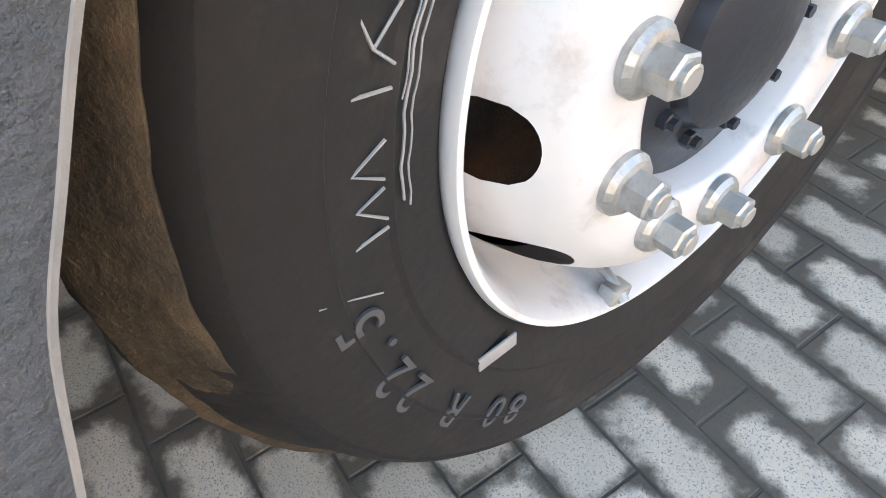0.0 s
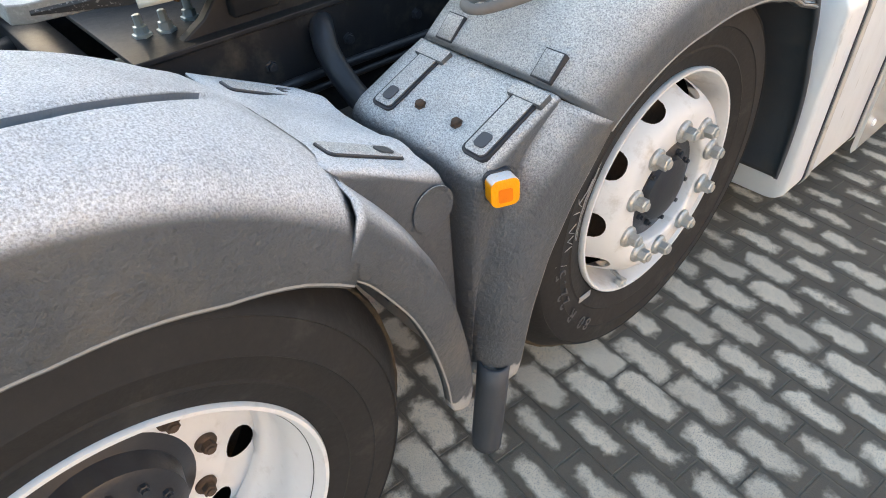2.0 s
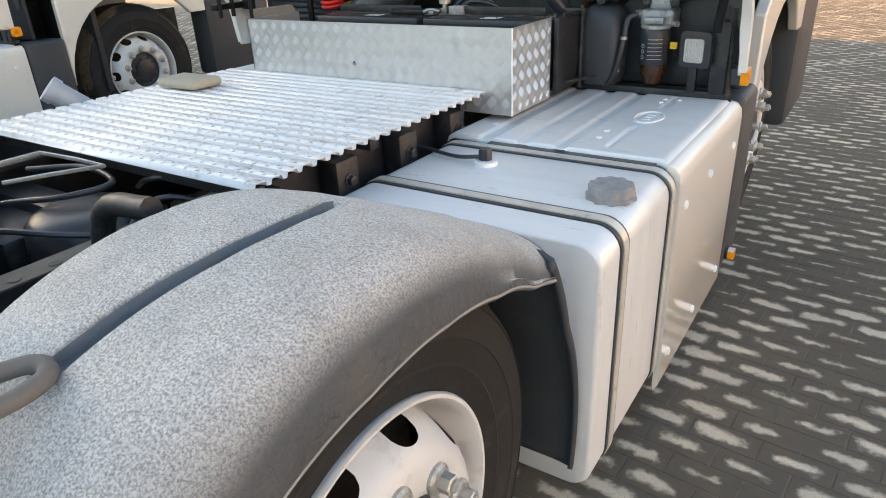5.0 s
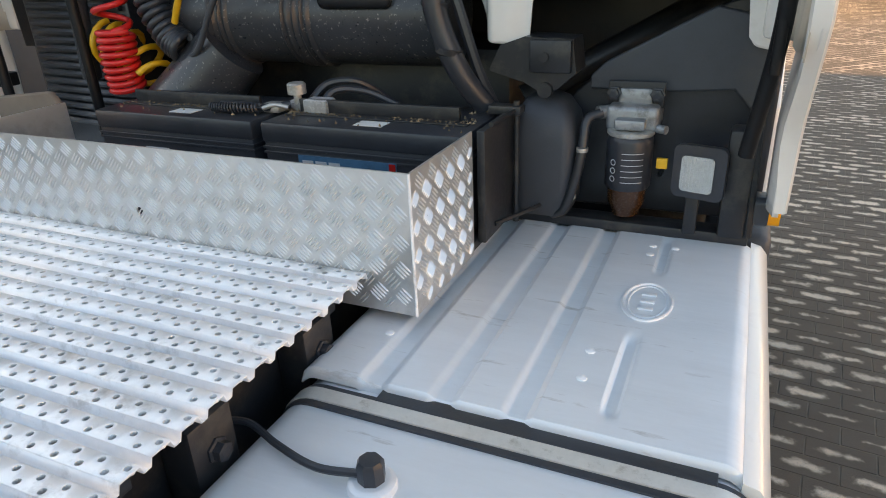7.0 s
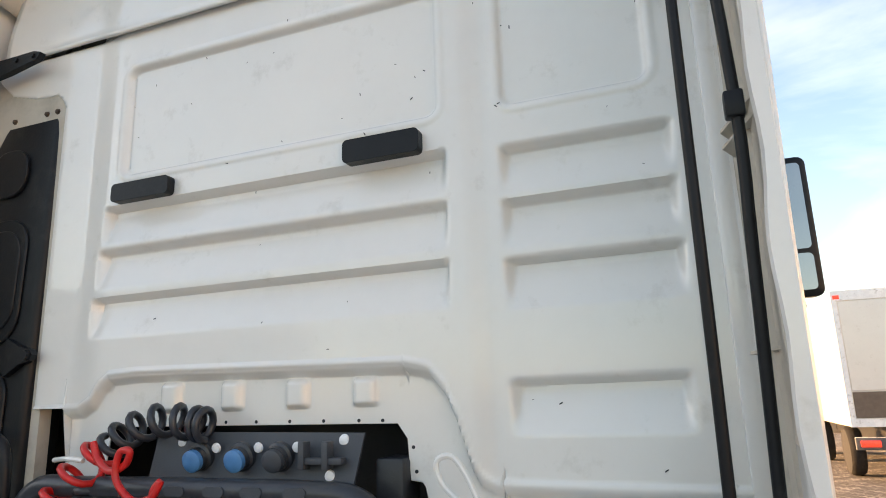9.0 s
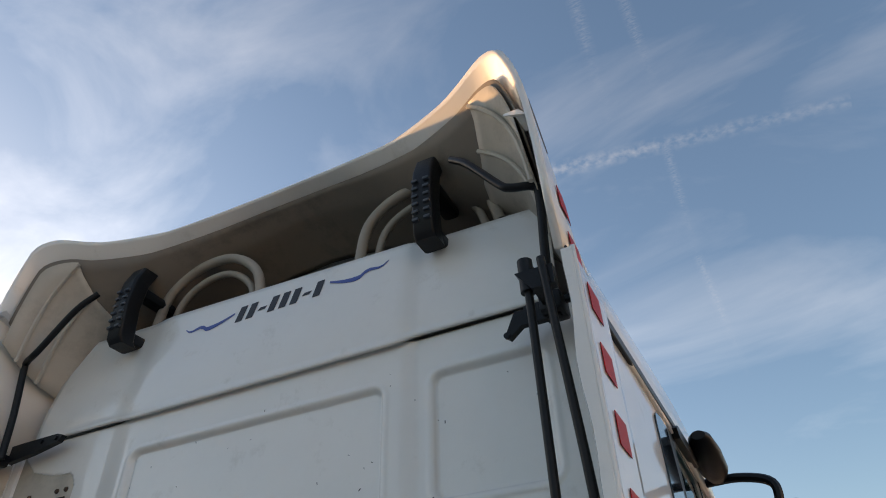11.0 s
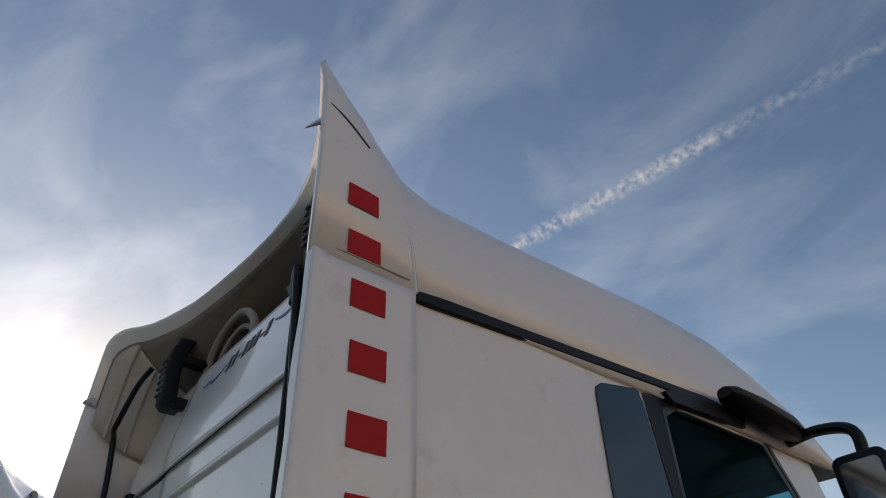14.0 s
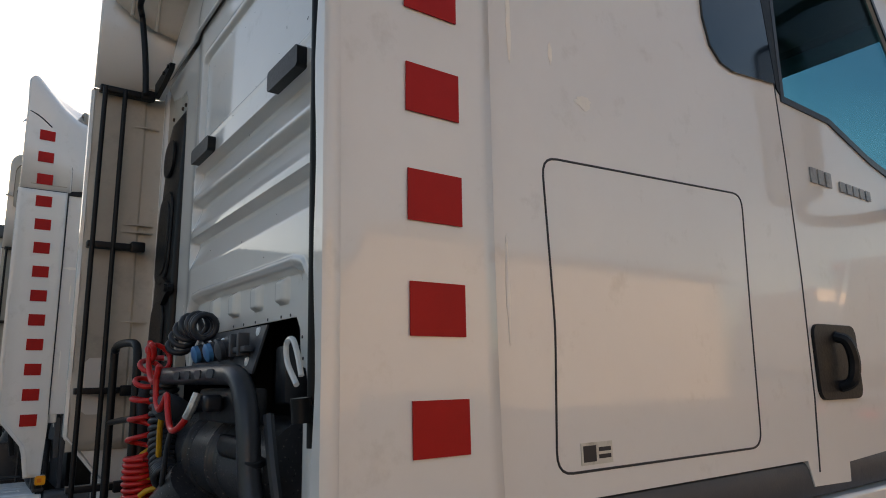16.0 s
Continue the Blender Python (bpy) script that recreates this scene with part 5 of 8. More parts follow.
def marker_lamp(name, m, w=0.064, parent=None, deep=0.024):
    base = bmesh.new()
    prism(base, rounded(-w / 2 - 0.003, w / 2 + 0.003, -w / 2 - 0.003, w / 2 + 0.003, 0.016), lambda u, v, d: m @ Vector((u, v, d - 0.03)), 0.042)
    ob = part(name, base, BLACKP, parent, "amber side marker lamp in a black holder", 40, bevel=0.004)
    lens = bmesh.new()
    prism(lens, rounded(-w / 2, w / 2, -w / 2, w / 2, 0.014), lambda u, v, d: m @ Vector((u, v, 0.012 + d)), deep)
    part("lens", lens, ORANGE, ob, "ribbed amber lens", 40, bevel=0.006)
    core = bmesh.new()
    prism(core, rounded(-0.013, 0.013, -0.018, 0.008, 0.004), lambda u, v, d: m @ Vector((u, v, 0.0124 + deep + d)), 0.0012)
    part("reflector", core, ORANGEIN, ob, "", 40)
    return ob


lamp_frame = Matrix.Translation((1.148, -0.576, 0.806)) @ Vector((0.92, -0.38, 0.10)).to_track_quat("Z", "Y").to_matrix().to_4x4()
marker_lamp("marker_lamp", lamp_frame, 0.053, truck, 0.028)
marker_lamp("marker_lamp", Matrix.Translation((1.256, 2.12, 0.20)) @ Matrix.Rotation(radians(90), 4, "Y"), 0.045, truck)
marker_lamp("marker_lamp", Matrix.Translation((1.222, 2.03, 0.93)) @ Matrix.Rotation(radians(90), 4, "Y"), 0.062, truck)

# ---- fifth wheel coupling ----
WORNRING = mat("worn_ring_steel", (0.33, 0.33, 0.325), 0.6, 0.15, vary=0.2, scale=8.0, bump=0.3, bump_scale=110.0, dirt=(0.27, 0.265, 0.255), dirt_amount=0.5, dirt_scale=9.0)
SKIRTM = mat("speckled_dark_steel", (0.045, 0.046, 0.048), 0.6, 0.1, vary=0.25, scale=8.0, bump=0.5, bump_scale=110.0, speck=(0.30, 0.30, 0.30), speck_scale=150.0, speck_amount=0.1)
# plate top and rings paler: frost together with skylight put into the colour
frost_skylight(GREASE, (0.66, 0.66, 0.665), 0.6, 0.9, 0.8)
frost_skylight(WORNRING, (0.72, 0.72, 0.725), 0.6, 0.9, 0.8)
fifth = thing("fifth_wheel", "dusty grey steel coupling plate with a slotted throat", "coupling plate")


def plate_outline():
    right = [(0.487 * math.cos(radians(a)), -0.64 + 0.487 * math.sin(radians(a))) for a in range(90, 23, -5)]
    right += [(0.505, -0.50), (0.510, -0.60), (0.508, -0.72), (0.478, -0.90), (0.446, -1.045), (0.425, -1.072), (0.36, -1.074), (0.335, -1.062), (0.225, -0.93), (0.12, -0.75), (0.050, -0.58), (0.036, -0.53)]
    throat = [(0.036 * math.cos(radians(a)), -0.515 + 0.036 * math.sin(radians(a))) for a in (20, 55, 90, 125, 160)]
    left = [(-x, y) for x, y in right[::-1]]
    return right + throat + left[:-1]


def plate_z(y, d):
    return 1.08 - max(0, -0.76 - y) * 0.025 + d


b = bmesh.new()
prism(b, plate_outline(), lambda u, v, d: (u * (1 - 0.03 * (d < -0.03)), v, plate_z(v, d)), -0.040)
part("top_plate", b, GREASE, fifth, "worn frosty grey coupling plate", 30, bevel=0.010)
b = bmesh.new()
for r in (0.17, 0.27, 0.42):
    revolve(b, [(r - 0.010, 0.0), (r - 0.009, 0.0012), (r + 0.009, 0.0012), (r + 0.010, 0.0)], Matrix.Translation((0, -0.53, 1.0802)), 80, caps=False)
gone = [v for v in b.verts if (abs(v.co.x) < 0.055 - 0.40 * min(0, v.co.y + 0.58)) and v.co.y < -0.46 or v.co.y < -0.75 or math.hypot(v.co.x, v.co.y + 0.64) > 0.475]
bmesh.ops.delete(b, geom=gone, context="VERTS")
part("wear_ring", b, WORNRING, fifth, "pale rings worn into the plate", 40)
for s in (1, -1):
    # rim that hangs from the plate at each side
    b = bmesh.new()
    line = [(0.440, -0.42), (0.498, -0.50), (0.508, -0.60), (0.506, -0.72), (0.476, -0.90), (0.444, -1.04)]
    secs = [[(s * (x - 0.004), y, plate_z(y, -0.012)), (s * (x + 0.004), y, plate_z(y, -0.018)), (s * (x - 0.004), y, plate_z(y, -0.074 + 0.05 * max(0, i - 2) / 3)), (s * (x - 0.03), y, plate_z(y, -0.076 + 0.05 * max(0, i - 2) / 3))] for i, (x, y) in enumerate(line)]
    loft(b, secs)
    part("skirt", b, SKIRTM, fifth, "dark speckled side of the plate", 30)
    b = bmesh.new()
    box(b, s * 0.40 - 0.028, s * 0.40 + 0.028, -0.66, -0.54, 0.93, 1.045, 0.006)
    prism(b, [(-0.78, 0.905), (-0.22, 0.905), (-0.36, 0.94), (-0.46, 1.0), (-0.66, 1.0), (-0.72, 0.94)], lambda u, v, d: (s * (0.375 + d), u, v), 0.03)
    ped = part("pedestal", b, BLACKM, fifth, "black cast pedestal", 30, bevel=0.004)
    # raised maker's mark, kept as plain blocks
    for k in range(4):
        b = bmesh.new()
        box(b, min(s * 0.4052, s * 0.410), max(s * 0.4052, s * 0.410), -0.52 + k * 0.05, -0.485 + k * 0.05, 0.935, 0.978 - 0.006 * k, 0.002)
        part("cast_mark", b, DUSTM, ped, "", 30)
    b = bmesh.new()
    tube(b, [(s * 0.33, -0.80, 0.99), (s * 0.345, -0.78, 1.0), (s * 0.36, -0.74, 0.985)], 0.012, 8)
    part("spring", b, RUST, fifth, "rusty locking spring", 40)
b = bmesh.new()
box(b, -0.44, 0.44, -0.90, -0.13, 0.896, 0.908, 0.002)
part("mounting_plate", b, BLACKM, fifth, "black corrugated mounting plate", 0)
for y0, y1, x0, x1, lbl in ((-0.675, -0.505, 0.5135, 0.5095, "weathered white label"), (-0.800, -0.735, 0.5005, 0.5100, "torn pale sticker"), (-0.870, -0.805, 0.4890, 0.4995, "torn pale sticker")):
    b = bmesh.new()
    low = 1.022 if y0 > -0.7 else 1.028
    secs = [[(x + 0.0012, y, z) for z in (low, low + (0.042 if y0 > -0.84 else 0.016))] for y, x in ((y0, x0), ((y0 + y1) / 2, (x0 + x1) / 2 + 0.001), (y1, x1))]
    loft(b, secs, False)
    part("label", b, LABEL, fifth, lbl, 40, solid=0.002)
_b = bmesh.new()
revolve(_b, [(0.022, 0.0), (0.022, 0.006), (0.016, 0.007), (0.0155, 0.022), (0.0095, 0.024), (0.0095, 0.046), (0.007, 0.048)], Matrix.Identity(4), 6)
ZINC = mat("blue_zinc", (0.40, 0.48, 0.52), 0.35, 0.7, vary=0.12, scale=60.0)
BIGBOLT = mesh_of("mounting_bolt", _b, ZINC)
for x, y in ((0.303, -0.824), (0.316, -0.773), (0.285, -0.702), (0.337, -0.284), (0.385, -0.261), (0.388, -0.204)):
    piece("mounting_bolt", BIGBOLT, fifth, Matrix.Translation((x, y, 0.908)))
    piece("mounting_bolt", BIGBOLT, fifth, Matrix.Translation((-x, y, 0.908)))
# release lever with its oval grip
b = bmesh.new()
box(b, 0.37, 0.46, -0.40, -0.33, 0.995, 1.03, 0.008)
LEVER = Matrix.Translation((0.44, -0.33, 1.000)) @ Matrix.Rotation(math.atan2(-0.042, 0.49), 4, "Z")
bar = [(0.0, -0.015), (0.47, -0.015), (0.49, -0.008), (0.49, 0.008), (0.47, 0.015)]
for u in (0.36, 0.25, 0.14):
    bar += [(u + 0.020, 0.015), (u + 0.014, 0.004), (u - 0.014, 0.004), (u - 0.020, 0.015)]
prism(b, bar + [(0.0, 0.015)], lambda u, v, d: LEVER @ Vector((u, v, 0.024 * u + d)), 0.007)
tube(b, [(0.46, -0.298, 1.020), (0.60, -0.315, 1.026), (0.80, -0.345, 1.030), (0.90, -0.362, 1.026)], 0.006, 8)
part("release_lever", b, GREASE, fifth, "grey steel release lever", 40)
b = bmesh.new()
grip = []
for k in range(33):
    a = 2 * math.pi * k / 32
    u, v = 0.075 * math.copysign(abs(math.cos(a)) ** 0.7, math.cos(a)), 0.032 * math.copysign(abs(math.sin(a)) ** 0.8, math.sin(a))
    ca, sa = math.cos(radians(72)), math.sin(radians(72))
    grip.append((0.955 + u * ca - v * sa, -0.365 + u * sa + v * ca, 1.028 + 0.10 * (u * sa + v * ca)))
tube(b, grip, 0.0105, 10, smooth=False)
RUBGREY = mat("grey_rubber_grip", (0.14, 0.13, 0.12), 0.7, vary=0.15, scale=20.0, bump=0.3, bump_scale=150.0)
part("grip", b, RUBGREY, fifth, "grey rubber coated oval grip", 40)
b = bmesh.new()
tube(b, [(0.30, -0.20, 1.03), (0.36, -0.23, 1.04), (0.42, -0.28, 1.035)], 0.02, 8)
box(b, 0.30, 0.40, -0.27, -0.20, 1.005, 1.045, 0.01)
part("lock_lever", b, GREASE, fifth)

# ---- chassis between the rails ----
b = bmesh.new()
prof = [(0.115, 0.0), (0.135, 0.012), (0.135, 0.03), (0.122, 0.04), (0.138, 0.07), (0.142, 0.12), (0.138, 0.17), (0.12, 0.19), (0.10, 0.20), (0.06, 0.205)]
revolve(b, prof, Matrix.Translation((0.06, 0.24, 0.66)), 36)
part("air_bellows", b, BLACKP, truck, "black rubber air spring", 40)
b = bmesh.new()
revolve(b, prof, Matrix.Translation((0.52, -0.98, 0.55)), 36)
part("air_bellows", b, BLACKP, truck, "black rubber air spring", 40)
for pts, r, mt, nm in (
        ([(0.40, -0.43, 0.86), (0.46, -0.465, 0.852), (0.51, -0.485, 0.815), (0.60, -0.49, 0.755), (0.76, -0.50, 0.70)], 0.030, BLACKP, "air_pipe"),
        ([(0.47, -0.78, 0.80), (0.58, -0.74, 0.79), (0.72, -0.70, 0.775)], 0.026, BLACKP, "air_pipe"),
        ([(0.12, -0.62, 0.72), (0.25, -0.60, 0.70), (0.37, -0.62, 0.67)], 0.03, BLACKP, "air_pipe"),
        ([(-0.35, 0.05, 0.70), (-0.1, 0.0, 0.74), (0.15, 0.05, 0.72), (0.36, 0.20, 0.70)], 0.03, BLACKM, "stabiliser_bar"),
        ([(-0.30, 0.30, 0.885), (-0.12, 0.36, 0.90), (0.06, 0.33, 0.895), (0.04, 0.22, 0.89), (-0.2, 0.12, 0.85), (-0.28, -0.1, 0.8)], 0.008, BLACKP, "air_line"),
        ([(0.30, 0.36, 0.74), (0.1, 0.30, 0.80), (-0.1, 0.12, 0.79), (-0.18, -0.02, 0.74)], 0.009, BLACKP, "air_line"),
        ([(0.15, 0.36, 0.8), (0.18, 0.3, 0.74), (0.24, 0.28, 0.72), (0.3, 0.2, 0.70)], 0.008, BLACKP, "air_line"),
        ([(-0.36, -0.9, 0.75), (-0.1, -1.1, 0.78), (0.2, -1.2, 0.74), (0.36, -1.1, 0.70)], 0.04, BLACKM, "brace_tube"),
        ([(-0.36, -1.4, 0.80), (0.1, -1.32, 0.76), (0.36, -1.5, 0.75)], 0.035, BLACKM, "brace_tube"),
        ([(0.445, -0.9, 0.74), (0.45, -0.5, 0.75), (0.447, 0.0, 0.74), (0.45, 0.6, 0.75)], 0.012, BLACKP, "air_line"),
        ([(0.447, -0.9, 0.71), (0.452, -0.45, 0.715), (0.449, 0.1, 0.71), (0.45, 0.6, 0.715)], 0.009, BLACKP, "air_line")):
    b = bmesh.new()
    tube(b, pts, r, 12)
    part(nm, b, mt, truck)
b = bmesh.new()
box(b, -0.34, -0.05, 0.08, 0.34, 0.55, 0.80, 0.02)
part("valve_block", b, BLACKM, truck)
b = bmesh.new()
secs = []
for t in range(9):
    a = radians(180 * t / 8)
    secs.append([(-0.22 + 0.03 * u, -0.02 + 0.10 * math.cos(a) * (1 - 0.25 * v), 0.80 + 0.075 * math.sin(a) * (1 - 0.25 * v)) for u, v in ((-1, 0), (1, 0), (1, 1), (-1, 1))])
loft(b, secs)
part("torque_arm_bracket", b, DUSTM, truck, "dusty cast bracket", 40)
b = bmesh.new()
box(b, -0.42, 0.42, -1.9, 0.40, 0.52, 0.54)
part("underbody", b, BLACKM, truck, "dark underside", 0)
for y in np.arange(0.45, 1.3, 0.28):
    b = bmesh.new()
    box(b, 0.432, 0.50, y - 0.045, y + 0.045, 0.70, 0.90, 0.008)
    br = part("frame_bracket", b, BLACKM, truck, "black bolted frame bracket", 30)
    for dz in (0.75, 0.84):
        piece("rail_bolt", RAILBOLT, br, Matrix.Translation((0.50, y, dz)) @ Matrix.Rotation(radians(90), 4, "Y") @ Matrix.Scale(1.3, 4))

# pale frosty loop, torque arm and cable ends between the rails
b = bmesh.new()
tube(b, [(-0.268, 0.154, 0.925), (-0.265, 0.22, 0.930), (-0.26, 0.329, 0.930), (-0.10, 0.336, 0.932), (0.026, 0.338, 0.930), (-0.04, 0.245, 0.928), (-0.103, 0.15, 0.924)], 0.006, 8, smooth=False)
part("pipe_loop", b, GREASE, truck, "frosty bent steel pipe", 40)
b = bmesh.new()
arm = [(-0.01, -0.13, 0.82), (-0.07, -0.06, 0.865), (-0.14, 0.01, 0.90), (-0.20, 0.07, 0.905), (-0.245, 0.11, 0.87), (-0.25, 0.13, 0.80)]
for shift in (-0.02, 0.02):
    tube(b, [(x + shift, y + shift, z) for x, y, z in arm], 0.017, 8)
part("torque_arm", b, GREASE, truck, "frosty cast torque arm", 40)
for pts in ([(0.30, 0.50, 0.86), (0.20, 0.42, 0.90), (0.10, 0.40, 0.885), (0.0, 0.43, 0.84)], [(0.32, 0.44, 0.84), (0.24, 0.36, 0.875), (0.20, 0.30, 0.85), (0.22, 0.22, 0.78)],
            [(0.34, 0.30, 0.82), (0.26, 0.10, 0.88), (0.10, 0.0, 0.895), (-0.03, -0.10, 0.87), (-0.10, -0.20, 0.80)], [(-0.30, 0.42, 0.86), (-0.10, 0.47, 0.89), (0.12, 0.46, 0.88), (0.30, 0.52, 0.84)]):
    b = bmesh.new()
    tube(b, pts, 0.0075, 8)
    part("air_line", b, BLACKP, truck)
_b = bmesh.new()
cyl(_b, (0, 0, 0.0), (0, 0, 0.0012), 0.012, seg=14)
FLANGEHOLE = mesh_of("flange_slot", _b, INK)
for s in (1, -1):
    for k in range(9):
        piece("flange_slot", FLANGEHOLE, truck, Matrix.Translation((0.405 * s, -0.16 + k * 0.075, 0.8952)))

# things on the far tank beside the catwalk
b = bmesh.new()
cyl(b, (-0.74, 0.80, 0.86), (-0.80, 0.68, 0.985), 0.045, 0.042)
cyl(b, (-0.796, 0.684, 0.980), (-0.806, 0.665, 1.0), 0.048)
BLUEGREY = mat("blue_grey_plastic", (0.32, 0.38, 0.45), 0.5, vary=0.1, scale=10.0)
tagged(part("filler_neck", b, BLUEGREY, truck, "pale blue-grey filler neck", 40))
b = bmesh.new()
box(b, -0.66, -0.44, 0.99, 1.13, 0.9495, 0.985, 0.018, 3)
STONE = mat("beige_block", (0.42, 0.38, 0.30), 0.8, vary=0.15, scale=12.0, bump=0.3)
tagged(part("wooden_block", b, STONE, None, "", 40), "weathered beige wooden block lying on the catwalk", "block")
# vent with hose on the tank
b = bmesh.new()
revolve(b, [(0.036, 0.828), (0.034, 0.838), (0.028, 0.842), (0.026, 0.842)], Matrix.Translation((0.745, 1.04, 0)), 24)
vent = part("tank_vent", b, ALU, truck, "tank sender flange with black cap", 40)
b = bmesh.new()
revolve(b, [(0.020, 0.840), (0.020, 0.868), (0.016, 0.875), (0.007, 0.876)], Matrix.Translation((0.745, 1.04, 0)), 8)
part("cap", b, BLACKP, vent, "black sender cap", 30)
b = bmesh.new()
tube(b, [(0.733, 1.035, 0.85), (0.66, 1.03, 0.842), (0.58, 1.05, 0.840), (0.50, 1.08, 0.836), (0.44, 1.07, 0.828)], 0.006, 8)
part("hose", b, BLACKP, vent)

# dark clip hole in the shoulder of the middle mudguard
b = bmesh.new()
prism(b, rounded(-0.012, 0.012, -0.018, 0.018, 0.008), lambda u, v, d: (1.160 + u * 0.95, 0.100 + v, 1.0535 + d - u * 0.40 - v * 0.18), 0.0025)
part("clip_hole", b, INK, bpy.data.objects["mudguard"], "dark clip hole", 30)


def helix(line, radius, turns, n=14):
    """Points of a helix wound round a smooth line."""
    pts = smooth_line(line, 24)
    total = int(turns * n)
    out = []
    side = None
    for k in range(total + 1):
        f = k / total * (len(pts) - 1)
        i = min(int(f), len(pts) - 2)
        p = pts[i].lerp(pts[i + 1], f - i)
        way = (pts[i + 1] - pts[i]).normalized()
        if side is None:
            side = way.cross(Vector((0, 1, 0))).normalized()
        side = (side - way * side.dot(way)).normalized()
        top = way.cross(side)
        a = 2 * math.pi * k / n
        r = radius if not callable(radius) else radius(k / total)
        out.append(p + r * (math.cos(a) * side + math.sin(a) * top))
    return out


# ---- things behind the cab ----
def text_part(words, size, m, material, parent, depth=0.001, name="lettering"):
    cu = bpy.data.curves.new(name, "FONT")
    cu.body, cu.size, cu.extrude, cu.align_x, cu.align_y = words, size, depth, "CENTER", "CENTER"
    cu.materials.append(material)
    ob = new(name, cu)
    ob.parent = parent
    ob.matrix_basis = m
    return ob


REAR = Matrix.Rotation(radians(90), 4, "X")          # text that faces the back of the truck
PAPER = mat("label_paper", (0.72, 0.72, 0.70), 0.5, vary=0.05, scale=30.0)
DEEPBLUE = mat("label_blue", (0.045, 0.13, 0.22), 0.35, vary=0.3, scale=14.0)
SILVERINK = mat("silver_ink", (0.6, 0.62, 0.64), 0.4, 0.3, vary=0.05)


def battery(x0, x1, number):
    bat = thing("battery", "black truck battery with a blue label behind the tread plate box" if number else "black truck battery with a white warning label", "battery", (0, 0, 0), "batteries")
    y0, y1, z0, z1 = 1.722, 1.99, 0.889, 1.135
    b = bmesh.new()
    box(b, x0, x1, y0, y1, z0, z1 - 0.035, 0.006)
    case = part("case", b, BLACKP, bat, "black plastic case", 40)
    b = bmesh.new()
    box(b, x0 - 0.004, x1 + 0.004, y0 - 0.004, y1 + 0.004, z1 - 0.05, z1, 0.008)
    lid = part("lid", b, BLACKP, bat, "black ribbed lid", 40)
    for z in (z1 - 0.062, z1 - 0.075):
        b = bmesh.new()
        box(b, x0 - 0.003, x1 + 0.003, y0 - 0.003, y1 + 0.003, z - 0.003, z + 0.003, 0.001)
        part("ridge", b, BLACKP, lid, "", 40)
    b = bmesh.new()
    box(b, x0 + 0.04, x1 - 0.05, 1.83, 1.842, z1, z1 + 0.035, 0.002)
    box(b, x0 + 0.02, x1 - 0.02, 1.80, 1.83, z1, z1 + 0.004, 0.001)
    part("clamp", b, BLACKM, bat, "dusty black steel hold-down angle", 30)
    b = bmesh.new()
    xm = (x0 + x1) / 2
    box(b, xm - 0.02, xm + 0.055, 1.745, 1.79, z1 + 0.0005, z1 + 0.0015)
    part("sticker", b, PAPER, bat, "white sticker", 0)
    if number:
        b = bmesh.new()
        box(b, x0 + 0.10, x1 - 0.16, y0 - 0.006, y0 - 0.0035, 0.93, 1.062)
        lab = part("label", b, DEEPBLUE, bat, "blue product label", 0)
        b = bmesh.new()
        box(b, x1 - 0.178, x1 - 0.162, y0 - 0.0075, y0 - 0.0062, 0.93, 1.06)
        part("red_stripe", b, RED, lab, "", 0)
        # maker's mark as plain bars
        b = bmesh.new()
        for k in range(3):
            box(b, x0 + 0.112 + k * 0.037, x0 + 0.142 + k * 0.037, y0 - 0.0078, y0 - 0.0062, 1.022, 1.05)
        part("mark", b, SILVERINK, lab, "", 0)
        b = bmesh.new()
        for k, w in enumerate((0.12, 0.07, 0.06, 0.075, 0.06)):
            box(b, x0 + 0.112, x0 + 0.112 + w, y0 - 0.0078, y0 - 0.0062, 1.009 - k * 0.013, 1.013 - k * 0.013)
        part("print", b, PAPER, lab, "", 0)
        b = bmesh.new()
        prism(b, [(0.245, 0.94), (0.30, 0.94), (0.305, 0.99), (0.29, 1.03), (0.265, 1.025), (0.25, 0.985)], lambda u, v, d: (x0 + u, y0 - 0.0062 - d, v), 0.0015)
        part("figure", b, INK, lab, "", 0)
    else:
        b = bmesh.new()
        box(b, x0 + 0.165, x0 + 0.245, y0 - 0.006, y0 - 0.0035, 0.97, 1.045)
        lab = part("label", b, PAPER, bat, "white warning label", 0)
        text_part("Pb", 0.03, Matrix.Translation((x0 + 0.19, y0 - 0.0068, 0.985)) @ REAR, INK, lab, 0.0004)
        b = bmesh.new()
        for k in range(4):
            tube(b, [(x0 + 0.175 + k * 0.018, y0 - 0.007, 1.005), (x0 + 0.188 + k * 0.018, y0 - 0.007, 1.036)], 0.0012, 6, smooth=False)
        part("print", b, INK, lab, "", 0)
    return bat


battery(-0.475, 0.05, False)
battery(0.085, 0.61, True)
# terminal, cables and switch on the batteries
switch = thing("battery_switch", "grey battery terminal switch with dusty cables", "switch")
b = bmesh.new()
revolve(b, [(0.010, 1.134), (0.010, 1.175), (0.024, 1.176), (0.024, 1.20), (0.02, 1.204), (0.006, 1.205)], Matrix.Translation((0.10, 1.86, 0)), 20)
part("knob", b, NUT, switch, "pale zinc knob", 40)
b = bmesh.new()
box(b, 0.06, 0.20, 1.85, 1.90, 1.134, 1.155, 0.006)
box(b, 0.14, 0.21, 1.82, 1.87, 1.134, 1.17, 0.006)
part("block", b, GREASE, switch, "", 40)
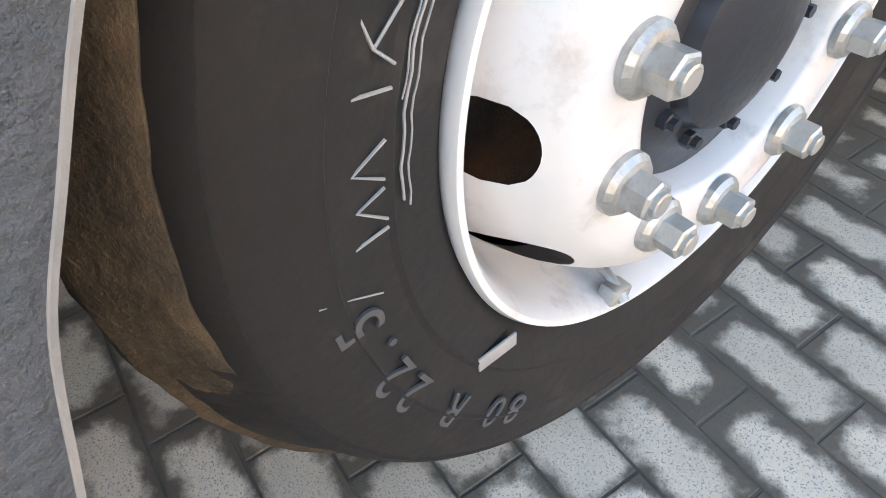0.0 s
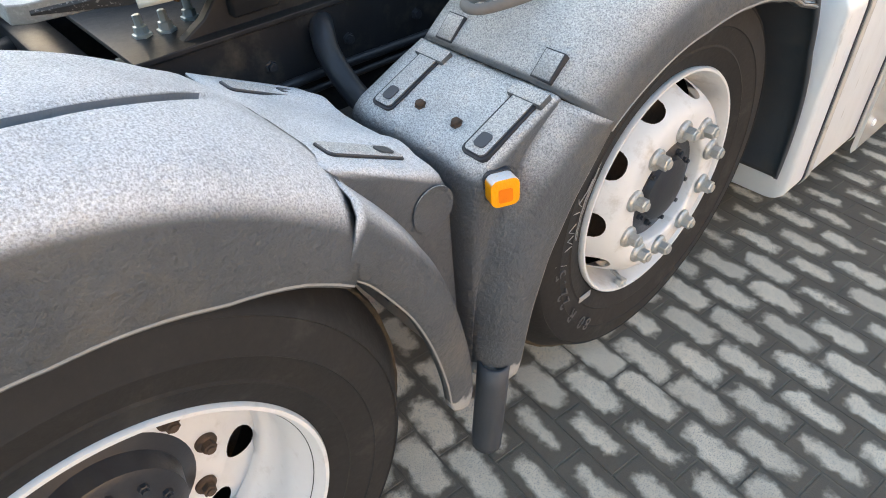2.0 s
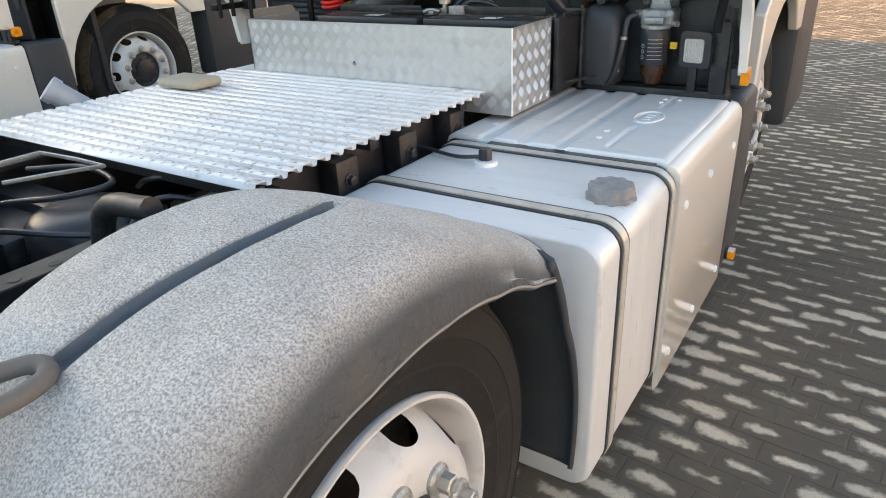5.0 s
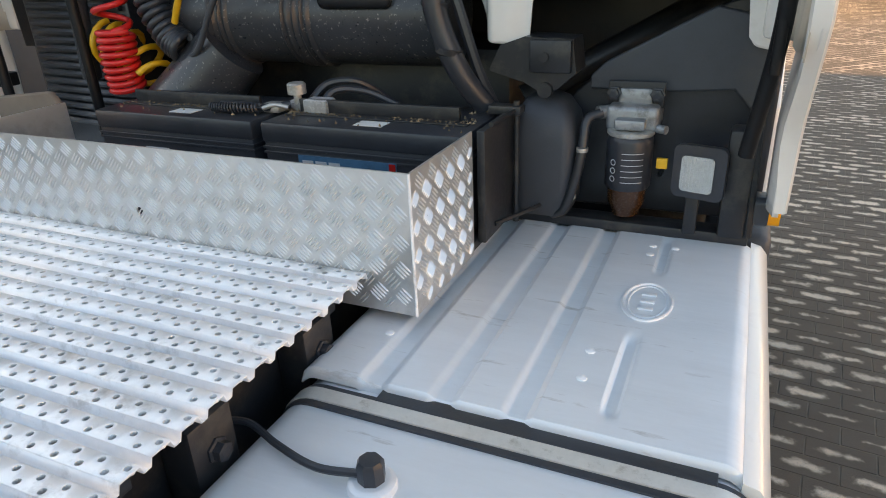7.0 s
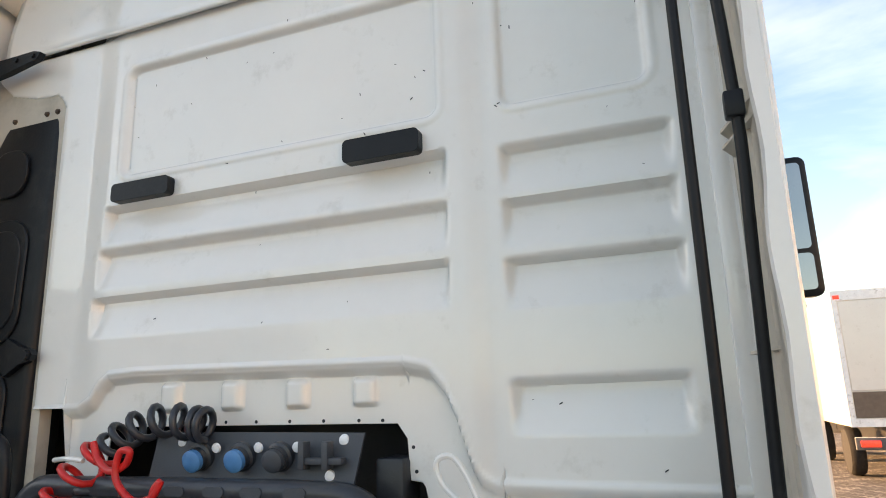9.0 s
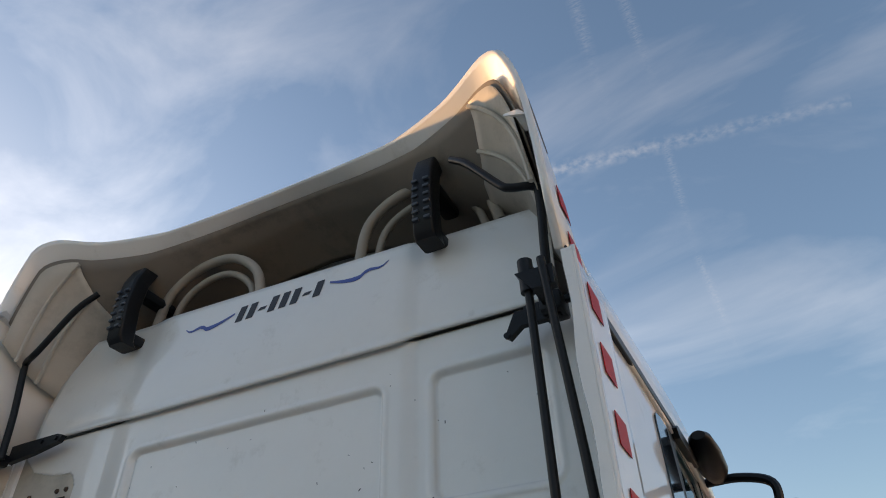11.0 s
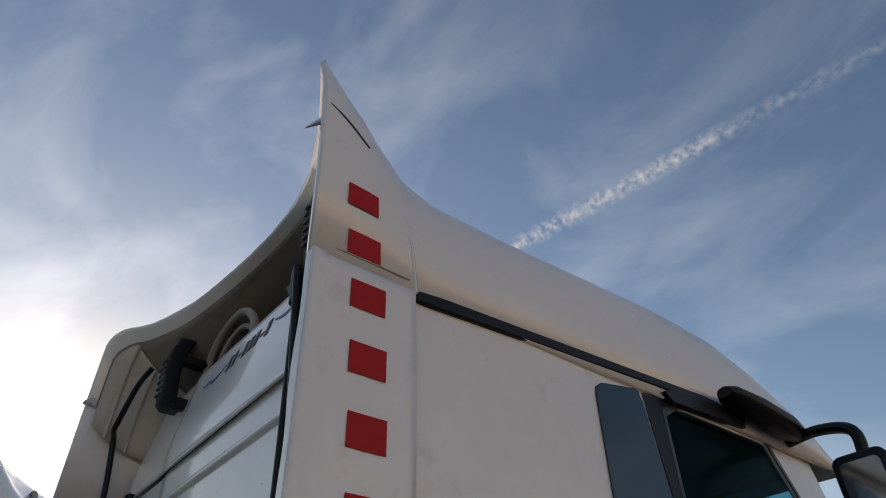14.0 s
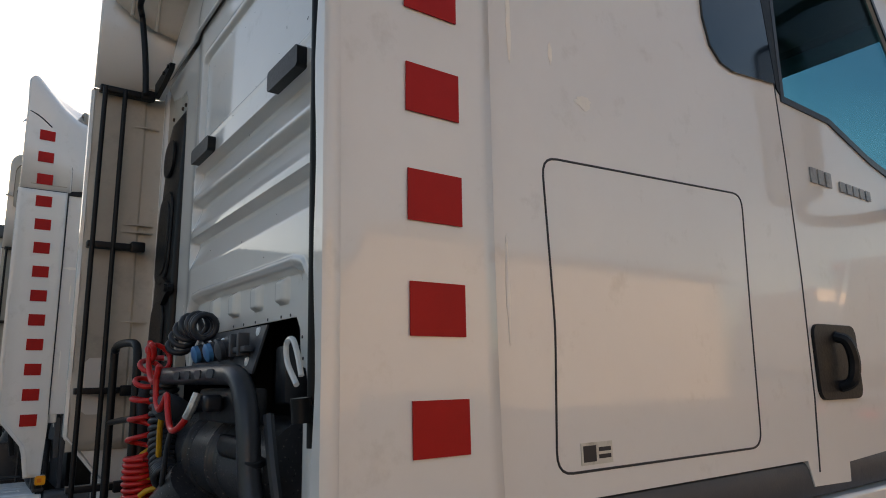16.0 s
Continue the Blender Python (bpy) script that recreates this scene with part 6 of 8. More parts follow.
for pts in ([(-0.10, 1.80, 1.15), (-0.03, 1.79, 1.155), (0.04, 1.80, 1.15), (0.09, 1.84, 1.152)], [(0.17, 1.86, 1.15), (0.19, 1.90, 1.18), (0.25, 1.95, 1.17), (0.32, 1.99, 1.13)],
            [(0.12, 1.88, 1.15), (0.15, 1.93, 1.19), (0.22, 1.97, 1.19), (0.28, 2.03, 1.13)]):
    b = bmesh.new()
    tube(b, pts, 0.010, 8)
    part("cable", b, BLACKP, switch)
DEBRIS = mat("dry_leaf_dirt", (0.16, 0.115, 0.07), 0.9, vary=0.45, scale=60.0, piece=0.5, island=True)
rough = random.Random(8)
vs, fs = [], []
for k in range(520):
    x = rough.uniform(-0.45, 0.60)
    y = rough.choice((rough.gauss(1.815, 0.008), rough.gauss(1.85, 0.012), rough.uniform(1.74, 1.97)))
    r, a = rough.uniform(0.0015, 0.0055), rough.uniform(0, 6.28)
    base = len(vs)
    vs += [(x + r * q * math.cos(a + 1.57 * j), y + r * 0.6 * math.sin(a + 1.57 * j), 1.1385 if abs(y - 1.815) < 0.02 else 1.1355) for j, q in enumerate((1.4, 0.7, 1.2, 0.8))] + [(x, y, 1.1395 + r * 0.7)]
    fs += [(base + j, base + (j + 1) % 4, base + 4) for j in range(4)]
me = bpy.data.meshes.new("dry_debris")
me.from_pydata(vs, [], fs)
me.materials.append(DEBRIS)
tagged(new("dry_debris", me), "brown dirt and leaf crumbs lying on the batteries", "dirt", kind="stuff")
b = bmesh.new()
tube(b, helix([(-0.11, 1.775, 1.150), (-0.04, 1.770, 1.152), (0.035, 1.785, 1.150)], 0.010, 16, 10), 0.003, 6, 1, smooth=False)
part("sleeve", b, BLACKP, switch, "corrugated black cable sleeve", 40)
b = bmesh.new()
box(b, 0.03, 0.08, 1.80, 1.84, 1.136, 1.160, 0.006)
tube(b, [(0.04, 1.79, 1.15), (0.07, 1.80, 1.158), (0.10, 1.815, 1.15)], 0.006, 8)
part("terminal", b, NUT, switch, "tarnished battery terminal clamp", 40)
# frame that holds the batteries at the side
b = bmesh.new()
tube(b, [(0.665, 1.93, 0.87), (0.665, 1.93, 1.17)], 0.008, 8, smooth=False)
tube(b, [(0.655, 1.78, 1.15), (0.665, 1.93, 1.15)], 0.006, 8, smooth=False)
tube(b, [(0.655, 1.80, 0.91), (0.72, 1.95, 0.91)], 0.006, 8, smooth=False)
box(b, 0.60, 0.68, 1.91, 1.95, 1.14, 1.16, 0.003)
box(b, 0.635, 0.655, 1.74, 2.0, 0.885, 1.145, 0.004)
tagged(part("battery_frame", b, BLACKM, truck, "black battery hold-down frame", 40))
b = bmesh.new()
prism(b, [(-0.86, 0.87), (-0.60, 0.87), (-0.585, 1.14), (-0.62, 1.18), (-0.86, 1.155)], lambda u, v, d: (u, 1.70 + d, v), 0.02)
tagged(part("cover_board", b, BROWN, None, "", 30, bevel=0.006), "brown fibre board standing beside the batteries", "board")

# dark bay under the cab: black sheets added in place of its shade
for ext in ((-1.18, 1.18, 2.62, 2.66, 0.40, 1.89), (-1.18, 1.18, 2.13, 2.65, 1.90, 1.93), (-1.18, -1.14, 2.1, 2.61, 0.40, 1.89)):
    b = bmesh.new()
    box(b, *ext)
    part("bay_lining", b, BLACKP, truck, "black sheet added for the shade in the engine bay", 0)
b = bmesh.new()
box(b, -0.55, 0.55, 2.25, 2.6, 0.55, 1.25, 0.05)
part("engine_block", b, BLACKM, truck, "dark engine and gearbox", 40)
# intake pipe with ribs
b = bmesh.new()
prof = []
for k in range(0, 295):
    h = -0.44 + k * 0.003
    ribs_h = [-0.25, -0.23, -0.21, -0.19, 0.00, 0.02, 0.04, 0.06, 0.08]
    prof.append((0.130 + 0.010 * max([max(0, 1 - abs(h - q) / 0.007) for q in ribs_h]), h))
revolve(b, prof, Matrix.Translation((0.0, 2.10, 1.345)) @ Matrix.Rotation(radians(90), 4, "Y"), 40)
intake = part("intake_pipe", b, DUSTYP, truck, "ribbed black air intake pipe with dust specks", 40)
b = bmesh.new()
box(b, 0.12, 0.33, 1.955, 1.985, 1.37, 1.43, 0.02, 3)
part("slot_frame", b, BLACKM, intake, "", 40)
b = bmesh.new()
cyl(b, (-0.22, 2.02, 1.26), (-0.42, 1.95, 1.05), 0.10, 0.12, 28)
part("elbow", b, DUSTYP, intake, "", 40)
# radiator hose ribs at the far side
b = bmesh.new()
box(b, -1.05, -0.58, 2.0, 2.1, 0.9, 1.48, 0.02)
low_duct = part("ribbed_duct", b, BLACKP, truck, "black ribbed air duct", 40)
for k in range(16):
    b = bmesh.new()
    z = 1.02 + k * 0.026
    tube(b, [(-1.02, 2.0, z), (-0.80, 1.97, z), (-0.60, 1.99, z - 0.01)], 0.010, 6, 3)
    part("rib", b, BLACKP, low_duct, "", 40)
# connector panel and its bent support tube
b = bmesh.new()
prism(b, [(-0.20, 1.60), (0.37, 1.595), (0.385, 1.715), (-0.20, 1.725)], lambda u, v, d: (u, 1.905 + d + (v - 1.6) * 0.25, v), 0.006)
panel = part("connector_panel", b, SLATE, truck, "grey steel connector panel", 20)
for x, mt in ((-0.045, BLUE), (0.075, BLUE), (0.18, BLACKP)):
    b = bmesh.new()
    m = Matrix.Translation((x, 1.90 + 0.018, 1.668)) @ Matrix.Rotation(radians(104), 4, "X")
    revolve(b, [(0.034, 0.0), (0.034, 0.012), (0.028, 0.016), (0.028, 0.03)], m, 20)
    sock = part("socket", b, BLACKP, panel, "black trailer socket", 40)
    b = bmesh.new()
    revolve(b, [(0.026, 0.03), (0.026, 0.042), (0.02, 0.046), (0.005, 0.047)], m, 20)
    part("lid", b, mt if mt is BLUE else SLATE, sock, "blue spring lid" if mt is BLUE else "grey spring lid", 40)
    piece("bolt", RIVET, panel, m @ Matrix.Translation((0.045, 0.02, 0.001)) @ Matrix.Scale(0.9, 4))
b = bmesh.new()
for x in (0.25, 0.31):
    box(b, x - 0.008, x + 0.008, 1.885, 1.915, 1.64, 1.70, 0.003)
box(b, 0.25, 0.35, 1.89, 1.915, 1.65, 1.665, 0.003)
part("parking_bracket", b, SLATE, panel, "", 30)
for x, z in ((0.31, 1.625), (0.335, 1.70), (-0.12, 1.70)):
    piece("bolt", RIVET, panel, Matrix.Translation((x, 1.909 + (z - 1.6) * 0.25, z)) @ Matrix.Rotation(radians(90), 4, "X"))
b = bmesh.new()
tube(b, [(-0.62, 1.86, 1.20), (-0.60, 1.86, 1.45), (-0.52, 1.86, 1.59), (-0.35, 1.86, 1.60), (0.0, 1.86, 1.598), (0.30, 1.86, 1.595), (0.40, 1.86, 1.585), (0.455, 1.86, 1.54), (0.485, 1.86, 1.46), (0.505, 1.86, 1.36), (0.55, 1.87, 1.25), (0.60, 1.90, 1.17)], 0.027, 14, 6)
frame_tube = part("support_tube", b, BLACKP, truck, "glossy black bent support tube", 50)
for x in (-0.05, 0.06, 0.16, 0.27):
    b = bmesh.new()
    prism(b, rounded(x - 0.028, x + 0.028, 1.587, 1.609, 0.0105), lambda u, v, d: (u, 1.835 - d, v), 0.004)
    part("boss", b, SLATE, frame_tube, "", 40)
for z in (1.40, 1.30):
    b = bmesh.new()
    x = 0.496 if z > 1.35 else 0.527
    revolve(b, [(0.0285, -0.008), (0.031, -0.006), (0.031, 0.006), (0.0285, 0.008)], Matrix.Translation((x, 1.865, z)) @ Matrix.Rotation(radians(12), 4, "Y"), 16)
    part("clip", b, BLACKM, frame_tube, "", 40)
b = bmesh.new()
tube(b, [(0.50, 1.90, 1.5), (0.54, 1.90, 1.38), (0.58, 1.91, 1.25), (0.62, 1.93, 1.15)], 0.013, 8)
part("cable", b, BLACKP, frame_tube)
b = bmesh.new()
box(b, -0.02, 0.42, 1.89, 1.93, 1.47, 1.56, 0.01)
box(b, 0.40, 0.47, 1.95, 2.05, 1.52, 1.66, 0.01)
carrier = part("carrier_plate", b, BLACKM, truck, "black carrier plate", 30)
b = bmesh.new()
box(b, 0.155, 0.225, 1.835, 1.885, 1.500, 1.545, 0.012, 3)
cyl(b, (0.19, 1.82, 1.522), (0.19, 1.84, 1.522), 0.022, seg=18)
valve_ob = part("coupling_valve", b, BLACKP, carrier, "black hose coupling valve", 40)
b = bmesh.new()
tube(b, [(0.125, 1.83, 1.525), (0.165, 1.825, 1.522), (0.19, 1.815, 1.522)], 0.006, 8)
tube(b, [(0.145, 1.828, 1.508), (0.148, 1.826, 1.54)], 0.004, 6, smooth=False)
part("tee_fitting", b, NUT, valve_ob, "zinc tee fitting", 40)


# coiled lines
red_coil = thing("red_air_coil", "bright red coiled air line hanging from the support tube", "hose")
b = bmesh.new()
tube(b, helix([(-0.27, 1.84, 1.69), (-0.36, 1.83, 1.62), (-0.42, 1.83, 1.54), (-0.445, 1.83, 1.44), (-0.45, 1.83, 1.34)], 0.042, 6.2), 0.0085, 8, 1, smooth=False)
part("coil", b, REDHOSE, red_coil, "stretched red coil", 50)
b = bmesh.new()
tube(b, helix([(-0.45, 1.83, 1.34), (-0.455, 1.83, 1.26), (-0.46, 1.84, 1.18)], 0.044, 8.5), 0.0085, 8, 1, smooth=False)
part("coil", b, REDHOSE, red_coil, "tight red coil", 50)
b = bmesh.new()
tube(b, [(-0.27, 1.80, 1.71), (-0.25, 1.80, 1.67), (-0.20, 1.79, 1.645), (-0.155, 1.79, 1.66), (-0.135, 1.78, 1.69), (-0.165, 1.78, 1.685), (-0.17, 1.78, 1.63), (-0.12, 1.78, 1.585), (-0.065, 1.78, 1.59), (-0.04, 1.78, 1.625), (-0.06, 1.78, 1.60), (-0.055, 1.78, 1.54),
         (-0.01, 1.78, 1.505), (0.045, 1.78, 1.53), (0.07, 1.78, 1.545), (0.09, 1.78, 1.50), (0.13, 1.78, 1.46), (0.19, 1.78, 1.462), (0.235, 1.79, 1.49), (0.25, 1.80, 1.53)], 0.0085, 8, 6)
part("tail", b, REDHOSE, red_coil, "", 50)
b = bmesh.new()
tube(b, [(0.235, 1.79, 1.49), (0.248, 1.798, 1.515), (0.252, 1.81, 1.55)], 0.0115, 8)
part("sleeve", b, NUT, red_coil, "grey coupling sleeve", 40)
black_coil = thing("black_electric_coil", "thick black coiled trailer cable", "cable")
b = bmesh.new()
tube(b, helix([(-0.335, 1.87, 1.60), (-0.345, 1.87, 1.50), (-0.335, 1.87, 1.40), (-0.29, 1.87, 1.32), (-0.25, 1.87, 1.29)], 0.036, 18), 0.010, 8, 1, smooth=False)
part("coil", b, BLACKP, black_coil, "", 50)
b = bmesh.new()
tube(b, helix([(-0.32, 1.90, 1.69), (-0.26, 1.90, 1.73), (-0.16, 1.90, 1.755), (-0.06, 1.90, 1.745), (-0.02, 1.90, 1.74)], 0.036, 6.5), 0.0095, 8, 1, smooth=False)
part("coil", b, BLACKP, black_coil, "", 50)
b = bmesh.new()
tube(b, [(-0.25, 1.86, 1.27), (-0.18, 1.84, 1.29), (-0.10, 1.83, 1.40), (-0.04, 1.83, 1.47)], 0.008, 8)
part("tail", b, SLATE, black_coil, "", 50)
b = bmesh.new()
revolve(b, [(0.034, -0.05), (0.038, -0.02), (0.038, 0.012), (0.028, 0.03), (0.01, 0.034)], Matrix.Translation((-0.04, 1.81, 1.51)) @ Matrix.Rotation(radians(70), 4, "X") @ Matrix.Rotation(radians(20), 4, "Y"), 18)
part("plug", b, SLATE, black_coil, "grey trailer plug", 40)
yellow_coil = thing("yellow_air_coil", "yellow coiled air line behind the red one", "hose")
b = bmesh.new()
tube(b, [(-0.14, 1.83, 1.54), (-0.15, 1.82, 1.47), (-0.20, 1.83, 1.42), (-0.24, 1.84, 1.36)], 0.009, 8)
part("tail", b, YELLOW, yellow_coil, "", 50)
b = bmesh.new()
tube(b, helix([(-0.57, 1.90, 1.30), (-0.52, 1.90, 1.285), (-0.45, 1.90, 1.25), (-0.40, 1.88, 1.20)], 0.060, 4.2, 16), 0.009, 8, 1, smooth=False)
part("coil", b, YELLOW, yellow_coil, "", 50)

# the connector group sits close to the wall
BACK_EYE = Vector((1.088, 0.615, 1.675))
SET_BACK = Matrix.Translation(BACK_EYE) @ Matrix.Scale(1.056, 4) @ Matrix.Translation(-BACK_EYE)
for ob in (red_coil, black_coil, yellow_coil, frame_tube, panel, carrier):
    ob.matrix_basis = SET_BACK @ ob.matrix_basis

# black intake duct up the far side of the rear wall
b = bmesh.new()
secs = []
for z, x0, y0 in ((1.25, -1.15, 2.035), (1.5, -1.155, 2.03), (1.9, -1.16, 2.035), (2.4, -1.15, 2.045), (2.70, -1.13, 2.055), (2.765, -1.10, 2.06), (2.805, -1.085, 2.065), (2.822, -1.07, 2.085)):
    secs.append([(x, y, z) for x, y in rounded(x0, -0.826, y0, 2.17, 0.022)])
loft(b, secs)
duct = part("air_duct", b, BLACKX, truck, "tall black plastic air duct", 40)
for x0, x1, z0, z1, r, proud in ((-1.13, -0.905, 1.42, 1.93, 0.09, 0.012), (-1.13, -0.895, 2.00, 2.42, 0.10, 0.012), (-1.10, -0.915, 2.04, 2.38, 0.085, 0.018), (-1.11, -0.94, 2.50, 2.67, 0.07, 0.014)):
    b = bmesh.new()
    prism(b, rounded(x0, x1, z0, z1, r), lambda u, v, d: (u, 2.047 + 0.02 * (v - 2.4) - d, v), proud)
    part("duct_rib", b, BLACKX, duct, "", 40, bevel=0.006)
for x in (-1.055, -0.90, -0.85):
    piece("duct_bolt", RUSTBOLT, duct, Matrix.Translation((x, 2.062, 2.79)) @ Matrix.Rotation(radians(90), 4, "X") @ Matrix.Scale(0.7, 4))
b = bmesh.new()
prism(b, [(-0.91, 1.90), (-0.85, 1.935), (-0.805, 1.945), (-0.792, 1.962), (-0.805, 1.98), (-0.85, 1.99), (-0.91, 2.02)], lambda u, v, d: (u, 2.035 - d, v), 0.02)
cyl(b, (-0.815, 2.02, 1.962), (-0.815, 2.002, 1.962), 0.016, seg=12)
part("duct_clip", b, BLACKX, duct, "black bolted duct bracket", 40)
b = bmesh.new()
tube(b, [(-0.68, 1.90, 1.0), (-0.69, 1.90, 1.50), (-0.70, 1.90, 1.66), (-0.735, 1.90, 1.72), (-0.82, 1.89, 1.735), (-0.98, 1.88, 1.735), (-1.04, 1.88, 1.715), (-1.06, 1.88, 1.65), (-1.06, 1.88, 1.0)], 0.016, 10)
tube(b, [(-1.06, 1.88, 1.42), (-0.69, 1.90, 1.45)], 0.012, 8, smooth=False)
part("grab_rail", b, BLACKX, truck, "black tubular grab rail", 50)

# ---- fuel filter, hose box and work lamp at the front of the tank ----
b = bmesh.new()
prism(b, [(0.70, 1.10), (0.82, 1.22), (1.09, 1.37), (1.20, 1.40), (1.22, 1.25), (1.22, 0.86), (0.62, 0.86), (0.64, 1.05)], lambda u, v, d: (u, 2.13 + d, v), 0.03)
wing = part("wing_panel", b, BLACKP, truck, "black splash panel", 20, bevel=0.006)
b = bmesh.new()
prism(b, [(0.80, 1.205), (0.832, 1.236), (1.069, 1.362), (1.19, 1.335), (1.196, 1.06), (1.165, 1.14), (1.126, 1.182), (0.987, 1.172), (0.80, 1.172)], lambda u, v, d: (u, 2.098 + d, v), 0.032)
part("wing_brace", b, SLATE, wing, "", 20, bevel=0.004)
filt = thing("fuel_filter", "black screw-on fuel filter under a cast aluminium head", "filter")
b = bmesh.new()
box(b, 0.855, 0.975, 2.02, 2.128, 1.09, 1.15, 0.012, 3)
box(b, 0.875, 0.955, 2.06, 2.125, 1.14, 1.185, 0.008)
cyl(b, (0.835, 2.03, 1.13), (0.86, 2.05, 1.13), 0.016)
cyl(b, (0.975, 2.03, 1.10), (0.995, 2.02, 1.10), 0.010)
box(b, 0.88, 0.95, 1.99, 2.03, 1.10, 1.125, 0.006)
part("head", b, CASTALU, filt, "grey cast head", 40)
for x in (0.865, 0.965):
    piece("bolt", RAILBOLT, filt, Matrix.Translation((x, 2.06, 1.172)) @ Matrix.Rotation(radians(90), 4, "X") @ Matrix.Scale(1.1, 4))
b = bmesh.new()
box(b, 0.85, 0.98, 2.066, 2.075, 1.14, 1.20, 0.003)
part("bracket", b, BLACKM, filt, "", 30)
b = bmesh.new()
revolve(b, [(0.050, 0.955), (0.054, 0.962), (0.054, 1.072), (0.050, 1.085), (0.04, 1.092)], Matrix.Translation((0.915, 2.03, 0)), 32)
can = part("canister", b, BLACKP, filt, "black filter canister with white print", 40)
b = bmesh.new()
for k in range(6):
    secs = [[(0.915 + 0.0546 * math.cos(a), 2.03 + 0.0546 * math.sin(a), z) for z in (0.978 + k * 0.014, 0.9795 + k * 0.014)] for a in np.linspace(radians(-100), radians(-45), 10)]
    loft(b, secs, False)
part("print", b, SILVERINK, can, "unreadable white print", 0)
for k in range(3):
    b = bmesh.new()
    a = radians(-122)
    c = Vector((0.915 + 0.0545 * math.cos(a), 2.03 + 0.0545 * math.sin(a), 0.985 + 0.02 * k))
    q = Vector((math.cos(a), math.sin(a), 0)).to_track_quat("Z", "Y").to_matrix().to_4x4()
    revolve(b, [(0.0075, 0.0), (0.0075, 0.0008), (0.0055, 0.0008), (0.0055, 0.0)], Matrix.Translation(c) @ q, 16, caps=False)
    part("symbol", b, SILVERINK, can, "", 0)
b = bmesh.new()
revolve(b, [(0.052, 1.084), (0.055, 1.088), (0.055, 1.094), (0.05, 1.097)], Matrix.Translation((0.915, 2.03, 0)), 32)
part("ring", b, NUT, filt, "", 40)
b = bmesh.new()
revolve(b, [(0.02, 0.880), (0.030, 0.884), (0.035, 0.90), (0.044, 0.918), (0.046, 0.955)], Matrix.Translation((0.915, 2.03, 0)), 24)
part("bowl", b, AMBERCUP, filt, "amber water bowl", 40)
b = bmesh.new()
tube(b, [(0.845, 2.03, 1.13), (0.815, 2.01, 1.115), (0.81, 1.99, 1.05), (0.80, 1.98, 0.98), (0.775, 1.98, 0.90), (0.74, 2.0, 0.87)], 0.012, 10)
hose = part("hose", b, BLACKP, filt, "black fuel hose", 40)
for z in (1.05, 0.93):
    b = bmesh.new()
    x = 0.811 if z > 1 else 0.787
    cyl(b, (x, 1.985, z - 0.005), (x, 1.985, z + 0.005), 0.0145)
    part("hose_clamp", b, NUT, hose, "", 40)
b = bmesh.new()
box(b, 0.983, 1.008, 1.985, 1.998, 1.018, 1.042, 0.002)
tagged(part("yellow_clip", b, YELLOW, filt, "small yellow plastic clip", 30))
b = bmesh.new()
tube(b, [(0.995, 1.995, 1.03), (0.99, 2.05, 0.99), (0.98, 2.12, 0.96)], 0.006, 6)
part("clip_stem", b, BLACKP, filt)
b = bmesh.new()
secs = []
for z, k in ((0.87, 0.0), (0.90, 0.012), (1.06, 0.018), (1.12, 0.008), (1.155, -0.02), (1.165, -0.05)):
    secs.append([(x, y, z) for x, y in rounded(0.645 - k * 0.5, 0.775 + k, 1.985 - k, 2.12, 0.03)])
loft(b, secs)
part("expansion_bottle", b, SLATE, truck, "dark moulded plastic reservoir", 40)
b = bmesh.new()
prism(b, [(0.57, 1.225), (0.60, 1.285), (0.66, 1.305), (0.775, 1.300), (0.785, 1.225), (0.74, 1.185), (0.70, 1.178), (0.66, 1.20)], lambda u, v, d: (u, 2.0 + d, v), 0.10)
box(b, 0.675, 0.775, 1.985, 2.01, 1.225, 1.300, 0.006)
cyl(b, (0.712, 1.98, 1.262), (0.712, 2.0, 1.262), 0.012, seg=8)
cyl(b, (0.714, 1.985, 1.185), (0.714, 2.02, 1.185), 0.018, seg=12)
part("cab_mount", b, BLACKM, truck, "black cab suspension mount", 40)
b = bmesh.new()
tube(b, [(0.60, 2.2, 1.12), (0.9, 2.35, 1.28), (1.12, 2.5, 1.40)], 0.035, 10)
part("cab_link", b, BLACKM, truck)
lamp = thing("work_lamp", "square black work lamp with a ribbed clear lens", "lamp")
lm = Matrix.Translation((1.08, 1.975, 1.022)) @ Matrix.Rotation(radians(-14), 4, "Z") @ REAR
b = bmesh.new()
secs = [[lm @ Vector((x, y, z)) for x, y in rounded(-r, r, -r * 1.05, r * 1.05, 0.016)] for z, r in ((-0.05, 0.032), (-0.035, 0.05), (0.0, 0.058), (0.012, 0.058), (0.013, 0.046))]
loft(b, secs)
part("housing", b, BLACKP, lamp, "black plastic housing", 40)
b = bmesh.new()
prism(b, rounded(-0.038, 0.034, -0.044, 0.038, 0.010), lambda u, v, d: lm @ Vector((u, v, 0.012 + d)), 0.005)
glass = part("lens", b, LAMPGL, lamp, "ribbed clear lens", 30)
for k in range(9):
    b = bmesh.new()
    box(b, -0.034 + k * 0.0076, -0.031 + k * 0.0076, -0.039, 0.034, 0.0165, 0.0190, m=lm)
    part("lens_rib", b, LAMPGL, glass, "", 0)
b = bmesh.new()
box(b, 1.055, 1.085, 1.99, 2.02, 0.862, 0.97, 0.004)
part("stem", b, BLACKM, lamp)
b = bmesh.new()
box(b, 0.62, 1.20, 1.995, 2.06, 0.846, 0.872, 0.004)
box(b, 1.13, 1.19, 1.98, 2.05, 0.865, 1.12, 0.012)
tube(b, [(1.195, 2.0, 0.87), (1.19, 2.0, 1.0), (1.185, 2.0, 1.16)], 0.012, 8)
part("edge_bar", b, BLACKM, truck, "black frame bar behind the cover", 30)
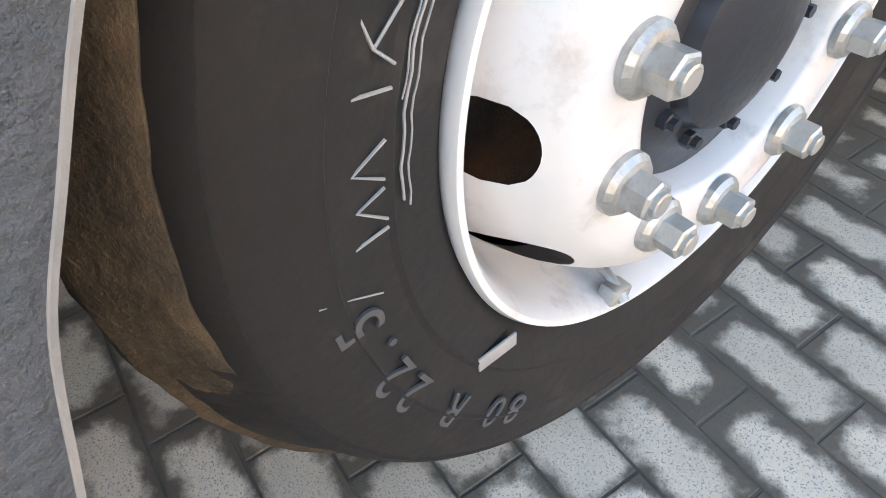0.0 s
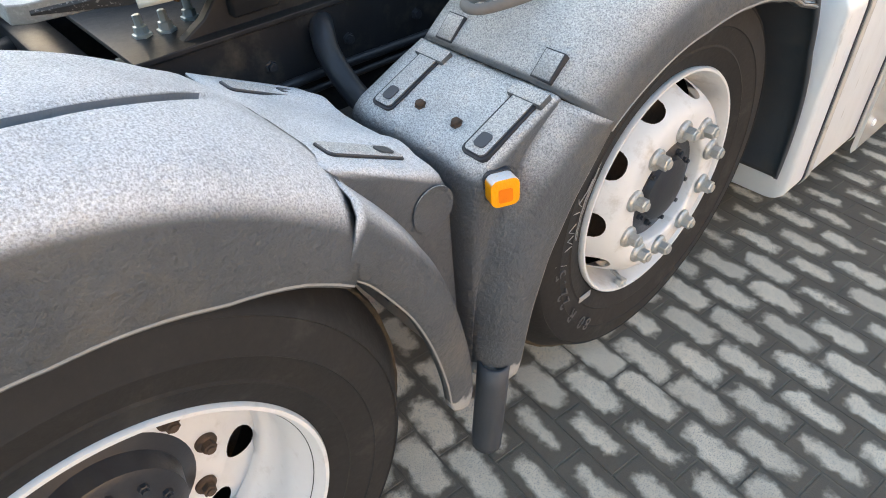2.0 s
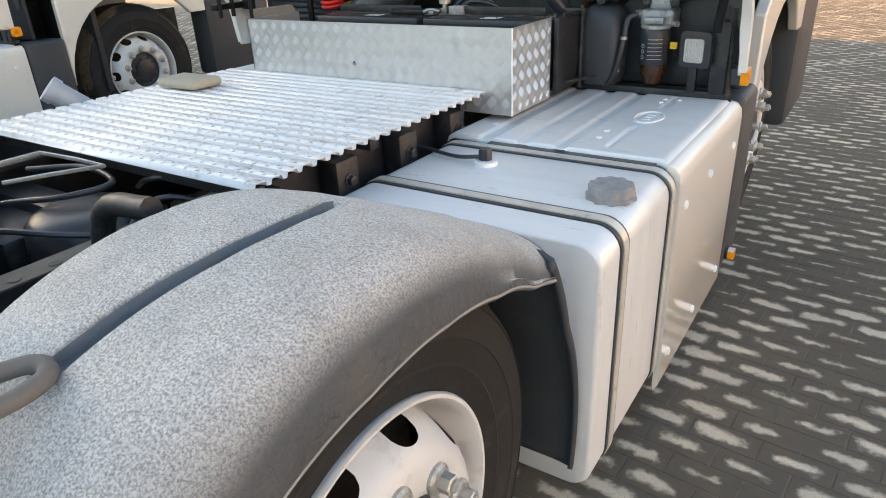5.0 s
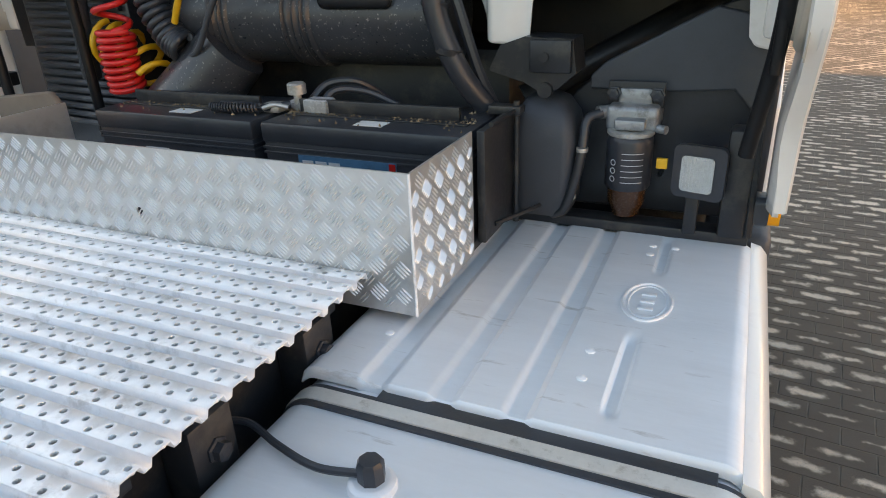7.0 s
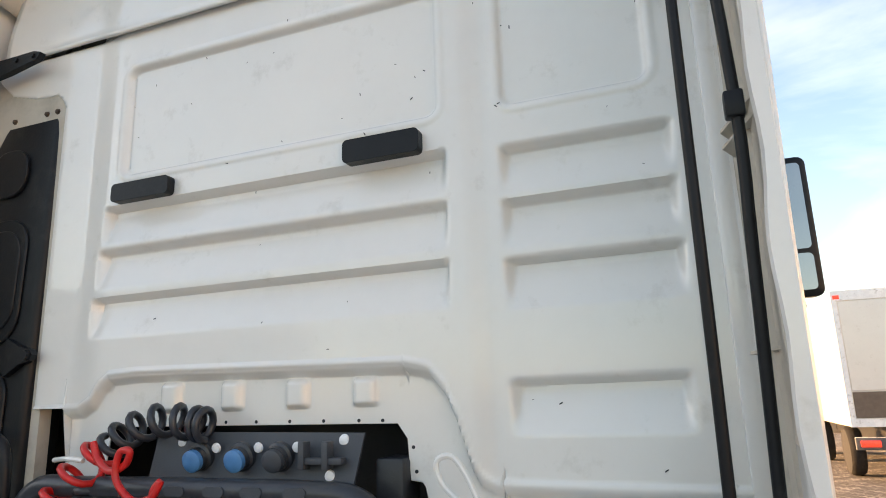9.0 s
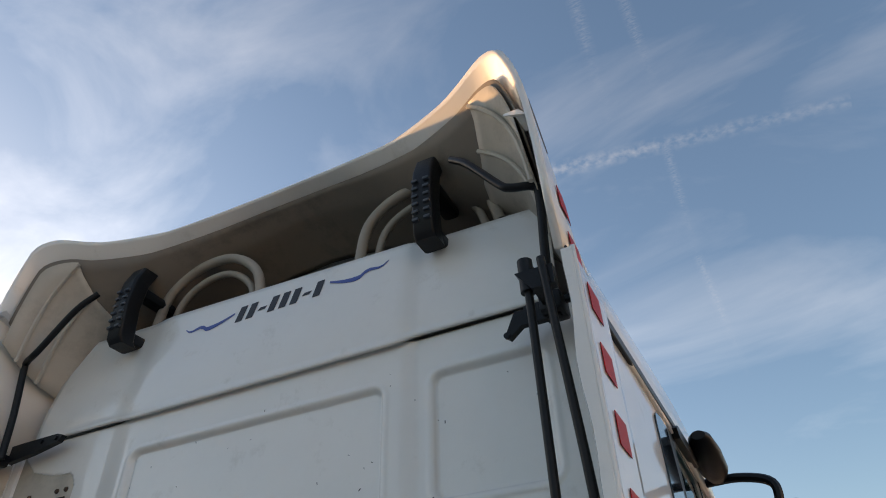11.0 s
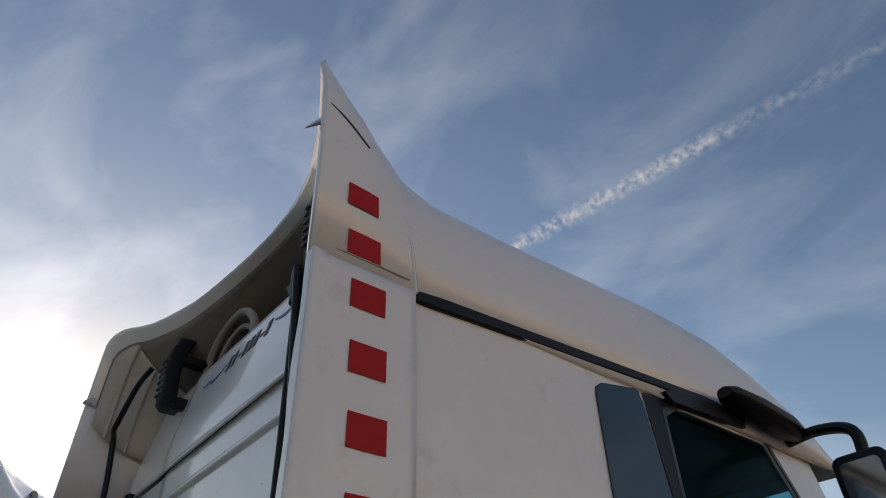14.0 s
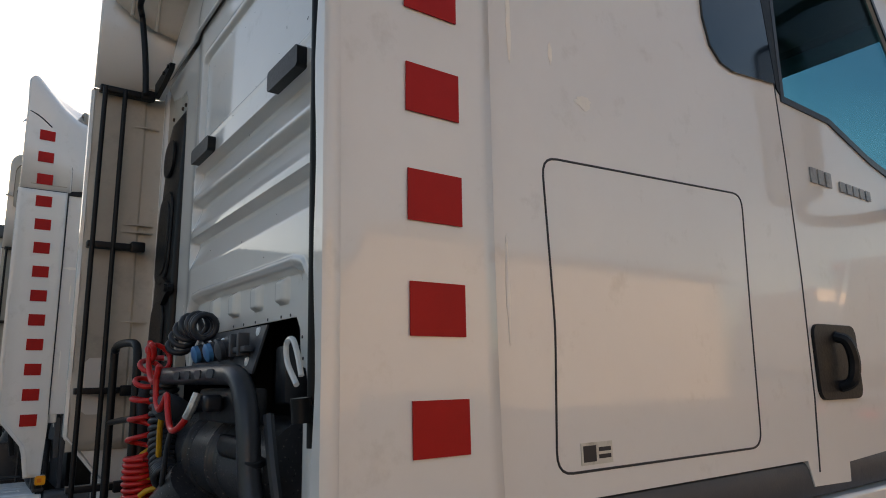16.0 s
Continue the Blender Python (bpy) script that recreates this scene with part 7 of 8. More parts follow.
b = bmesh.new()
box(b, 0.66, 1.18, 1.20, 1.255, 0.834, 0.8365, 0.001)
part("seal_strip", b, BLACKP, truck, "black rubber seal strip", 0)


# ---- fittings of the cab ----
# rubber buffers
for x0, x1, z0, z1, k in ((-0.52, -0.30, 2.405, 2.462, 0), (0.282, 0.50, 2.398, 2.462, 1)):
    b = bmesh.new()
    prism(b, rounded(x0, x1, z0, z1, 0.014), lambda u, v, d: (u, W - d, v), 0.032)
    part("buffer", b, BLACKX, rear_wall, "black rubber buffer block", 40, bevel=0.004)
# small holes along the flange, dirt chips
_b = bmesh.new()
cyl(_b, (0, 0, -0.002), (0, 0, 0.001), 0.0045, seg=10)
HOLE = mesh_of("flange_hole", _b, INK)
for x, z in ((-0.35, 1.752), (-0.1, 1.748), (-0.003, 1.747), (0.10, 1.746), (0.20, 1.745), (0.30, 1.744), (0.365, 1.743), (0.445, 1.68), (0.452, 1.625)):
    piece("flange_hole", HOLE, rear_wall, Matrix.Translation((x, W + rear_depth(x, z) - 0.003, z)) @ REAR)
piece("flange_hole", HOLE, rear_wall, Matrix.Translation((0.619, W + rear_depth(0.619, 1.498) - 0.004, 1.498)) @ REAR @ Matrix.Scale(3.2, 4))
random.seed(5)
_b = bmesh.new()
prism(_b, [(-0.0015, -0.004), (0.001, -0.005), (0.002, 0.003), (-0.0005, 0.005)], lambda u, v, d: (u, v, d), 0.0006)
CHIP = mesh_of("paint_chip", _b, INK)
for k in range(46):
    x, z = random.uniform(-0.5, 1.05), random.uniform(1.6, 2.9)
    if z < arch_line(x) + 0.03:
        continue
    piece("paint_chip", CHIP, rear_wall, Matrix.Translation((x, W + rear_depth(x, z) - 0.0035, z)) @ REAR @ Matrix.Rotation(random.uniform(0, 3), 4, "Z") @ Matrix.Scale(random.uniform(0.4, 1.1), 4))
# white catch on the corner of the wall
b = bmesh.new()
tube(b, [(0.60, 1.985, 1.56), (0.545, 1.985, 1.61), (0.535, 1.985, 1.655), (0.57, 1.985, 1.665), (0.60, 1.985, 1.63), (0.625, 1.985, 1.58)], 0.007, 8)
part("catch", b, WHITE, rear_wall, "white wire catch", 40)
b = bmesh.new()
tube(b, [(-0.60, 1.97, 1.66), (-0.53, 1.95, 1.665), (-0.47, 1.95, 1.66)], 0.007, 8)
part("catch", b, WHITE, rear_wall, "white wire catch", 40)
# corner posts that close the cab behind the deflectors
for s in (1, -1):
    b = bmesh.new()
    box(b, min(1.165 * s, 1.215 * s), max(1.165 * s, 1.215 * s), 2.046, 2.10, 1.30, 2.98, 0.012)
    part("corner_post", b, WHITE, truck, "white cab corner", 40)
# cream block stands for the white wall in shade behind the duct
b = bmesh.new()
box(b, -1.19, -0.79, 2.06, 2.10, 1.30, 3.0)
part("rear_wall_far", b, CREAM, truck, "rear wall behind the duct, its shade put into a cream colour", 0)

# inner skins and support rods of the deflectors
for s in (1, -1):
    b = bmesh.new()
    secs = []
    for k in range(30):
        z = 1.30 + 1.64 * k / 29
        dip = 0.004 * math.sin(z * 9.0)
        secs.append([(s * (x + dip * q), y, z) for x, y, q in ((1.196, 2.056, 0), (1.214, 2.046, 0), (1.228, 2.02, 0), (1.232, 1.97, 1), (1.224, 1.96, 1), (1.226, 1.88, 1), (1.234, 1.872, 1), (1.234, 1.78, 1), (1.232, 1.745, 1))])
    loft(b, secs, False)
    part("inner_panel", b, CREAM, truck, "raw cream inner side of the deflector", 30, solid=0.003)
    rods = ([(1.118, 1.79, 1.47), (1.121, 1.785, 1.9), (1.123, 1.78, 2.4), (1.126, 1.765, 2.925)], [(1.19, 1.80, 1.27), (1.192, 1.80, 1.55), (1.203, 1.785, 2.0), (1.207, 1.77, 2.3), (1.176, 1.735, 2.93)]) if s > 0 else \
        ([(-1.175, 1.775, 1.10), (-1.175, 1.775, 2.4), (-1.165, 1.775, 2.93)], [(-1.18, 1.86, 1.10), (-1.18, 1.86, 2.4), (-1.17, 1.86, 2.93)])
    for line in rods:
        b = bmesh.new()
        tube(b, line, 0.0108, 10, 4)
        part("support_rod", b, BLACKX, truck, "black deflector support rod", 50)
    if s > 0:
        b = bmesh.new()
        tube(b, [(1.192, 1.80, 1.56), (1.193, 1.80, 1.40), (1.187, 1.83, 1.28), (1.165, 1.86, 1.10)], 0.016, 10)
        part("rod_sleeve", b, BLACKX, truck, "thick black rod sleeve", 50)
    for z in (2.86, 1.462) if s > 0 else (2.93, 2.19, 1.55, 1.15):
        b = bmesh.new()
        if s > 0:
            prism(b, [(0.985, z + 0.010), (0.997, z), (1.036, z + 0.032), (1.150, z + 0.032), (1.150, z + 0.080), (1.018, z + 0.080)], lambda u, v, d: (u, 1.955 + d, v), 0.022)
        else:
            box(b, -1.222, -1.172, 1.755, 1.985, z - 0.014, z + 0.014, 0.004)
        bracket = part("hinge_bracket", b, BLACKX, truck, "black hinge bracket", 40)
        b = bmesh.new()
        if s > 0:
            box(b, 1.100, 1.165, 1.925, 2.01, z + 0.040, z + 0.100, 0.008)
        else:
            box(b, -1.19, -1.15, 1.93, 1.99, z - 0.024, z + 0.022, 0.006)
        part("hinge_block", b, BLACKX, bracket, "", 40)
        if s > 0:
            big = z > 2
            b = bmesh.new()
            box(b, 1.112, 1.146 if big else 1.136, 1.765, 1.93, z + 0.056, z + (0.078 if big else 0.070), 0.005)
            part("hinge_arm", b, BLACKX, bracket, "", 40)
            b = bmesh.new()
            box(b, 1.045, 1.200, 1.96, 1.985, z + 0.078, z + 0.096, 0.004)
            part("top_plate", b, BLACKX, bracket, "", 40)
            b = bmesh.new()
            cyl(b, (1.125, 1.768, z + (0.0 if big else 0.045)), (1.125, 1.765, z + (0.095 if big else 0.080)), 0.020 if big else 0.015, seg=16)
            part("rod_clamp", b, BLACKX, bracket, "", 40)
            b = bmesh.new()
            cyl(b, (0.992, 1.947, z + 0.008), (0.992, 1.957, z + 0.008), 0.009, seg=12)
            part("pin", b, BLACKX, bracket, "", 40)
            if big:
                b = bmesh.new()
                prism(b, [(1.100, z + 0.052), (1.200, z + 0.052), (1.200, z - 0.005), (1.140, z - 0.005)], lambda u, v, d: (u, 1.745 + d, v), 0.03)
                part("clamp_plate", b, BLACKX, bracket, "", 40)
        elif z > 2.5:
            b = bmesh.new()
            prism(b, [(-0.868, 2.982), (-0.885, 2.960), (-1.02, 2.936), (-1.16, 2.922), (-1.16, 2.990), (-1.10, 2.992), (-0.90, 2.992)], lambda u, v, d: (u, 1.985 + d, v), 0.022)
            part("hinge_arm", b, BLACKX, bracket, "", 40)
            for x in (-0.90, -0.98):
                b = bmesh.new()
                cyl(b, (x, 1.985, 2.975), (x, 1.978, 2.975), 0.009, seg=12)
                part("pin", b, BLACKX, bracket, "", 40)
    if s > 0:
        b = bmesh.new()
        box(b, 1.188, 1.222, 1.755, 1.785, 2.25, 2.30, 0.005)
        part("rod_clip", b, BLACKX, truck, "black rod clip", 40)
    # triangular stiffeners inside the deflector
    for z in (2.98, 2.78, 2.30, 2.265, 1.85):
        b = bmesh.new()
        prism(b, [(1.19, 1.97), (1.238, 1.80), (1.238, 2.03), (1.215, 2.03)] if s > 0 else [(1.205, 1.97), (1.238, 1.86), (1.238, 2.03), (1.215, 2.03)], lambda u, v, d: (s * u, v, z + d), 0.006)
        part("stiffener", b, CREAM, truck, "pale moulded stiffener", 0)
    # bent stay to the roof deflector and its mount
    b = bmesh.new()
    tube(b, [(s * 0.86, 1.93, 3.60), (s * 0.93, 1.90, 3.52), (s * 1.04, 1.88, 3.36), (s * 1.075, 1.88, 3.33), (s * 1.14, 1.90, 3.325), (s * 1.155, 1.91, 3.29), (s * 1.14, 1.93, 3.1), (s * 1.13, 1.94, 2.92)], 0.014, 10, 5)
    part("stay", b, BLACKX, truck, "black bent roof deflector stay", 50)
    b = bmesh.new()
    secs = []
    for z, y in ((3.34, 1.985), (3.36, 1.965), (3.52, 1.95), (3.64, 1.96), (3.72, 1.99)):
        secs.append([(s * x, yy, z) for x, yy in rounded(0.685, 0.765, y, y + 0.080, 0.012)])
    loft(b, secs)
    box(b, min(s * 0.69, s * 0.76), max(s * 0.69, s * 0.76), 1.98, 2.22, 3.590, 3.640, 0.02)
    box(b, min(s * 0.69, s * 0.76), max(s * 0.69, s * 0.76), 1.98, 2.11, 3.36, 3.41, 0.012)
    mount = part("deflector_mount", b, BLACKX, truck, "black cast deflector mount with slots", 40)
    for k in range(6):
        for xx in (0.703, 0.748):
            b = bmesh.new()
            z = 3.40 + k * 0.035
            box(b, min(s * (xx - 0.012), s * (xx + 0.012)), max(s * (xx - 0.012), s * (xx + 0.012)), 1.948 - 0.001 * k, 1.975, z, z + 0.012, 0.003)
            part("slot_bar", b, SLATE, mount, "", 30)

# inner hoop under the roof deflector
for sx in (-0.45, 0.62):
    b = bmesh.new()
    tube(b, [(sx - 0.28, 2.16, 3.46), (sx - 0.24, 2.16, 3.66), (sx - 0.10, 2.16, 3.76), (sx + 0.10, 2.16, 3.76), (sx + 0.26, 2.16, 3.64), (sx + 0.32, 2.16, 3.46)], 0.022, 8)
    tube(b, [(sx - 0.22, 2.19, 3.46), (sx - 0.18, 2.19, 3.62), (sx - 0.07, 2.19, 3.70), (sx + 0.08, 2.19, 3.70), (sx + 0.21, 2.19, 3.60), (sx + 0.26, 2.19, 3.46)], 0.016, 8)
    part("stiffening_hoop", b, HOOP, truck, "moulded stiffening hoop", 50)
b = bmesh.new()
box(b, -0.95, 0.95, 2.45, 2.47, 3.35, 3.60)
part("roof_bulkhead", b, INNER, truck, "brown inner bulkhead, shade put into its colour", 0)
# registration on the upper panel: plain bars, with blue waves at both ends
def upper_y(x, z):
    base = 2.988
    return 2.03 + 0.018 * (step(x, 0.60, 0.66) + 1 - step(x, -0.68, -0.53)) + 0.06 * step(z, 3.05, 3.5) - 0.007


b = bmesh.new()
for k in range(8):
    x = -0.135 + k * 0.052
    z0, z1 = (3.335, 3.348) if k in (2, 6) else (3.31, 3.385)
    prism(b, [(x - 0.018, z0), (x + 0.014, z0), (x + 0.024, z1), (x - 0.008, z1)], lambda u, v, d: (u, upper_y(u, v) - d, v), 0.0015)
tagged(part("registration_mark", b, INK, upper_wall, "black registration marks shown as bars", 0), kind="stuff")
for s, x0 in ((-1, -0.17), (1, 0.28)):
    b = bmesh.new()
    top = [(x0 + s * 0.25 * t, 3.365 + (-0.03 * math.sin(t * 3.1) + 0.02 * t * (1 if s > 0 else 0.2) + 0.014 * math.sin(t * 12) * (t > 0.6))) for t in np.linspace(0, 1, 14)]
    prism(b, top + [(x, z - 0.022 * (1 - abs(i / 13 - 0.45) * 1.4)) for i, (x, z) in reversed(list(enumerate(top)))], lambda u, v, d: (u, upper_y(u, v) - d, v), 0.0015)
    part("wave", b, BLUEINK, upper_wall, "blue printed wave", 0)

# seams of the right-hand side, gutter strip, locker hatch, door, handle, badge
for s in (1, -1):
    b = bmesh.new()
    prism(b, [(2.04, 2.925), (2.06, 2.958), (2.12, 2.965), (3.40, 3.03), (3.62, 3.02), (3.62, 2.995), (3.40, 3.0), (2.10, 2.925)], lambda u, v, d: (s * (1.215 + d), u, v), 0.022)
    part("gutter_strip", b, BLACKX, truck, "black plastic gutter strip", 20, bevel=0.005)
    wall_x = lambda u: 1.2231 - 0.02 * max(0, u - 3.3)
    lines = [("hatch_seam", round_path([(2.178, 1.957), (2.838, 1.985), (2.822, 1.72), (2.806, 1.405), (2.176, 1.405), (2.190, 1.65)], 0.038)),
             ("door_seam", [(2.985, 2.94), (3.04, 2.60), (3.065, 2.33), (3.075, 2.1), (3.08, 1.8), (3.07, 1.5), (3.05, 1.33)])]
    for nm, pts in lines:
        b = bmesh.new()
        tube(b, [(s * (wall_x(u) - 0.0006), u, v) for u, v in pts], 0.0026, 6, smooth=False)
        part(nm, b, INK, truck, "dark shut line", 50)
    b = bmesh.new()
    tube(b, [(s * (wall_x(2.05) - 0.0005), 2.046, z) for z in (1.36, 1.6, 2.0, 2.5, 2.95)], 0.004, 6, 2)
    tube(b, [(s * 1.243, y, 2.94) for y in (1.735, 1.85, 1.95, 2.03)], 0.004, 6, 2)
    part("panel_seam", b, INK, truck, "dark panel gap", 50)
    b = bmesh.new()
    prism(b, rounded(3.092, 3.325, 1.495, 1.685, 0.03), lambda u, v, d: (s * (wall_x(u) + d - 0.004), u, v), 0.012)
    handle = part("door_handle", b, BLACKX, truck, "black recessed door handle", 40, bevel=0.006)
    b = bmesh.new()
    tube(b, [(s * 1.228, 3.20, 1.655), (s * 1.255, 3.21, 1.64), (s * 1.262, 3.22, 1.59), (s * 1.255, 3.21, 1.54), (s * 1.228, 3.20, 1.525)], 0.014, 8)
    part("grip", b, BLACKX, handle, "", 40)


def roof_side(u, v):
    """Half width of the roof at a length and height."""
    zt = roof_z(0.0, u) - 0.33 * math.exp(-((u - 2.1) / 0.5) ** 2)
    return lean(1.225 * max(0.01, 1 - max(0.0, (v - 2.945) / (zt - 2.945)) ** 5) ** 0.2, u, v)[0]


for s in (1, -1):
    b = bmesh.new()
    seam = [(s * (roof_side(2.052, z) + 0.0095), 2.052 - 0.035 * step(z, 3.12, 3.23), z) for z in np.linspace(2.95, 3.41, 20)]
    tube(b, seam, 0.0045, 8, smooth=False)
    ridge = part("roof_seam", b, WHITE, truck, "white raised edge of the deflector end", 50)
    # thin ink line paints the shadow beside the raised edge
    b = bmesh.new()
    tube(b, [(x, y + 0.0045, z) for x, y, z in seam], 0.0016, 6, smooth=False)
    part("shadow_gap", b, INK, ridge, "fine ink line painted for the shadow along the edge", 50)
# badge as plain chrome bars
b = bmesh.new()
for k in range(9):
    if k == 3:
        continue
    y = 3.20 + k * 0.044
    prism(b, [(y, 2.075), (y + 0.032, 2.075), (y + 0.032, 2.118 if k < 3 else 2.105), (y, 2.118 if k < 3 else 2.105)], lambda u, v, d: (1.2232 - 0.02 * max(0, u - 3.3) + d, u, v), 0.004)
tagged(part("badge", b, CASTALU, truck, "chrome model badge shown as bars", 0), kind="stuff")
b = bmesh.new()
box(b, 1.2233, 1.2245, 2.235, 2.315, 1.415, 1.452)
stk = part("sticker", b, LABEL, truck, "small rectangular sticker", 0)
b = bmesh.new()
box(b, 1.2246, 1.2252, 2.24, 2.272, 1.42, 1.447)
part("emblem", b, INK, stk, "", 0)
b = bmesh.new()
for k in range(2):
    box(b, 1.2246, 1.2252, 2.279, 2.31, 1.424 + k * 0.012, 1.431 + k * 0.012)
part("print", b, INK, stk, "", 0)
# faint pale residue where stickers were pulled off
RESIDUE = mat("sticker_residue", (0.90, 0.86, 0.78), 0.6, vary=0.05, scale=30.0)
rough = random.Random(21)
for y, z, w, h in ((2.30, 2.09, 0.05, 0.035), (2.10, 2.385, 0.10, 0.022), (2.215, 2.17, 0.012, 0.05), (2.11, 2.20, 0.012, 0.16), (2.085, 1.72, 0.010, 0.22)):
    b = bmesh.new()
    ring = [(y + w / 2 * math.cos(q) * rough.uniform(0.6, 1.1), z + h / 2 * math.sin(q) * rough.uniform(0.6, 1.1)) for q in [2 * math.pi * k / 18 for k in range(18)]]
    prism(b, ring, lambda u, v, d: (1.2233 + d, u, v), 0.0006)
    part("sticker_residue", b, RESIDUE, truck, "pale sticker residue", 0)
# lower side of the cab: step and wheel arch
for s in (1, -1):
    b = bmesh.new()
    arc = [(2.98 + 0.63 * math.cos(radians(a)), 0.50 + 0.63 * math.sin(radians(a))) for a in range(40, 181, 10)]
    prism(b, [(3.62, 1.27), (3.62, 0.905)] + arc[:-1] + [(2.35, 0.5), (2.343, 0.62), (2.343, 1.10), (2.60, 1.27)], lambda u, v, d: (s * (1.19 + d), u, v), 0.05)
    part("wheel_arch", b, WHITE, truck, "front wheel arch panel", 30, bevel=0.012)
    b = bmesh.new()
    box(b, min(s * 1.0, s * 1.24), max(s * 1.0, s * 1.24), 3.62, 4.35, 0.35, 1.25, 0.04)
    part("front_step", b, SLATE, truck, "dark grey lower front corner with steps", 40)
    b = bmesh.new()
    box(b, min(s * 1.14, s * 1.22), max(s * 1.14, s * 1.22), 2.16, 3.62, 1.27, 1.36, 0.02)
    part("sill", b, SLATE, truck, "dark grey sill below the cab", 40)
b = bmesh.new()
prism(b, [(4.30, 1.2), (4.42, 1.2), (4.44, 2.0), (4.35, 2.5), (4.20, 2.98), (4.12, 2.95), (4.25, 2.5), (4.34, 2.0)], lambda u, v, d: (-1.18 + d, u, v), 2.36)
part("windscreen_front", b, GLASS, truck, "tinted windscreen", 30).visible_shadow = False
b = bmesh.new()
box(b, -1.15, 1.15, 2.1, 4.3, 1.38, 1.42)
box(b, -1.15, 1.15, 3.85, 4.3, 1.42, 2.15, 0.05)
box(b, -1.1, -0.5, 2.9, 3.4, 1.42, 2.2, 0.08)
box(b, 0.5, 1.05, 2.75, 3.15, 1.42, 2.25, 0.08)
part("cab_interior", b, SLATE, truck, "dim cab interior with seats", 40)
b = bmesh.new()
box(b, -1.18, 1.18, 2.1, 4.2, 2.93, 2.95)
part("headlining", b, SLATE, truck, "grey headlining", 0)

# mirrors
for s in (1, -1):
    b = bmesh.new()
    secs = []
    for y, k in ((3.74, 0.012), (3.75, 0.0), (3.82, 0.004), (3.87, 0.03), (3.89, 0.06)):
        secs.append([(s * x, y, z) for x, z in rounded(1.44 + k * 0.5, 1.63 - k, 2.17 + k, 2.80 - k, 0.035)])
    loft(b, secs)
    mirror_ob = part("mirror", b, BLACKX, truck, "large black outside mirror", 40)
    b = bmesh.new()
    prism(b, rounded(1.465, 1.605, 2.38, 2.77, 0.02), lambda u, v, d: (s * u, 3.7395 - d, v), 0.002)
    prism(b, rounded(1.465, 1.605, 2.20, 2.36, 0.02), lambda u, v, d: (s * u, 3.7395 - d, v), 0.002)
    part("mirror_glass", b, MIRROR, mirror_ob, "mirror glass", 0)
    b = bmesh.new()
    tube(b, [(s * 1.24, 3.95, 2.98), (s * 1.40, 3.88, 2.96), (s * 1.53, 3.83, 2.90), (s * 1.53, 3.83, 2.78)], 0.022, 8)
    part("mirror_arm", b, BLACKX, mirror_ob, "", 40)
    b = bmesh.new()
    tube(b, [(s * 1.24, 3.95, 2.10), (s * 1.40, 3.88, 2.09), (s * 1.53, 3.83, 2.12), (s * 1.53, 3.83, 2.2)], 0.022, 8)
    part("mirror_arm", b, BLACKX, mirror_ob, "", 40)
    b = bmesh.new()
    secs = []
    for u, hw, dz in ((3.42, 0.03, 0.02), (3.46, 0.05, 0.035), (3.60, 0.065, 0.045), (3.80, 0.065, 0.045), (3.90, 0.045, 0.03), (3.92, 0.02, 0.015)):
        secs.append([(s * (1.30 + hw * math.cos(a)), u, 3.03 - (u - 3.42) * 0.10 + dz * math.sin(a)) for a in [2 * math.pi * q / 16 for q in range(16)]])
    loft(b, secs)
    part("kerb_mirror", b, BLACKX, truck, "black kerb mirror over the door", 40)
    b = bmesh.new()
    prism(b, [(3.10, 2.96), (3.16, 2.99), (3.62, 3.01), (3.60, 2.95), (3.14, 2.93)], lambda u, v, d: (s * (1.224 + d), u, v), 0.03)
    part("wind_deflector", b, BLACKX, truck, "dark window wind deflector", 20, bevel=0.004)


# ---- neighbouring trucks and the far yard ----
far_truck = copy_thing(truck, Matrix.Translation((-4.72, -0.20, 0)) @ Matrix.Scale(1.02, 4))
red_square(1, 3.4017, next(o for o in far_truck.children if o.name.startswith("side_deflector") and o.bound_box[0][0] > 0))
far_truck["label"] = "white tractor truck parked alongside, its deflector marked with red squares"
third_truck = copy_thing(truck, Matrix.Translation((-9.5, 0.3, 0)))
third_truck["label"] = "white tractor truck parked two bays away"


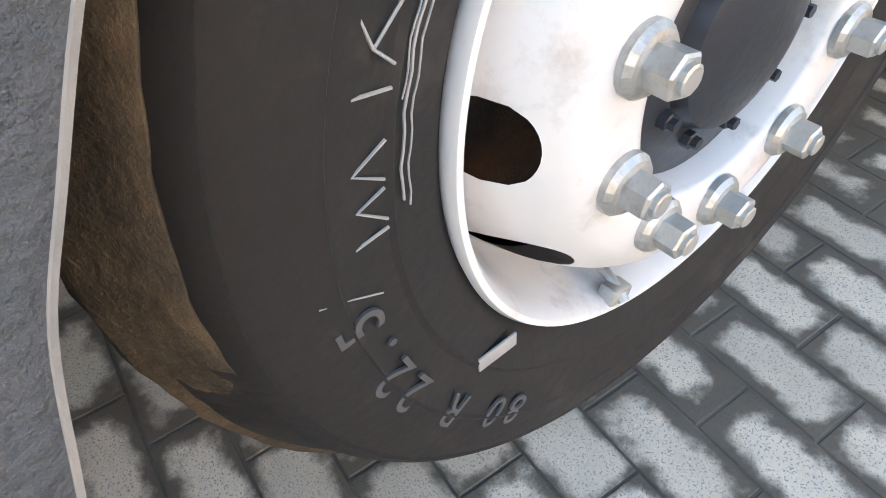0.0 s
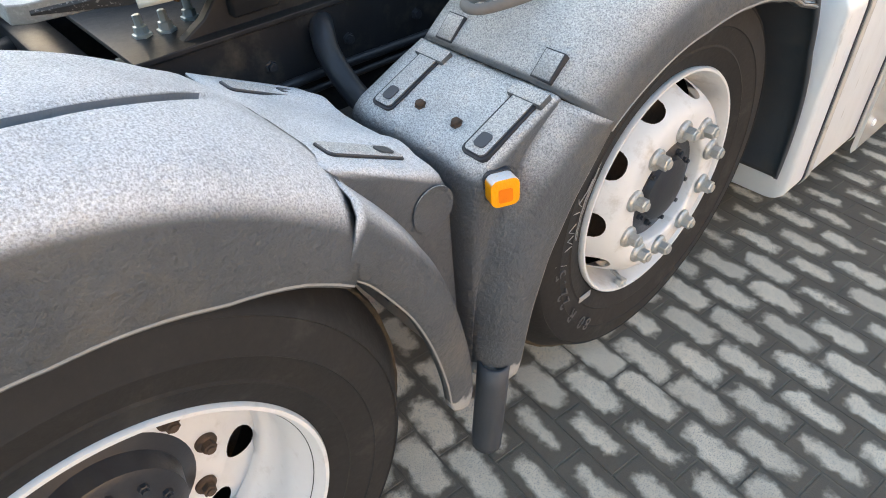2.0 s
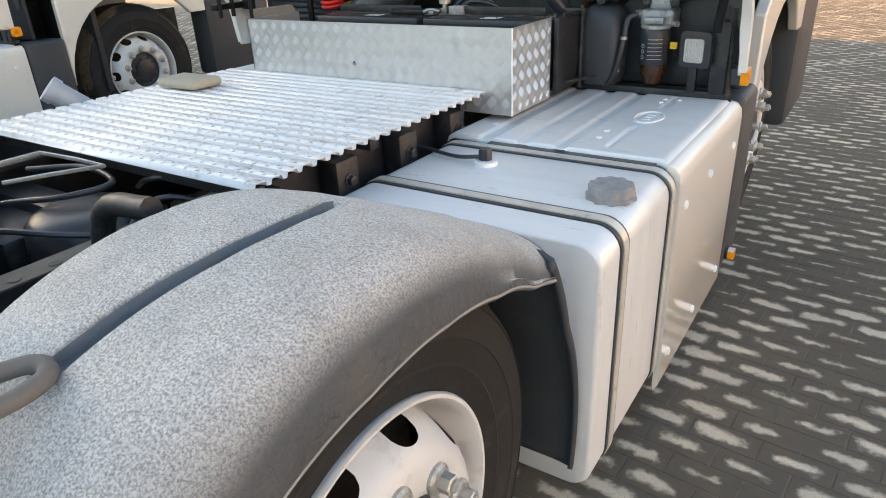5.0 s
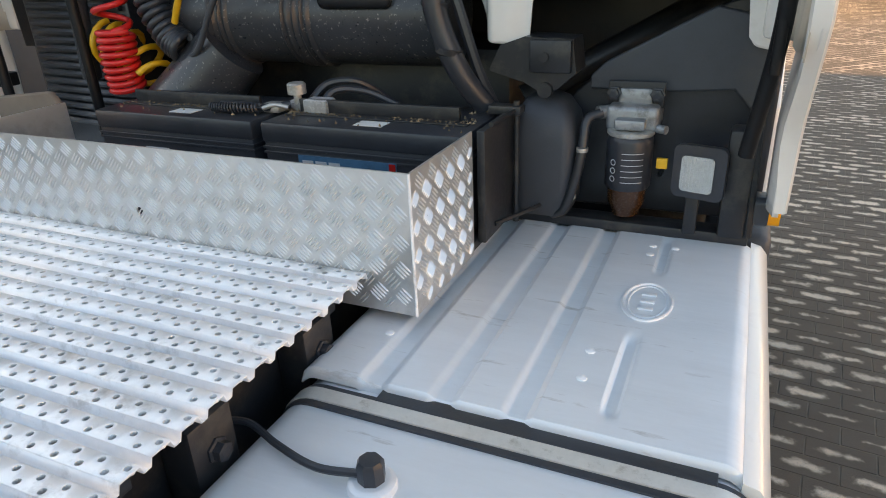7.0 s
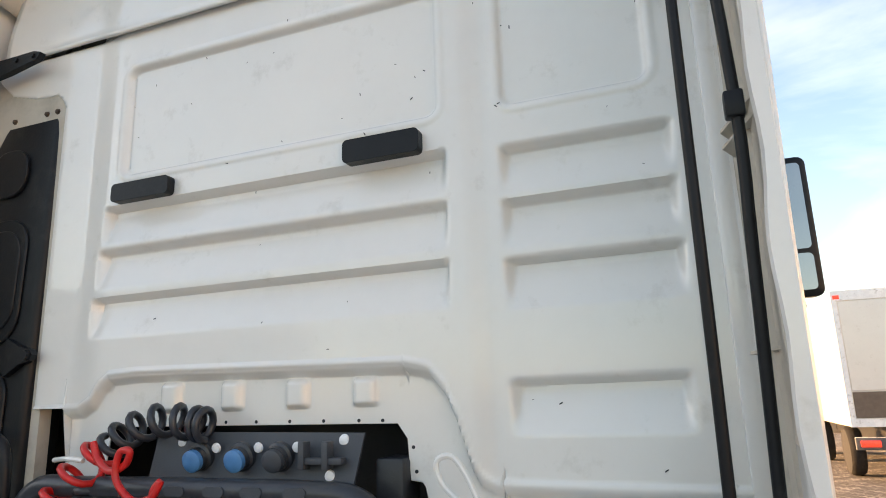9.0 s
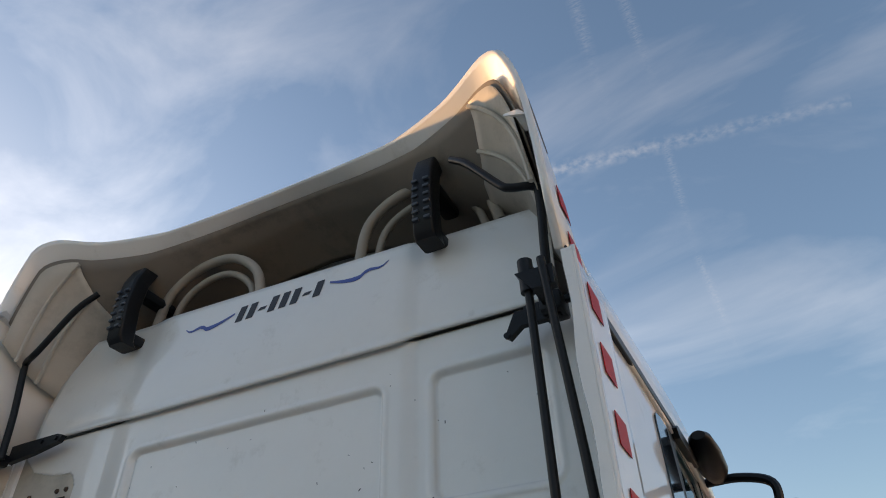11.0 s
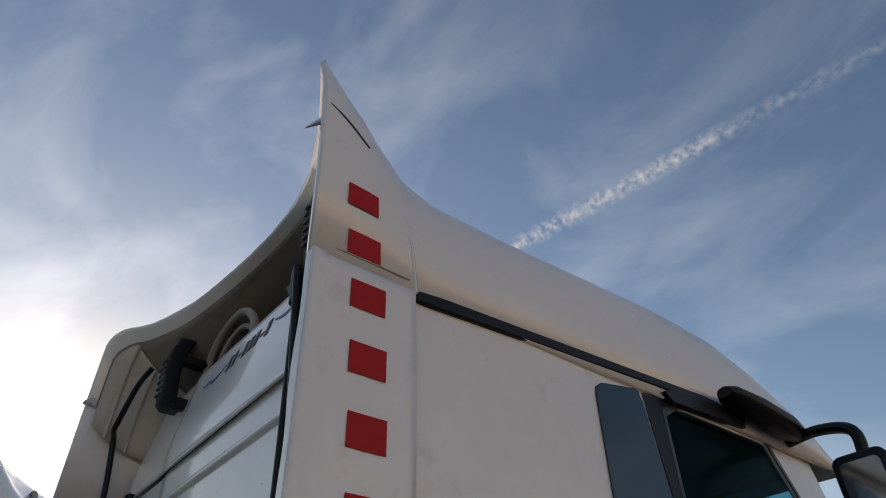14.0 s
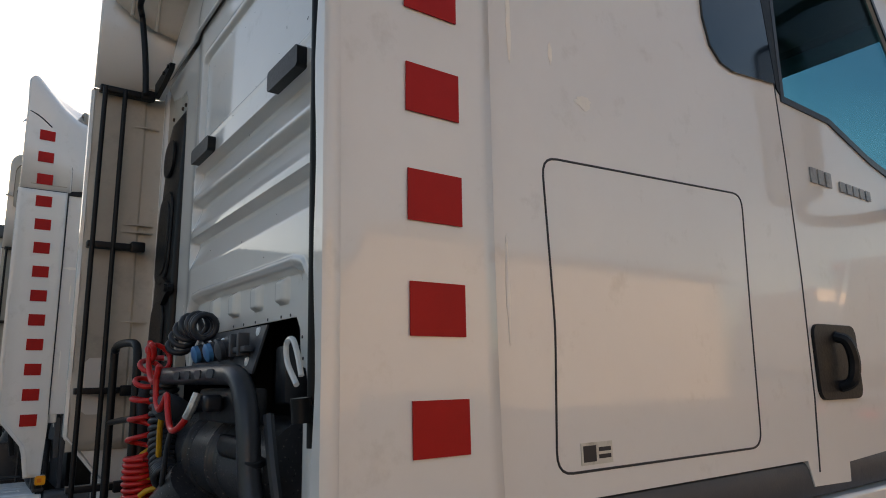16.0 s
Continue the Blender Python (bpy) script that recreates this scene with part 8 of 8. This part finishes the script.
def box_truck(x, y, yaw, label):
    t = thing("box_truck", label, "truck", (x, y, 0))
    t.rotation_euler = (0, 0, radians(yaw))
    b = bmesh.new()
    box(b, -1.22, 1.22, 0.0, 6.2, 1.05, 3.75, 0.03)
    part("cargo_box", b, WHITE, t, "white cargo box", 40)
    b = bmesh.new()
    prism(b, [(-1.22, 1.05), (1.22, 1.05), (1.22, 3.75), (-1.22, 3.75)], lambda u, v, d: (u, -0.03 + d, v), 0.03, [[(-1.12, 1.2), (1.12, 1.2), (1.12, 3.55), (-1.12, 3.55)]])
    part("door_frame", b, GALV, t, "", 0)
    for k in (-1, 1):
        b = bmesh.new()
        box(b, min(0.02 * k, 1.10 * k), max(0.02 * k, 1.10 * k), -0.025, 0.0, 1.75, 3.53, 0.006)
        part("rear_door", b, WHITE, t, "", 20)
    b = bmesh.new()
    box(b, -1.1, 1.1, -0.02, 0.02, 1.22, 1.72, 0.004)
    part("tail_lift", b, BROWN, t, "rusty tail lift", 20)
    b = bmesh.new()
    box(b, -1.2, 1.2, -0.10, 0.0, 0.62, 0.86, 0.02)
    part("bumper", b, GREYP, t, "", 30)
    for k in (-1, 1):
        b = bmesh.new()
        box(b, 0.95 * k - 0.17, 0.95 * k + 0.17, -0.13, -0.095, 0.68, 0.80, 0.01)
        part("tail_light", b, TAILRED, t, "red tail light", 30)
        b = bmesh.new()
        box(b, k * 1.12 - 0.06, k * 1.12 + 0.06, -0.035, -0.02, 3.58, 3.66, 0.004)
        part("marker", b, TAILRED, t, "", 30)
        for yy in (1.4, 5.0, 7.2):
            b = bmesh.new()
            revolve(b, [(0.2, -0.15), (0.46, -0.14), (0.5, -0.08), (0.5, 0.08), (0.46, 0.14), (0.28, 0.15), (0.25, 0.08)], Matrix.Translation((k * 1.0, yy, 0.5)) @ Matrix.Rotation(radians(90), 4, "Y"), 32)
            part("wheel", b, RUBBER, t, "", 40)
    b = bmesh.new()
    box(b, -1.15, 1.15, 6.35, 8.1, 0.6, 3.0, 0.12, 3)
    part("cab", b, WHITE, t, "white cab", 40)
    b = bmesh.new()
    box(b, -0.5, 0.5, -0.02, 8.0, 0.7, 1.05)
    part("frame", b, BLACKM, t, "", 0)
    return t


TAILRED = glow(mat("tail_lens", (0.6, 0.03, 0.02), 0.25, vary=0.1, scale=30.0), (1.0, 0.05, 0.03), 0.4)
box_truck(4.95, 16.0, 0, "white box truck seen from behind with red tail lights")
box_truck(9.6, 19.5, 4, "white box truck standing further along the yard")
MACHINE = mat("yellow_machine_paint", (0.62, 0.32, 0.02), 0.45, vary=0.1, scale=4.0)
loader = thing("yellow_trailer_frame", "yellow machine frame standing on the sunlit yard", "machine", (6.2, 34.0, 0))
for k in range(3):
    b = bmesh.new()
    box(b, -1.2, 1.2, k * 1.6, k * 1.6 + 0.25, 0.9, 1.25, 0.03)
    part("cross_beam", b, MACHINE, loader, "", 30)
for k in (-1, 1):
    b = bmesh.new()
    box(b, 0.9 * k - 0.15, 0.9 * k + 0.15, -0.2, 4.0, 0.45, 0.9, 0.03)
    part("side_beam", b, MACHINE, loader, "", 30)
    for yy in (0.4, 3.2):
        b = bmesh.new()
        cyl(b, (k * 1.15 - 0.12, yy, 0.42), (k * 1.15 + 0.12, yy, 0.42), 0.42, seg=24)
        part("wheel", b, RUBBER, loader, "", 40)
# plain building blocks added to close the yard
WALLM = mat("block_cladding", (0.42, 0.42, 0.41), 0.6, vary=0.08, scale=0.6, stretch=(8, 1, 1))
# unseen left block stops the low sun, unseen right one bounces it back
for x, y, w, d, h in ((-20, 70, 40, 15, 8), (30, 80, 34, 15, 7), (-38, -46, 16, 60, 7.7), (34, -35, 14, 80, 8)):
    wh = thing("warehouse", "low grey block added at the edge of the yard", "building", (x, y, 0), "warehouses")
    b = bmesh.new()
    box(b, -w / 2, w / 2, 0, d, 0, h, 0.1)
    part("wall", b, WALLM, wh, "", 30)
    b = bmesh.new()
    box(b, -w / 2 - 0.3, w / 2 + 0.3, -0.3, d + 0.3, h, h + 0.5, 0.05)
    part("roof", b, SLATE, wh, "", 30)
    for k in range(int(w // 8)):
        b = bmesh.new()
        box(b, -w / 2 + 2 + k * 8, -w / 2 + 6 + k * 8, -0.06, 0.02, 0, 4.2, 0.02)
        part("door", b, SLATE, wh, "", 30)

# vapour trail high in the sky
TRAIL = bpy.data.materials.new("vapour_trail")
TRAIL.use_nodes = True
tn, tl = TRAIL.node_tree.nodes, TRAIL.node_tree.links
tn.clear()
t_out, t_mix, t_tr, t_em = tn.new("ShaderNodeOutputMaterial"), tn.new("ShaderNodeMixShader"), tn.new("ShaderNodeBsdfTransparent"), tn.new("ShaderNodeEmission")
t_em.inputs["Color"].default_value, t_em.inputs["Strength"].default_value = (1.0, 0.97, 0.94, 1), 0.58
t_uv, t_noise, t_mr, t_mul, t_sep = tn.new("ShaderNodeUVMap"), tn.new("ShaderNodeTexNoise"), tn.new("ShaderNodeMapRange"), tn.new("ShaderNodeMath"), tn.new("ShaderNodeSeparateXYZ")
t_uv.uv_map = "UVMap"
t_map = tn.new("ShaderNodeMapping")
t_map.inputs["Scale"].default_value = (85, 3.0, 1)
t_noise.inputs["Scale"].default_value, t_noise.inputs["Detail"].default_value = 1.0, 5.0
t_mr.inputs["To Max"].default_value = 0.75
t_mr.inputs["From Min"].default_value, t_mr.inputs["From Max"].default_value = 0.38, 0.74
t_edge, t_fade = tn.new("ShaderNodeFloatCurve"), tn.new("ShaderNodeFloatCurve")
for node, pts in ((t_edge, ((0, 0), (0.25, 0.5), (0.5, 1.0), (0.75, 0.55), (1, 0))), (t_fade, ((0, 0.95), (0.50, 0.92), (0.58, 0.42), (0.74, 0.24), (1, 0.12)))):
    c = node.mapping.curves[0]
    c.points[0].location, c.points[1].location = pts[0], pts[-1]
    for q in pts[1:-1]:
        c.points.new(*q)
    node.mapping.update()
t_mul.operation = "MULTIPLY"
t_mul2 = tn.new("ShaderNodeMath")
t_mul2.operation = "MULTIPLY"
tl.new(t_uv.outputs["UV"], t_map.inputs["Vector"])
tl.new(t_map.outputs["Vector"], t_noise.inputs["Vector"])
tl.new(t_noise.outputs["Fac"], t_mr.inputs["Value"])
tl.new(t_uv.outputs["UV"], t_sep.inputs["Vector"])
tl.new(t_sep.outputs["Y"], t_edge.inputs["Value"])
tl.new(t_sep.outputs["X"], t_fade.inputs["Value"])
tl.new(t_mr.outputs["Result"], t_mul.inputs[0])
tl.new(t_edge.outputs["Value"], t_mul.inputs[1])
tl.new(t_mul.outputs["Value"], t_mul2.inputs[0])
tl.new(t_fade.outputs["Value"], t_mul2.inputs[1])
tl.new(t_mul2.outputs["Value"], t_mix.inputs["Fac"])
tl.new(t_tr.outputs["BSDF"], t_mix.inputs[1])
tl.new(t_em.outputs["Emission"], t_mix.inputs[2])
tl.new(t_mix.outputs["Shader"], t_out.inputs["Surface"])


def vapour_trail(p0, p1, w0, w1):
    """A ribbon between two far points, facing the yard."""
    p0, p1 = Vector(p0), Vector(p1)
    across = (p1 - p0).cross((p0 + p1) / 2).normalized()
    me = bpy.data.meshes.new("vapour_trail")
    n = 30
    vs, fs = [], []
    for k in range(n + 1):
        c, w = p0.lerp(p1, k / n), w0 + (w1 - w0) * k / n
        vs += [c - across * w, c + across * w]
    fs = [(2 * k, 2 * k + 2, 2 * k + 3, 2 * k + 1) for k in range(n)]
    me.from_pydata(vs, [], fs)
    uv = me.uv_layers.new(name="UVMap")
    for k in range(n):
        for q, (a, c) in enumerate(((k / n, 0), ((k + 1) / n, 0), ((k + 1) / n, 1), (k / n, 1))):
            uv.data[4 * k + q].uv = (a, c)
    me.materials.append(TRAIL)
    ob = new("vapour_trail", me)
    ob.visible_shadow = False
    return tagged(ob, "white vapour trail across the blue sky", "vapour trail", kind="structure")


vapour_trail((-2260, 2000, 2205), (640, 2000, 1770), 62, 34)
# older trails, spread thin
OLDTRAIL = TRAIL.copy()
OLDTRAIL.name = "old_vapour_trail"
for node in OLDTRAIL.node_tree.nodes:
    if node.type == "MAP_RANGE":
        node.inputs["To Max"].default_value = 0.09
for p0, p1, w0, w1 in (((-176, 2000, 3245), (-162, 2000, 2074), 50, 36), ((45, 2000, 2986), (58, 2000, 2080), 40, 30), ((19, 2000, 1838), (4, 2000, 1326), 24, 20), ((4, 2000, 1326), (34, 2000, 870), 20, 16)):
    vapour_trail(p0, p1, w0, w1).data.materials[0] = OLDTRAIL


# ---- concrete pavers, laid last ----
random.seed(11)


def paver_mesh(name, dx, dy, material):
    """A flat block with a small chamfer; the local map holds its own metres."""
    hx, hy, c = 0.0988 + dx, 0.0488 + dy, 0.002
    top = [(-hx + c, -hy + c), (hx - c, -hy + c), (hx - c, hy - c), (-hx + c, hy - c)]
    low = [(-hx, -hy), (hx, -hy), (hx, hy), (-hx, hy)]
    me = bpy.data.meshes.new(name)
    me.from_pydata([(x, y, 0.0008) for x, y in top] + [(x, y, -0.0022) for x, y in low], [], [(0, 1, 2, 3)] + [(k + 4, (k + 1) % 4 + 4, (k + 1) % 4, k) for k in range(4)])
    layer = me.uv_layers.new(name="local")
    xy = top + low
    layer.data.foreach_set("uv", [c for lp in me.loops for c in xy[lp.vertex_index]])
    me.materials.append(material)
    return me


PAVERS = [paver_mesh("paver", random.gauss(0, 0.0004), random.gauss(0, 0.0004), PAVER) for _ in range(8)]
pavement = thing("pavement", "yard paved with pale dirty concrete blocks in running bond", "pavement", kind="structure")
far_v, far_f, far_uv = [], [], []
placed = 0
top = [(-0.0968, -0.0468), (0.0968, -0.0468), (0.0968, 0.0468), (-0.0968, 0.0468)]
low = [(-0.0988, -0.0488), (0.0988, -0.0488), (0.0988, 0.0488), (-0.0988, 0.0488)]
for j in range(-130, 380):
    for i in range(-85, 105):
        p = TURN @ Vector((0.2 * i + (0.1 if j % 2 else 0.0) + 0.043, 0.1 * j + 0.06, 0))
        if not (-13.0 < p.x < 17.0 and -9.0 < p.y < 34.0):
            continue
        turn = TURN @ Matrix.Rotation(random.gauss(0, 0.003), 4, "Z")
        z = random.uniform(-0.0005, 0.0004)
        if 1.15 < p.x < 2.35 and -1.15 < p.y < 1.4 and placed < 300:
            placed += 1
            piece("paver", PAVERS[random.randrange(8)], pavement, Matrix.Translation((p.x, p.y, z)) @ turn)
            continue
        base = len(far_v)
        near = -4.0 < p.x < 7.0 and -4.0 < p.y < 14.0
        for ring, h in ((top, 0.0008), (low, -0.0022)) if near else ((top, 0.0008),):
            for x, y in ring:
                q = turn @ Vector((x, y, 0))
                far_v.append((p.x + q.x, p.y + q.y, z + h))
                far_uv.append((x, y))
        far_f.append(tuple(range(base, base + 4)))
        if near:
            far_f += [(base + k + 4, base + (k + 1) % 4 + 4, base + (k + 1) % 4, base + k) for k in range(4)]
me = bpy.data.meshes.new("paver_field")
me.from_pydata(far_v, [], far_f)
layer = me.uv_layers.new(name="local")
idx = np.zeros(len(me.loops), dtype=np.int32)
me.loops.foreach_get("vertex_index", idx)
layer.data.foreach_set("uv", np.array(far_uv)[idx].ravel())
me.materials.append(PAVERFAR)
field = new("paver_field", me)
field.parent = pavement
tagged(field, "pale concrete pavers further off", kind="stuff")
